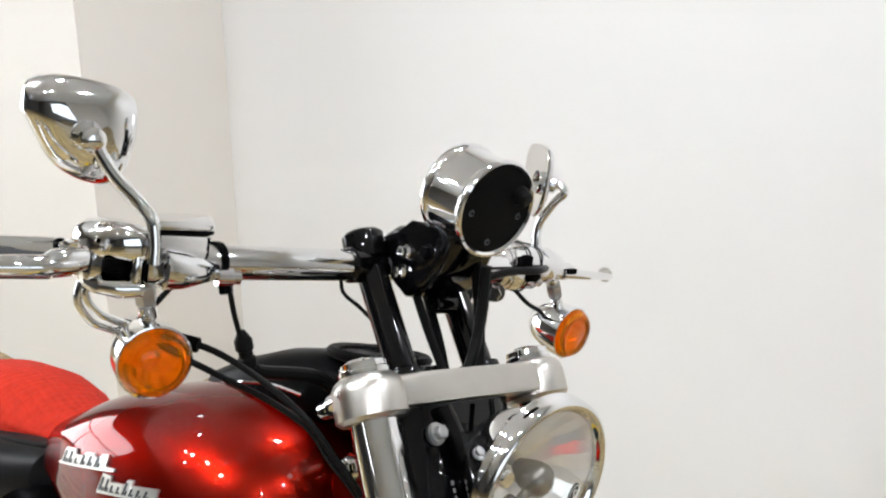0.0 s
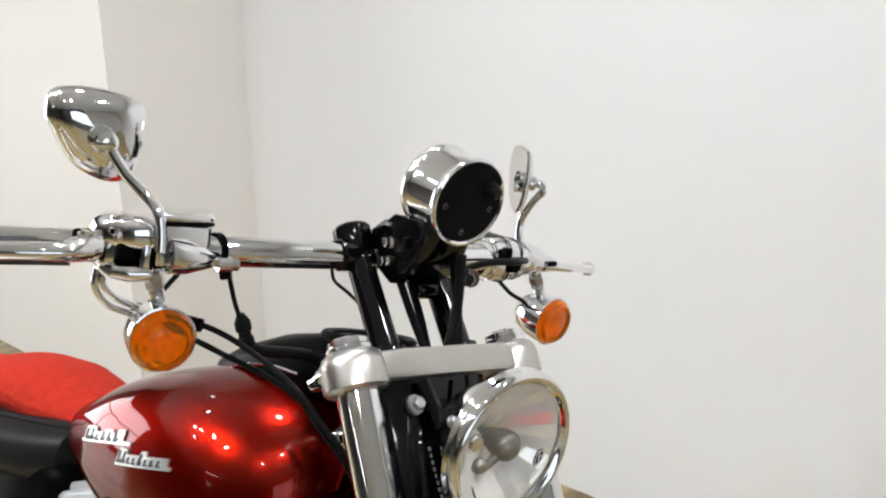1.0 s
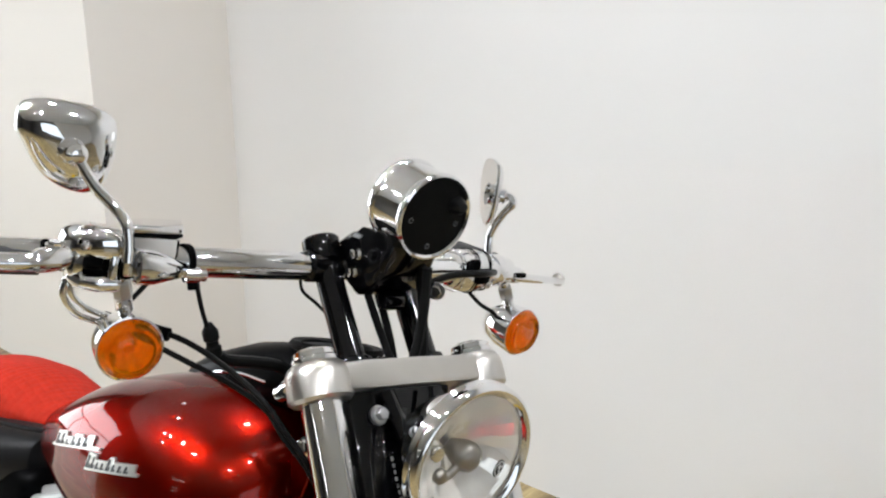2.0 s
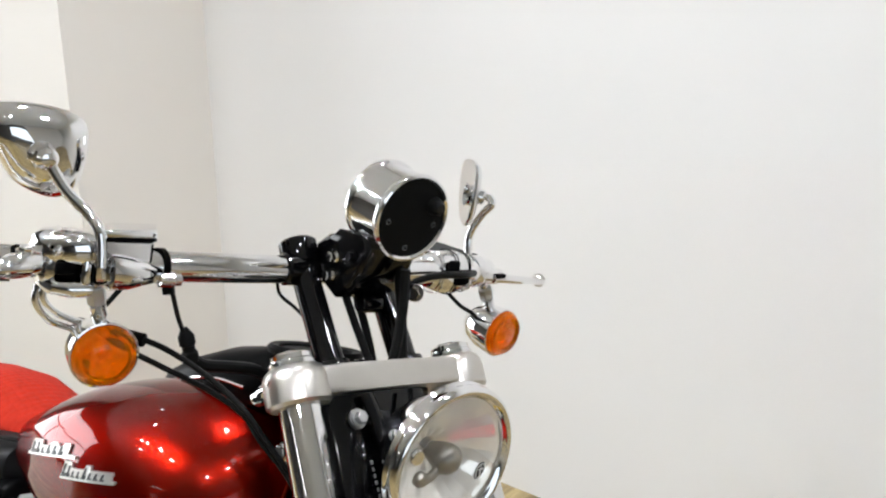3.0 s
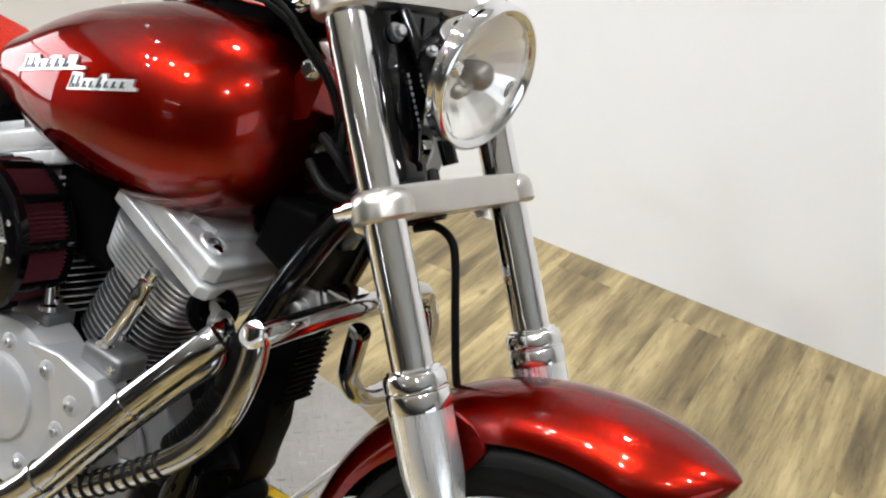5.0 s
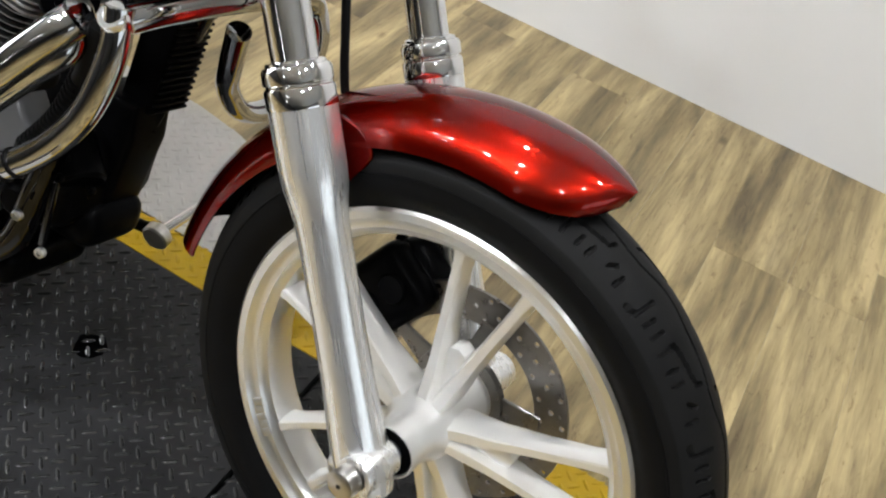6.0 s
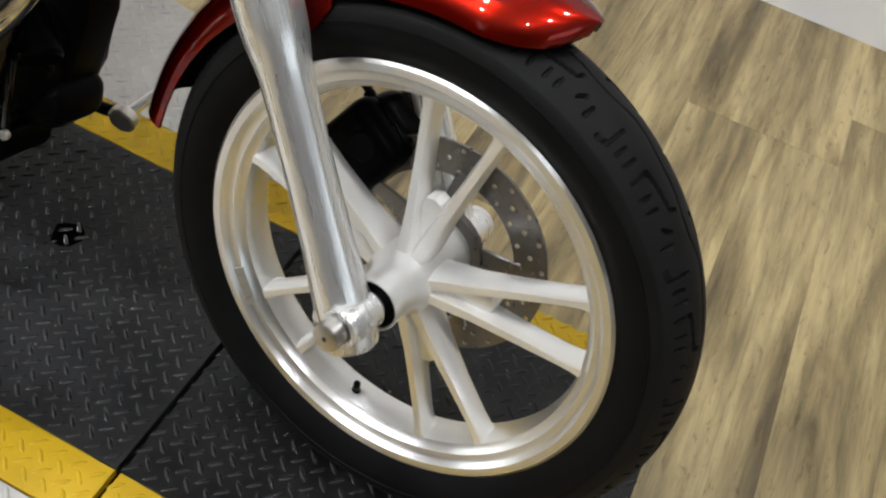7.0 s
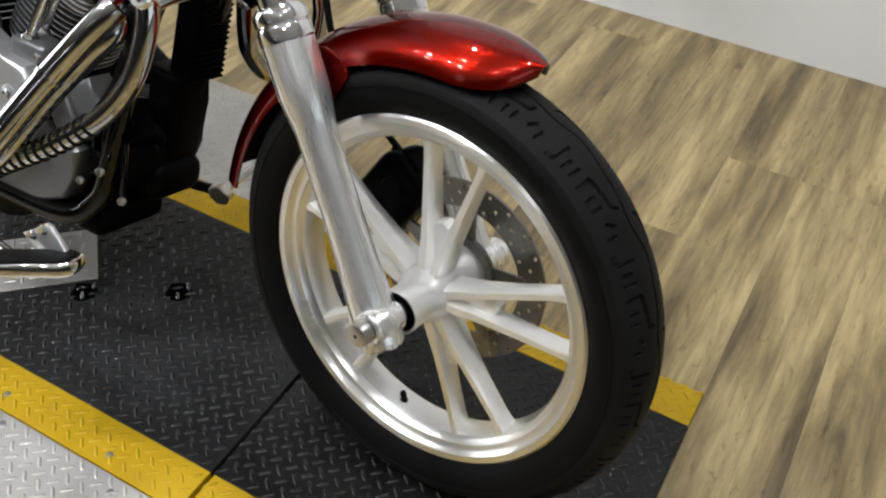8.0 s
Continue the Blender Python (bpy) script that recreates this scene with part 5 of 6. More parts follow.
# ---- turn signals
def turn_signal(s, c, face):
    c, face = Vector(c), Vector(face).normalized()
    prof = [(0.0, -0.066), (0.010, -0.065), (0.020, -0.059), (0.029, -0.046), (0.0345, -0.028), (0.0365, -0.008), (0.0372, 0.0), (0.035, 0.0005)]
    sig = part("turn_signal", spun(prof, c, face, 48), CHROME, bike, "chrome bullet turn signal with an amber lens", FRONT)
    prof = [(0.0, 0.0135), (0.012, 0.0128), (0.020, 0.0105), (0.0235, 0.0085), (0.0255, 0.0118), (0.0285, 0.0122), (0.0325, 0.0078), (0.0355, 0.0), (0.036, -0.003)]
    prof += [(0.0335, -0.003), (0.030, 0.0045), (0.024, 0.006), (0.012, 0.0095), (0.0, 0.010)]
    ln = part("lens", spun(prof, c, face, 48), AMBER, sig, "amber plastic lens")
    ln.visible_shadow = False
    part("inner_reflector", spun([(0.0, -0.03), (0.01, -0.029), (0.0165, -0.026), (0.022, -0.02), (0.0265, -0.0145), (0.031, -0.006), (0.0332, -0.001)], c, face, 14), AMBER_IN, sig, sharp=8)
    part("bulb", spun([(0, -0.002), (0.006, -0.004), (0.0085, -0.011), (0.007, -0.02), (0.006, -0.028), (0, -0.028)], c, face, 20), AMBER_IN, sig)
    top = Vector((c.x - 0.020, -0.300 if s < 0 else 0.282, 0.814))
    bot = Vector((c.x - 0.028, c.y - s * 0.004, c.z + 0.032))
    part("stem", rod(bot, top, 0.0062), CHROME, sig)
    part("stem_nut", spun([(0, -0.010), (0.0098, -0.010), (0.0105, -0.008), (0.0105, 0.008), (0.0098, 0.010), (0, 0.010)], bot.lerp(top, 0.62), top - bot, 6), STEEL, sig)
    part("stem_nut", spun([(0, -0.006), (0.0088, -0.006), (0.0088, 0.006), (0, 0.006)], bot.lerp(top, 0.25), top - bot, 20), CHROME, sig)
    return sig


turn_signal(-1, (-0.602, -0.287, 0.734), (0.98, -0.12, -0.08))
turn_signal(1, (-0.590, 0.318, 0.742), (0.985, 0.10, -0.10))
cable([(-0.615, 0.288, 0.757), (-0.612, 0.272, 0.768), (-0.625, 0.255, 0.778), (-0.64, 0.235, 0.80), (-0.635, 0.225, 0.815)], 0.003, "signal_wire")
cable([(-0.66, -0.29, 0.75), (-0.655, -0.27, 0.775), (-0.64, -0.255, 0.805)], 0.003, "signal_wire")

# ---- mirrors
def mirror(s, path, ball, centre, face, wide=1.0, deep=1.0):
    """A teardrop mirror head on a bent stem; the glass faces the rider."""
    centre, face = Vector(centre), Vector(face).normalized()
    up = (Vector((0, 0, 1)) - face * face.z).normalized()
    lat = up.cross(face)
    if lat.y * s < 0:
        lat = -lat
    # outline of the head: (outwards, up), blunt at the top and drawn down to the inner lower corner
    shape = [(0.057, 0.014), (0.056, 0.034), (0.041, 0.046), (-0.008, 0.047), (-0.045, 0.037), (-0.053, 0.009), (-0.048, -0.030), (-0.024, -0.050), (0.022, -0.034)]
    shape = [(x * wide, z) for x, z in shape]
    ring = [(p.x, p.y) for p in smooth_path([(x, z, 0) for x, z in shape + shape[:1]], 5)[:-1]]
    secs = []
    for sc, dp in ((0.975, -0.001), (1.0, 0.003), (0.985, 0.009), (0.93, 0.016), (0.80, 0.023), (0.58, 0.028), (0.3, 0.0305), (0.08, 0.031)):
        secs.append([centre + lat * (ex * sc) + up * (ez * sc) - face * (dp * deep) for ex, ez in ring])
    mr = part("mirror", loft(secs), CHROME, bike, "chrome teardrop mirror on a bent stem", FRONT)
    part("mirror_glass", loft([[centre + lat * (ex * 0.95) + up * (ez * 0.95) + face * d for ex, ez in ring] for d in (-0.0005, 0.0012)]), MIRROR, mr)
    part("stem", tube(list(path) + [ball], 0.006, seg=14), CHROME, mr)
    part("ball_joint", spun([(0, -0.012), (0.007, -0.010), (0.0115, -0.004), (0.0115, 0.004), (0.007, 0.010), (0, 0.012)], ball, face, 22), CHROME, mr)
    part("ball_socket", spun([(0.0, 0.004), (0.010, 0.004), (0.0135, 0.012), (0.016, 0.022)], ball, face, 26), CHROME, mr)
    return mr


mirror(-1, ((-0.577, -0.312, 0.836), (-0.578, -0.313, 0.856), (-0.581, -0.3165, 0.875), (-0.592, -0.323, 0.887), (-0.606, -0.344, 0.909)), (-0.620, -0.362, 0.939), (-0.665, -0.357, 0.944), (-0.99, 0.05, 0.10), 0.95)
mirror(1, ((-0.626, 0.26, 0.841), (-0.631, 0.26, 0.882), (-0.614, 0.262, 0.916), (-0.599, 0.263, 0.933), (-0.606, 0.262, 0.942)), (-0.622, 0.26, 0.941), (-0.650, 0.258, 0.945), (-0.50, -0.86, 0.02), 0.92, 0.45)

# ---- fuel tank: sections from the steering head back (x, half width, bottom, top)
KNOT = (-0.50, -0.60, -0.70, -0.80, -0.92, -1.05)
NOSE, TAIL = -0.553, -1.094
TANK = []


TANK_LINES = [smooth_path([(k, v, 0) for k, v in zip(KNOT, row)], 10) for row in
              ((0.190, 0.190, 0.188, 0.178, 0.159, 0.124), (0.522, 0.514, 0.504, 0.494, 0.482, 0.464), (0.143, 0.149, 0.151, 0.141, 0.106, 0.046))]


def tank_section(x):
    """Half width, bottom and top at x: broad behind a blunt nose, drawn down to a low rounded tail."""
    w, c, h = (float(np.interp(-x, [-p.x for p in row], [p.y for p in row])) for row in TANK_LINES)
    u, v = max(0.0, min(0.9995, (x - NOSE) / 0.28 + 1)), max(0.0, min(0.9995, (TAIL + 0.07 - x) / 0.07))
    e = (1 - u ** 3) ** (1 / 3) * (1 - v ** 2.2) ** (1 / 2.2)
    return x, w * e, c - h * e, c + h * e


for k in range(16):
    TANK.append(tank_section(NOSE - 0.28 * (1 - math.sin((16 - k) / 16 * math.pi / 2))))
TANK += [tank_section(NOSE - 0.28 + (TAIL + 0.07 - NOSE + 0.28) * k / 9) for k in range(1, 9)] + [tank_section(TAIL + 0.07 * (1 - math.sin(k / 8 * math.pi / 2))) for k in range(9)]


def tank_at(x):
    xs = [t[0] for t in TANK][::-1]
    return [float(np.interp(x, xs, [t[k] for t in TANK][::-1])) for k in (1, 2, 3)]


def fullness(x):
    """How square a section is: round at the nose, flatter-sided towards the tail."""
    k = max(0.0, min(1.0, (-0.72 - x) / 0.25))
    return 2.35 + 0.75 * k * k * (3 - 2 * k)


def tank_side(x, z, out=0.0):
    w, lo, hi = tank_at(x)
    q = max(-0.999, min(0.999, (z - (lo + hi) / 2) / ((hi - lo) / 2)))
    p = fullness(x)
    return -(w * (1 - abs(q) ** p) ** (1 / p)) - out


def tank_bm():
    rows = []
    pts = smooth_path([(t[0], t[1], t[2]) for t in TANK], 6)
    tops = smooth_path([(t[0], t[3], 0) for t in TANK], 6)
    for p, q in zip(pts, tops):
        x, w, lo, hi = p.x, p.y, p.z, q.y
        rows.append(oval(x, 0, (lo + hi) / 2, w, (hi - lo) / 2, fullness(x), 72, "x"))
    return loft(rows)


tank = part("fuel_tank", tank_bm(), RED, bike, "glossy candy red fuel tank", BODY, sharp=60)
# emblem: two slanting plates of bright metal with dark enamel bars
def on_tank(line, u, v):
    # u along a line of the emblem (0 to 1, from rear to front), v up from its base
    x0, z0, dx, dz = ((-0.957, 0.479, 0.152, 0.047), (-0.833, 0.491, 0.126, 0.037))[line]
    return x0 + dx * u + 0.25 * v, z0 + dz * u + v


def emblem_plate(line, u0, u1, low, high, material, out, thick, steps=16, name="emblem_plate", label=""):
    """A flat shape that hugs the tank: from low(u) to high(u) above the line's base."""
    bm = bmesh.new()
    rings = []
    for k in range(steps + 1):
        u = u0 + (u1 - u0) * k / steps
        ring = []
        for v, o in ((low(u), out), (high(u), out), (high(u), out + thick), (low(u), out + thick)):
            x, z = on_tank(line, u, v)
            ring.append((x, tank_side(x, z, o), z))
        rings.append(ring)
    loft(rings, True, bm)
    return part(name, bm, material, tank, label)


EDGES = ([0.0, 0.05, 0.06, 0.27, 0.30, 0.44, 0.47, 0.60, 0.63, 0.70, 0.72, 0.82, 0.85, 1.0], [0.004, 0.004, 0.024, 0.024, 0.016, 0.016, 0.021, 0.021, 0.016, 0.016, 0.021, 0.021, 0.006, 0.004])
EDGES_2 = ([0.0, 0.17, 0.19, 0.43, 0.45, 0.53, 0.55, 0.91, 0.93, 1.0], [0.026, 0.024, 0.0165, 0.0165, 0.023, 0.023, 0.0165, 0.0165, 0.006, 0.004])
BADGE_SILVER = mat("bright_badge", (0.9, 0.9, 0.88), 0.35, 1.0, rough_var=0.08, noise_scale=60)
for line, (eu, ev), n, first, last in ((0, EDGES, 6, 0.08, 0.80), (1, EDGES_2, 8, 0.02, 0.88)):
    top = lambda u, eu=eu, ev=ev: float(np.interp(u, eu, ev))
    emblem_plate(line, 0.0, 1.0, lambda u: 0.0, top, BADGE_SILVER, 0.0005, 0.0026, 80, "emblem", "bright metal emblem of two slanting lines")
    step = (last - first) / n
    for k in range(n):
        u = first + step * k
        h = top(u + step * 0.3) - 0.004
        slim = step * (0.26 if k else 0.34)
        emblem_plate(line, u, u + slim, lambda u: 0.0035, lambda u, h=h: h, DARK_BADGE, 0.003, 0.0007, 3, "emblem_bar")
        emblem_plate(line, u + slim * 1.5, u + slim * 2.4, lambda u: 0.0035, lambda u, h=h: 0.006 if h < 0.014 else 0.009, DARK_BADGE, 0.003, 0.0007, 2, "emblem_bar")

# ---- console with the ignition switch, on top of the tank
CON = [(-0.525, 0.025, 0.66, 0.68), (-0.54, 0.052, 0.655, 0.706), (-0.575, 0.064, 0.65, 0.722), (-0.64, 0.067, 0.63, 0.722), (-0.72, 0.062, 0.61, 0.700), (-0.80, 0.050, 0.59, 0.664), (-0.86, 0.024, 0.58, 0.63)]
console = part("console", loft([oval(x, 0, (a + b) / 2, w, (b - a) / 2, 2.8, 36, "x") for x, w, a, b in CON]), SATIN_BLACK, bike, "black dash console on the tank", BODY)
part("console_lip", spun([(0.052, 0.0), (0.060, 0.003), (0.062, 0.010), (0.058, 0.014), (0.048, 0.012), (0.044, 0.0)], (-0.60, 0, 0.717), (-0.12, 0, 1), 40), PLASTIC, console)
part("console_trim", tube([(-0.64, -0.068, 0.668), (-0.70, -0.065, 0.662), (-0.78, -0.054, 0.638), (-0.85, -0.036, 0.610)], 0.006, seg=10, flat=0.5), CHROME, console)
# tank mount at the head
part("tank_mount", prism([(-0.575, 0.60), (-0.558, 0.630), (-0.538, 0.626), (-0.532, 0.605), (-0.540, 0.555), (-0.56, 0.545)], 0.006, Matrix.Translation((0, -0.064, 0)) @ Matrix.Rotation(radians(90), 4, "X"), 0.002, 1), RED, tank)
part("tank_bolt", hex_bolt((-0.550, -0.067, 0.614), (0, -1, 0), 0.0105, 0.012), CHROME, tank)

# ---- seat
secs = [(-1.058, 0.02, 0.443, 0.453), (-1.075, 0.055, 0.43, 0.470), (-1.12, 0.070, 0.41, 0.474), (-1.18, 0.085, 0.39, 0.483), (-1.23, 0.10, 0.38, 0.495), (-1.30, 0.11, 0.38, 0.497), (-1.40, 0.12, 0.37, 0.482), (-1.52, 0.13, 0.35, 0.44), (-1.7, 0.14, 0.33, 0.40)]
seat = part("seat", loft([oval(x, 0, (a + b) / 2, w, (b - a) / 2, 2.0, 40, "x") for x, w, a, b in secs]), SEAT_RED, bike, "red suede seat with a black leather side", BODY)
secs = [(-1.075, 0.04, 0.40, 0.44), (-1.09, 0.110, 0.36, 0.452), (-1.14, 0.140, 0.33, 0.448), (-1.24, 0.158, 0.31, 0.43), (-1.4, 0.165, 0.29, 0.40), (-1.6, 0.165, 0.28, 0.37)]
part("seat_side", loft([oval(x, 0, (a + b) / 2, w, (b - a) / 2, 2.6, 36, "x") for x, w, a, b in secs]), LEATHER, seat, "black leather side panel")
part("seat_piping", tube([(-1.08, -0.085, 0.449), (-1.12, -0.120, 0.447), (-1.24, -0.146, 0.428), (-1.4, -0.156, 0.40)], 0.004, seg=8), LEATHER, seat)

# ---- frame
def fr(name, pts, r, material=None, label="", seg=20):
    return part(name, tube(pts, r, seg=seg), material or BLACK, bike, label, BODY)


fr("frame_backbone", [(-0.45, 0, 0.56), (-0.62, 0, 0.50), (-0.85, 0, 0.40), (-1.15, 0, 0.35)], 0.032, label="gloss black frame backbone")
for s in (-1, 1):
    fr("frame_downtube", [(-0.445, s * 0.025, 0.50), (-0.475, s * 0.055, 0.42), (-0.515, s * 0.075, 0.30), (-0.555, s * 0.08, 0.16), (-0.575, s * 0.085, 0.02), (-0.60, s * 0.09, -0.08), (-0.70, s * 0.10, -0.13), (-1.1, s * 0.10, -0.13)], 0.0185, label="gloss black frame tube")
part("frame_plate", prism([(-0.43, 0.53), (-0.50, 0.54), (-0.58, 0.50), (-0.52, 0.42), (-0.47, 0.40)], 0.05, Matrix.Rotation(radians(90), 4, "X"), 0.006, 2), BLACK, bike, "gloss black frame gusset", BODY)
bm = rod((-0.43, -0.045, 0.455), (-0.43, -0.028, 0.455), 0.017)
join(bm, hex_bolt((-0.43, -0.045, 0.455), (0, -1, 0), 0.012, 0.01))
part("fork_lock", bm, CHROME, bike, "chrome steering lock", BODY)
# wiring at the head
for pts in ([(-0.50, -0.08, 0.545), (-0.46, -0.10, 0.535), (-0.44, -0.085, 0.51)], [(-0.51, -0.08, 0.51), (-0.47, -0.09, 0.49), (-0.44, -0.08, 0.485)], [(-0.49, -0.06, 0.60), (-0.47, -0.085, 0.575), (-0.465, -0.085, 0.53)]):
    fr("wiring_loom", pts, 0.006, HOSE)
part("coil_connector", block((0.014, 0.012, 0.02), (-0.626, -0.04, 0.405), bevel=0.003), STEEL, bike, "", BODY)
part("ignition_coil", block((0.09, 0.05, 0.06), (-0.57, 0.0, 0.40), bevel=0.012, seg=3), SATIN_BLACK, bike, "", BODY)
# filler added to keep the space behind the frame tubes black
part("gap_block", prism([(-0.572, 0.372), (-0.515, 0.352), (-0.478, 0.41), (-0.485, 0.45), (-0.56, 0.445)], 0.155, Matrix.Translation((0, 0.01, 0)) @ Matrix.Rotation(radians(90), 4, "X"), 0.012, 3), SATIN_BLACK, bike, "black block added to fill the space behind the frame tubes", BODY)
# black disc added only to cover the floor seen past the cylinder
part("gap_disc", spun([(0, 0.02), (0.022, 0.019), (0.032, 0.012), (0.034, 0.0), (0.030, -0.012), (0.018, -0.02), (0, -0.022)], (-0.585, 0.06, 0.285), (1, -0.1, 0.1), 32), SATIN_BLACK, bike, "round black disc added to close a gap", BODY)
# filler plate added so that no floor shows between the tubes
part("frame_plate", prism([(-0.510, 0.305), (-0.478, 0.40), (-0.452, 0.475), (-0.468, 0.485), (-0.50, 0.43), (-0.53, 0.345), (-0.535, 0.30)], 0.10, Matrix.Rotation(radians(90), 4, "X"), 0.006, 2), SATIN_BLACK, bike, "black filler plate between the frame tubes", BODY)
# regulator with fins, ahead of the downtubes
RG = Matrix.Rotation(radians(3), 4, "Y")
RC = Vector((-0.545, 0.065, 0.232))
regulator = part("regulator", block((0.05, 0.075, 0.205), RC, m=RG, bevel=0.004), SATIN_BLACK, bike, "finned black voltage regulator", BODY)
for k in range(21):
    part("fin", block((0.006, 0.07, 0.0045), RC + RG @ Vector((0.0265, 0, -0.096 + 0.0096 * k)), m=RG, bevel=0.001, seg=1), SATIN_BLACK, regulator)
part("lower_cover", prism([(-0.60, 0.145), (-0.532, 0.14), (-0.526, 0.09), (-0.538, 0.01), (-0.55, -0.05), (-0.60, -0.05)], 0.08, Matrix.Translation((0, 0.045, 0)) @ Matrix.Rotation(radians(90), 4, "X"), 0.012, 3), SATIN_BLACK, bike, "black cover below the regulator", BODY)
fr("regulator_wire", [(-0.528, 0.065, 0.15), (-0.535, 0.055, 0.10), (-0.55, 0.03, 0.05), (-0.57, 0.0, 0.0)], 0.006, HOSE)
part("horn_bracket", prism([(-0.50, 0.35), (-0.46, 0.352), (-0.448, 0.33), (-0.462, 0.30), (-0.50, 0.285), (-0.51, 0.31)], 0.008, Matrix.Translation((0, -0.055, 0)) @ Matrix.Rotation(radians(90), 4, "X"), 0.002, 1), STEEL, bike, "", BODY)
part("horn_bolt", hex_bolt((-0.476, -0.060, 0.322), (0, -1, 0), 0.011, 0.012), STEEL, bike, "", BODY)

# ---- engine guard: a bent chrome bar, with ribbed rubber on the near lower run
G1 = [(-0.412, 0.0, 0.348), (-0.426, -0.06, 0.338), (-0.446, -0.12, 0.320), (-0.460, -0.156, 0.305)]
G3 = [(-0.462, -0.158, 0.322), (-0.456, -0.159, 0.285), (-0.457, -0.161, 0.25), (-0.466, -0.164, 0.203), (-0.484, -0.168, 0.162), (-0.512, -0.174, 0.122), (-0.553, -0.184, 0.082), (-0.605, -0.197, 0.04), (-0.66, -0.208, 0.002), (-0.73, -0.215, -0.05)]
G2 = [(-0.431, 0.15, 0.336), (-0.437, 0.198, 0.318), (-0.426, 0.22, 0.268), (-0.432, 0.224, 0.20)] + [(-0.450, 0.222, 0.160), (-0.458, 0.175, 0.146), (-0.463, 0.13, 0.158), (-0.460, 0.085, 0.197), (-0.444, 0.05, 0.238), (-0.424, 0.012, 0.30)]
guard = part("engine_guard", tube(G2[::-1] + [(-0.420, 0.08, 0.343)] + G1, 0.0158, seg=22, steps=7), SHADED_CHROME, bike, "bent chrome engine guard", BODY)
part("guard_tube", tube(G3, 0.0165, seg=22, steps=7), SHADED_CHROME, guard, "chrome guard tube with rubber rings")
part("guard_joint", spun([(0, -0.014), (0.016, -0.014), (0.0185, -0.010), (0.0185, 0.008), (0.016, 0.012), (0, 0.012)], (-0.461, -0.159, 0.308), (-0.1, -0.75, 0.5), 24), CHROME, guard)
path = smooth_path(G3[5:], 24)
run, at = 0.0, 0.03
for p, q in zip(path, path[1:]):
    n = (q - p).length
    if run + n > at and at < 0.26:
        part("ring", spun([(0.0162, -0.0024), (0.0184, -0.002), (0.019, 0), (0.0184, 0.002), (0.0162, 0.0024)], p.lerp(q, (at - run) / n), q - p, 22), HOSE, guard, "black rubber ring")
        at += 0.0168
    run += n
part("guard_clamp", block((0.05, 0.06, 0.03), (-0.437, -0.02, 0.345), bevel=0.006), CHROME, guard)

# ---- engine: two finned cylinders in a vee on one crankcase
# silver fins: the shade between them is painted on their faces
FIN_SHADE = mat("shaded_cylinder_fin", (0.10, 0.10, 0.10), 0.4, 0.6, noise=0.2, noise_scale=40, bump=0.1, bump_scale=500)
CRANK = Vector((-0.846, 0, -0.033))
def cylinder(angle, name_label):
    ax = Vector((math.sin(radians(angle)), 0, math.cos(radians(angle))))
    side = Vector((math.cos(radians(angle)), 0, -math.sin(radians(angle))))
    m = Matrix((side, (0, 1, 0), ax)).transposed().to_4x4()
    cyl = part("cylinder", spun([(0.050, 0.15), (0.050, 0.40)], CRANK, ax, 40), SATIN_BLACK, bike, name_label, BODY)
    def plate(l, hx, hy, t, material, name, power=3.2, parent=cyl):
        ring = [(p[0], p[1]) for p in oval(0, 0, 0, hx, hy, power, 36, "z")]
        ob = part(name, prism(ring, t, Matrix.Translation(CRANK + ax * l) @ m, 0.0007, 1), material, parent)
        ob.data.materials.append(CAST)
        for p in ob.data.polygons:
            p.material_index = int(abs(p.normal.dot(ax)) < 0.5)
        return ob
    for k in range(13):
        plate(0.172 + 0.0105 * k, 0.074 + 0.0004 * k, 0.084, 0.0028, FIN_SHADE, "fin")
    for k in range(7):
        plate(0.306 + 0.0105 * k, 0.090 + 0.0008 * k, 0.094 + 0.0025 * k, 0.0042, CAST, "fin", 5.0)
    head = prism([(p[0], p[1]) for p in oval(0, 0, 0, 0.066, 0.082, 3.0, 36, "z")], 0.075, Matrix.Translation(CRANK + ax * 0.347) @ m, 0.004, 1)
    part("cylinder_head", head, CAST, cyl)
    # rocker box in two tiers
    rb = bmesh.new()
    join(rb, prism([(-0.086, -0.112), (0.096, -0.112), (0.108, -0.098), (0.108, 0.105), (-0.098, 0.105), (-0.098, -0.098)], 0.022, Matrix.Translation(CRANK + ax * 0.398) @ m, 0.004, 3))
    join(rb, prism([(-0.078, -0.108), (0.090, -0.108), (0.102, -0.094), (0.102, 0.10), (-0.090, 0.10), (-0.090, -0.094)], 0.034, Matrix.Translation(CRANK + ax * 0.427) @ m, 0.008, 3))
    part("rocker_box", rb, ROCKER, cyl, "silver rocker box")
    tier = prism([(-0.062, -0.094), (0.02, -0.094), (0.02, -0.075), (0.05, -0.075), (0.06, -0.06), (0.06, 0.09), (-0.074, 0.09), (-0.074, -0.08)], 0.014, Matrix.Translation(CRANK + ax * 0.449) @ m, 0.005, 2)
    part("rocker_cover", tier, ROCKER, cyl)
    for bx, by in ((0.074, -0.088), (-0.070, -0.088), (0.078, 0.0)):
        b = CRANK + ax * 0.440 + side * bx + Vector((0, by, 0))
        part("rocker_bolt", hex_bolt(b, ax, 0.0085, 0.012), CHROME, cyl)
    rc = CRANK + ax * 0.4445 + side * 0.062 + Vector((0, -0.082, 0))
    part("bolt_recess", spun([(0.019, 0.0), (0.021, 0.003), (0.019, 0.007), (0.0145, 0.006), (0.014, 0.0)], rc, ax, 26, closed=True), ROCKER, cyl)
    part("recess_bolt", cap_screw(rc, ax, 0.009, 0.006), STEEL, cyl)


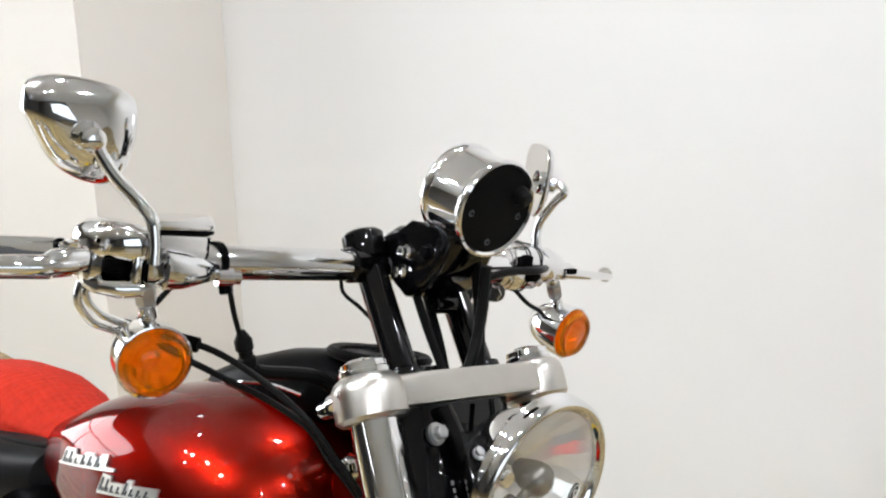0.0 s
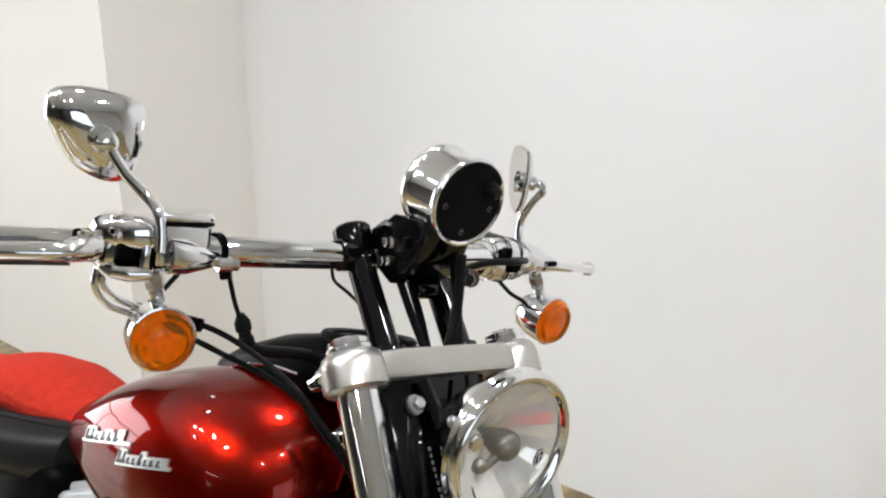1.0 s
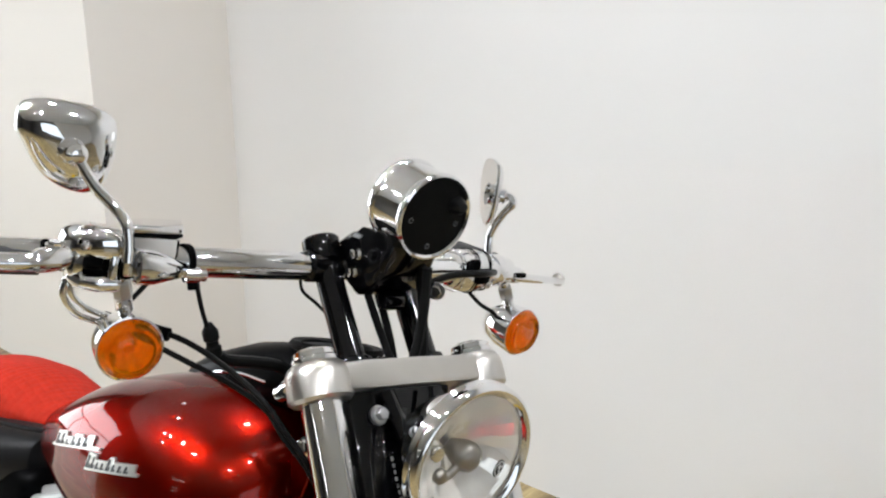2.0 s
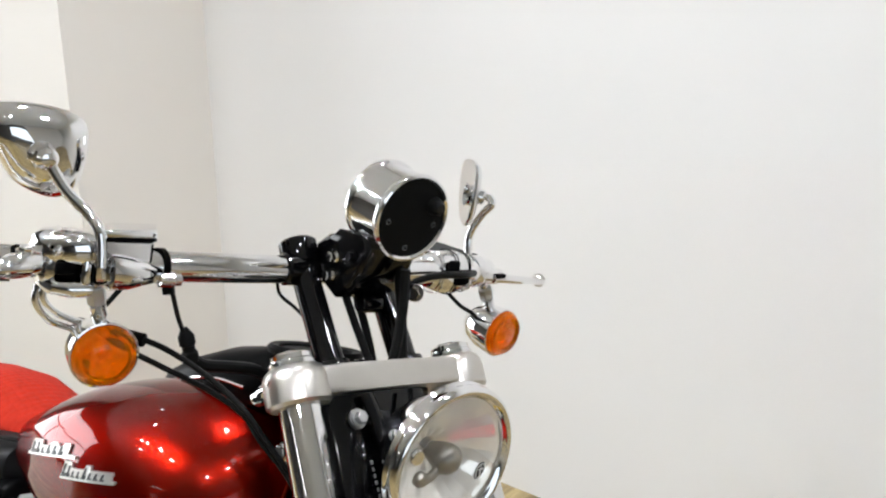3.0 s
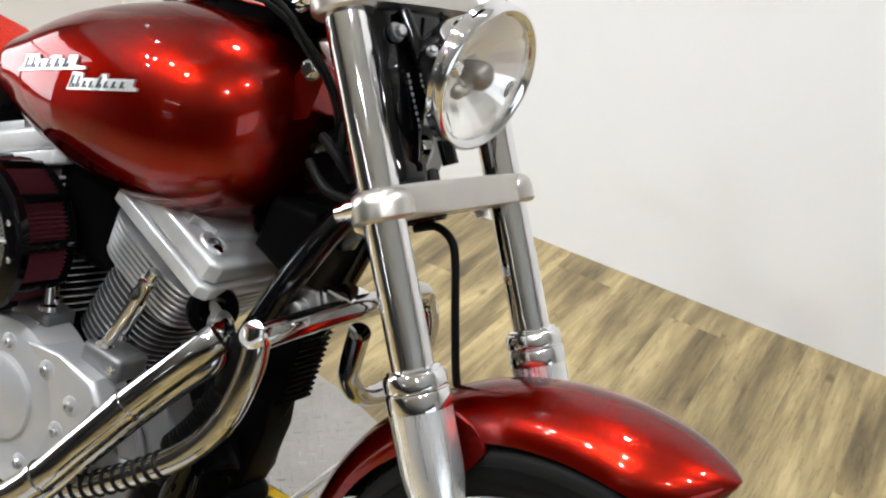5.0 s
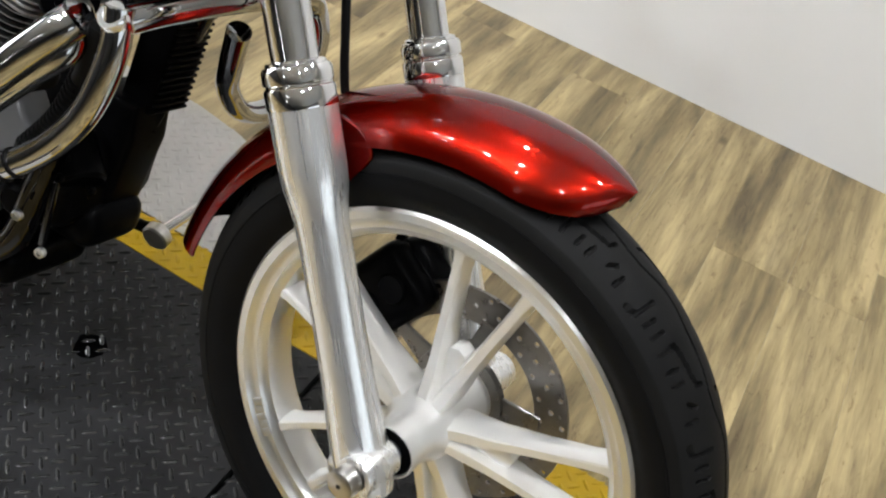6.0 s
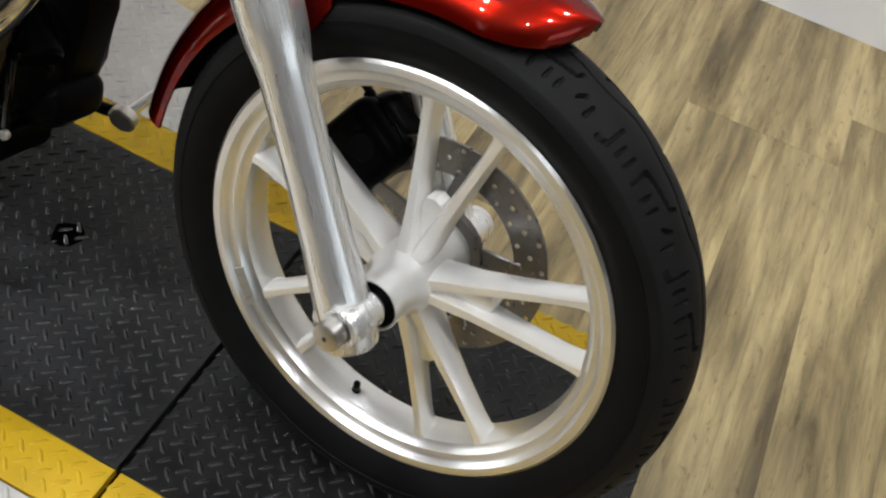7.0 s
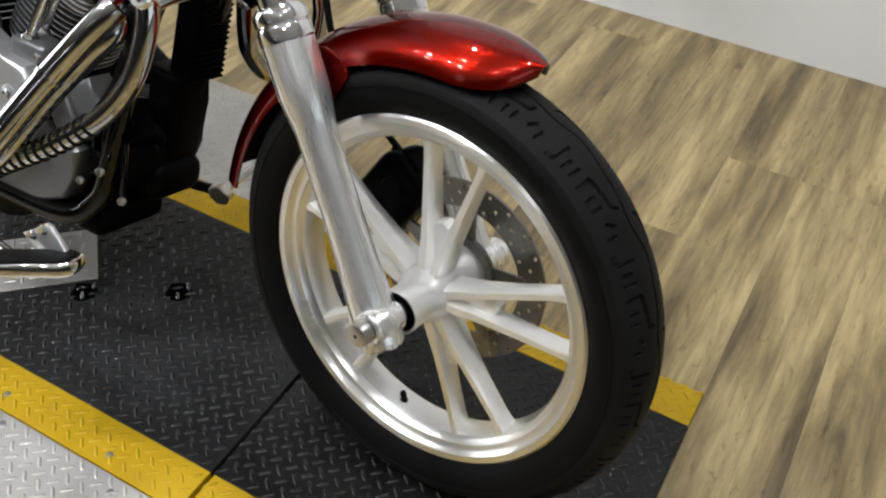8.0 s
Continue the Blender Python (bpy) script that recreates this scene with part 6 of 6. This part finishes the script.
cylinder(22.5, "silver finned front cylinder")
cylinder(-22.5, "silver finned rear cylinder")
case = bmesh.new()
join(case, spun([(0, -0.10), (0.15, -0.10), (0.165, -0.09), (0.165, 0.12), (0.15, 0.13), (0, 0.13)], CRANK, (0, 1, 0), 56))
join(case, block((0.34, 0.19, 0.20), CRANK + Vector((-0.04, 0.0, 0.06)), bevel=0.03, seg=4))
part("crankcase", case, SATIN_BLACK, bike, "black engine crankcase", BODY)
cam_cover = bmesh.new()
join(cam_cover, spun([(0.0, -0.178), (0.055, -0.178), (0.062, -0.174), (0.064, -0.168), (0.10, -0.166), (0.112, -0.160), (0.116, -0.150), (0.118, -0.10)], Vector((-0.85, 0, 0.036)), (0, 1, 0), 64))
join(cam_cover, prism([(-0.88, 0.165), (-0.76, 0.175), (-0.69, 0.170), (-0.668, 0.14), (-0.70, 0.07), (-0.75, -0.02), (-0.80, -0.06), (-0.90, -0.06)], 0.06, Matrix.Translation((0, -0.136, -0.034)) @ Matrix.Rotation(radians(90), 4, "X"), 0.010, 3))
cover = part("cam_cover", cam_cover, ENGINE_SILVER, bike, "silver cam cover", BODY)
for bx, bz in ((-0.775, 0.145), (-0.718, 0.118), (-0.735, 0.07), (-0.855, 0.15), (-0.79, -0.01)):
    part("bolt_boss", spun([(0.016, -0.004), (0.0145, 0.002), (0.012, 0.0035), (0.0, 0.0035)], (bx, -0.165, bz - 0.034), (0, -1, 0), 24), ENGINE_SILVER, cover)
    part("cover_bolt", cap_screw((bx, -0.168, bz - 0.034), (0, -1, 0), 0.0075, 0.006), STEEL, cover)
# far side and the middle of the vee: black blocks added as dark fill
part("primary_cover", prism([(-1.28, 0.10), (-1.15, 0.14), (-0.80, 0.12), (-0.72, 0.08), (-0.69, 0.02), (-0.70, -0.07), (-0.76, -0.13), (-1.15, -0.12), (-1.28, -0.06)], 0.09, Matrix.Translation((0, 0.165, 0)) @ Matrix.Rotation(radians(90), 4, "X"), 0.02, 3), SATIN_BLACK, bike, "black primary cover", BODY)
carb = part("carburettor", block((0.15, 0.17, 0.20), (-0.86, 0.0, 0.33), bevel=0.03, seg=3), SATIN_BLACK, bike, "black carburettor body", BODY)
part("intake_pipe", rod((-0.78, 0.0, 0.33), (-0.70, 0.0, 0.31), 0.03), SATIN_BLACK, carb)
part("battery_box", block((0.22, 0.24, 0.42), (-1.17, 0.0, 0.18), bevel=0.025, seg=3), SATIN_BLACK, bike, "black battery box", BODY)
part("tank_gap_block", block((0.24, 0.10, 0.09), (-0.69, 0.06, 0.435), bevel=0.02, seg=3), SATIN_BLACK, bike, "black filler block under the tank", BODY)
# tappet blocks and pushrod tubes
for (a, b) in (((-0.722, -0.125, 0.165), (-0.672, -0.118, 0.298)), ((-0.735, -0.085, 0.165), (-0.685, -0.08, 0.305)), ((-0.842, -0.125, 0.165), (-0.885, -0.115, 0.305)), ((-0.862, -0.10, 0.165), (-0.905, -0.095, 0.305))):
    pr = part("pushrod_tube", rod(a, b, 0.0085), CHROME, bike, "chrome pushrod tube", BODY)
    a, b = Vector(a), Vector(b)
    part("pushrod_collar", spun([(0.008, 0), (0.012, 0.001), (0.0125, 0.012), (0.0105, 0.016), (0.0105, 0.03), (0.0125, 0.032), (0.0125, 0.038), (0.008, 0.04)], a.lerp(b, 0.62), b - a, 20), CHROME, pr)
    part("pushrod_foot", spun([(0, -0.01), (0.014, -0.01), (0.014, 0.006), (0.009, 0.01)], a, b - a, 20), CHROME, pr)
for tx in (-0.705, -0.855):
    part("tappet_block", block((0.075, 0.055, 0.036), (tx - 0.005, -0.115, 0.150), bevel=0.008, seg=3), CASE_GREY, bike, "", BODY)
    part("tappet_bolt", cap_screw((tx + 0.022, -0.143, 0.152), (0, -1, 0), 0.006, 0.006), CHROME, bike, "", BODY)

# ---- air cleaner: pleated red element behind a perforated disc
AC = Vector((-0.94, -0.19, 0.25))
ac = part("air_cleaner", spun([(0, 0.09), (0.10, 0.09), (0.105, 0.085), (0.105, 0.075), (0, 0.075)], AC, (0, 1, 0), 56), SATIN_BLACK, bike, "round air cleaner with a red filter and black frame", BODY)
bm = bmesh.new()
fv = []
for k in range(192):
    a = 2 * math.pi * k / 192
    fv.append((0.094 + (0.0095 if k % 2 else 0.0), a))
rg = [[bm.verts.new(AC + Vector((r * math.cos(a), h, r * math.sin(a)))) for r, a in fv] for h in (0.076, 0.02, -0.005)]
for a_, b_ in zip(rg, rg[1:]):
    for k in range(192):
        bm.faces.new((a_[k], a_[(k + 1) % 192], b_[(k + 1) % 192], b_[k]))
part("filter", bm, FILTER, ac, "pleated red filter element", sharp=20)
bm = spun([(0.082, -0.012), (0.105, -0.012), (0.112, -0.008), (0.112, 0.004), (0.105, 0.008), (0.082, 0.008)], AC, (0, 1, 0), 56, closed=True)
for k in range(10):
    a = 2 * math.pi * (k + 0.3) / 10
    join(bm, rod(AC + Vector((0.106 * math.cos(a), -0.008, 0.106 * math.sin(a))), AC + Vector((0.104 * math.cos(a), 0.085, 0.104 * math.sin(a))), 0.0065, seg=10))
part("filter_frame", bm, BLACK, ac, "gloss black frame")
PERF = mat("perforated_steel", (0.3, 0.29, 0.28), 0.35, 1.0, noise=0.4, noise_scale=300, bump=0.9, bump_scale=420)
mesh_disc = part("perforated_disc", spun([(0, -0.006), (0.086, -0.006), (0.087, -0.002), (0, -0.002)], AC, (0, 1, 0), 48), PERF, ac, "perforated metal disc")
# the holes are dark hexagons laid on the disc
hv, hf = [], []
for i in range(-13, 14):
    for j in range(-14, 15):
        hx, hz = (i + 0.5 * (j % 2)) * 0.0066, j * 0.0058
        if math.hypot(hx, hz) < 0.079:
            k0 = len(hv)
            hv += [(AC.x + hx + 0.0021 * math.cos(1.047 * q), AC.y - 0.0063, AC.z + hz + 0.0021 * math.sin(1.047 * q)) for q in range(6)]
            hf.append(tuple(range(k0, k0 + 6)))
from_lists("perforation", hv, hf, HOLE_SHADE, mesh_disc, kind="stuff")
for k in range(5):
    a = 2 * math.pi * (k + 0.2) / 5
    part("disc_bar", rod(AC + Vector((0, -0.008, 0)), AC + Vector((0.085 * math.cos(a), -0.009, 0.085 * math.sin(a))), 0.004, seg=10), STEEL, ac)
for k in range(12):
    a = 2 * math.pi * k / 12
    part("frame_screw", cap_screw(AC + Vector((0.096 * math.cos(a), -0.012, 0.096 * math.sin(a))), (0, -1, 0), 0.004, 0.004), CHROME, ac)

# ---- exhaust
H1 = [(-0.63, -0.055, 0.262), (-0.585, -0.085, 0.268), (-0.538, -0.125, 0.270), (-0.524, -0.148, 0.245), (-0.552, -0.166, 0.203), (-0.592, -0.186, 0.142), (-0.635, -0.208, 0.068), (-0.668, -0.228, 0.010), (-0.73, -0.24, -0.055), (-0.81, -0.242, -0.10), (-1.0, -0.242, -0.12), (-1.3, -0.242, -0.13)]
front_pipe = part("exhaust_pipe", tube(H1, 0.0185, seg=26), SHADED_CHROME, bike, "chrome front exhaust pipe", BODY)
H2 = [(-0.512, -0.160, 0.284), (-0.522, -0.172, 0.266), (-0.548, -0.187, 0.226), (-0.586, -0.206, 0.165), (-0.627, -0.230, 0.092), (-0.660, -0.248, 0.035), (-0.72, -0.262, -0.035), (-0.80, -0.264, -0.08)]
part("heat_shield", tube(H2, 0.0205, seg=26), SHADED_CHROME, front_pipe, "chrome heat shield")
part("exhaust_flange", spun([(0.02, -0.008), (0.034, -0.008), (0.036, 0.0), (0.034, 0.008), (0.02, 0.008)], (-0.600, -0.074, 0.267), (0.8, -0.5, 0.1), 30), SATIN_BLACK, front_pipe)
for k in (3, 5):
    p, q = Vector(H2[k]), Vector(H2[k + 1])
    part("shield_clamp", spun([(0.0203, -0.004), (0.0225, -0.004), (0.0225, 0.004), (0.0203, 0.004)], p, q - p, 28, closed=True), SHADED_CHROME, front_pipe)
# oil filter, oil line and the castings behind the pipes
part("oil_filter", rod((-0.60, -0.03, 0.075), (-0.545, -0.05, 0.03), 0.038, seg=36), SATIN_BLACK, bike, "black oil filter", BODY)
part("oil_line", tube([(-0.50, -0.13, 0.28), (-0.515, -0.12, 0.21), (-0.545, -0.11, 0.14), (-0.585, -0.11, 0.075)], 0.014, seg=16), HOSE, bike, "ribbed black hose", BODY)
pp = smooth_path([(-0.515, -0.12, 0.21), (-0.545, -0.11, 0.14), (-0.585, -0.11, 0.075)], 9)
for i in range(1, len(pp) - 1):
    part("ring", spun([(0.0135, -0.002), (0.0165, -0.001), (0.0165, 0.001), (0.0135, 0.002)], pp[i], pp[i + 1] - pp[i - 1], 18), HOSE, bpy.data.objects["oil_line"])
casting = part("case_casting", prism([(-0.70, 0.06), (-0.667, 0.100), (-0.613, 0.136), (-0.585, 0.10), (-0.60, 0.05), (-0.626, 0.025), (-0.67, 0.01)], 0.05, Matrix.Translation((0, -0.085, 0)) @ Matrix.Rotation(radians(90), 4, "X"), 0.008, 3), CASE_GREY, bike, "silver crankcase casting", BODY)
part("case_rib", tube([(-0.655, -0.112, 0.09), (-0.63, -0.115, 0.06), (-0.618, -0.112, 0.03)], 0.006, seg=10), CASE_GREY, casting)
part("side_casting", prism([(-0.82, -0.02), (-0.70, 0.03), (-0.625, 0.005), (-0.64, -0.05), (-0.657, -0.095), (-0.74, -0.137), (-0.82, -0.13)], 0.05, Matrix.Translation((0, -0.085, 0)) @ Matrix.Rotation(radians(90), 4, "X"), 0.012, 3), CASE_GREY, bike, "silver lower crankcase casting", BODY)
# dark casting low in front, with small bolts
bm = bmesh.new()
block((0.12, 0.16, 0.14), (-0.605, 0.0, 0.02), bevel=0.035, seg=4, bm=bm)
block((0.10, 0.12, 0.07), (-0.575, 0.03, -0.045), bevel=0.028, seg=4, bm=bm)
block((0.34, 0.16, 0.06), (-0.76, -0.01, -0.125), bevel=0.02, seg=3, bm=bm)
join(bm, rod((-0.58, -0.085, 0.055), (-0.58, -0.06, 0.055), 0.034, seg=28, cap=0.008))
join(bm, rod((-0.60, -0.10, -0.01), (-0.60, -0.05, -0.01), 0.022, seg=24, cap=0.006))
oil_pan = part("oil_pan", bm, SATIN_BLACK, bike, "black engine front casting and oil pan", BODY)
for p in ((-0.56, -0.125, 0.0), (-0.60, -0.125, -0.03), (-0.535, -0.10, -0.05)):
    part("case_bolt", cap_screw(p, (0.2, -1, 0), 0.007, 0.007), STEEL, bike, "", BODY)

for k in range(5):
    part("rib", block((0.010, 0.010, 0.10), (-0.552 - 0.022 * k, -0.083, -0.005 + 0.006 * k), bevel=0.003, seg=2), BLACK, oil_pan)
for p in ((-0.545, -0.086, 0.052), (-0.60, -0.088, 0.075), (-0.65, -0.088, 0.05), (-0.575, -0.088, -0.062), (-0.53, -0.04, 0.03)):
    part("case_bolt", cap_screw(p, (0.35, -1, 0.1), 0.0062, 0.006), SATIN_BLACK, oil_pan)

# ---- brake pedal and footpeg on the near side
pedal = part("brake_pedal", tube([(-0.80, -0.23, -0.17), (-0.70, -0.25, -0.145), (-0.62, -0.275, -0.105), (-0.55, -0.30, -0.085)], 0.010, seg=14), CHROME, bike, "chrome brake pedal with a black rubber pad", BODY)
PM = Matrix.Translation((-0.475, -0.325, -0.055)) @ Matrix.Rotation(radians(20), 4, "Z") @ Matrix.Rotation(radians(-16), 4, "Y")
tray = bmesh.new()
outline = [(-0.085, -0.026), (0.05, -0.026), (0.066, -0.018), (0.07, 0.0), (0.066, 0.018), (0.05, 0.026), (-0.085, 0.026)]
join(tray, prism(outline, 0.022, PM, 0.006, 3))
part("pedal_tray", tray, CHROME, pedal, "chrome pedal tray")
part("pad_rubber", prism([(x * 0.93, y * 0.8) for x, y in outline], 0.010, PM @ Matrix.Translation((0, 0, 0.010)), 0.003, 2), HOSE, pedal, "black rubber pad")
bm = prism([(-0.524, -0.033), (-0.505, -0.02), (-0.48, 0.0), (-0.470, 0.0), (-0.45, -0.018), (-0.436, -0.032), (-0.44, -0.046), (-0.47, -0.045), (-0.495, -0.048)], 0.008, Matrix.Translation((0, -0.30, 0)) @ Matrix.Rotation(radians(90), 4, "X"), 0.002, 2)
part("pedal_bracket", bm, CAST, pedal)
for bx, bz in ((-0.502, -0.026), (-0.482, -0.010)):
    part("bracket_bolt", hex_bolt((bx, -0.304, bz), (0, -1, 0), 0.006, 0.006), CHROME, pedal)

# ---- gear lever peg on the far side: a chrome peg with a flat end
peg = part("shift_peg", rod((-0.593, 0.112, -0.150), (-0.594, 0.262, -0.100), 0.0088, seg=20), CHROME, bike, "chrome gear lever peg with a flat round end", FRONT)
part("peg_end", spun([(0, -0.014), (0.020, -0.014), (0.0228, -0.011), (0.0228, 0.004), (0.018, 0.008), (0, 0.010)], (-0.592, 0.110, -0.151), (-0.25, 0.9, 0.3), 28), SATIN, peg)
part("shift_lever", tube([(-0.60, 0.118, -0.152), (-0.64, 0.115, -0.165), (-0.70, 0.11, -0.17), (-0.80, 0.11, -0.14)], 0.0105, seg=12), SATIN_BLACK, peg, "black gear lever")

# ---------------------------------------------------------------- floor planks
rngp = random.Random(11)
PW, PL = 0.178, 1.22
floor = bpy.data.objects["floor"]
meshes = {}


def plank_mesh(w, l):
    key = (round(w, 3), round(l, 3))
    if key not in meshes:
        bm = bmesh.new()
        block((w - 0.0003, l - 0.0003, 0.006), bevel=0.0003, seg=1, bm=bm)
        me = bpy.data.meshes.new("plank")
        bm.to_mesh(me)
        bm.free()
        me.materials.append(PLANK)
        meshes[key] = me
    return meshes[key]


x = -6.2
rest_v, rest_f = [], []
while x < 5.2:
    y = -16.0 - rngp.random() * PL
    while y < WALL_Y:
        y0, y1 = max(y, -16.0), min(y + PL, WALL_Y)
        xm, ym = x + PW / 2, (y0 + y1) / 2
        if y1 - y0 > 0.02:
            if -2.9 < xm < 3.0 and ym > -2.6:
                ob = new("plank", plank_mesh(PW, y1 - y0))
                ob.location = (xm, ym, FLOOR_Z - 0.003)
                ob.parent = floor
            else:
                k = len(rest_v)
                for zz in (FLOOR_Z - 0.006, FLOOR_Z):
                    rest_v += [(x + 0.0004, y0 + 0.0004, zz), (x + PW - 0.0004, y0 + 0.0004, zz), (x + PW - 0.0004, y1 - 0.0004, zz), (x + 0.0004, y1 - 0.0004, zz)]
                rest_f += [(k + 4, k + 5, k + 6, k + 7)] + [(k + q, k + (q + 1) % 4, k + 4 + (q + 1) % 4, k + 4 + q) for q in range(4)]
        y += PL
    x += PW
from_lists("plank_field", rest_v, rest_f, plank_material(True), floor, kind="stuff", smooth=False)
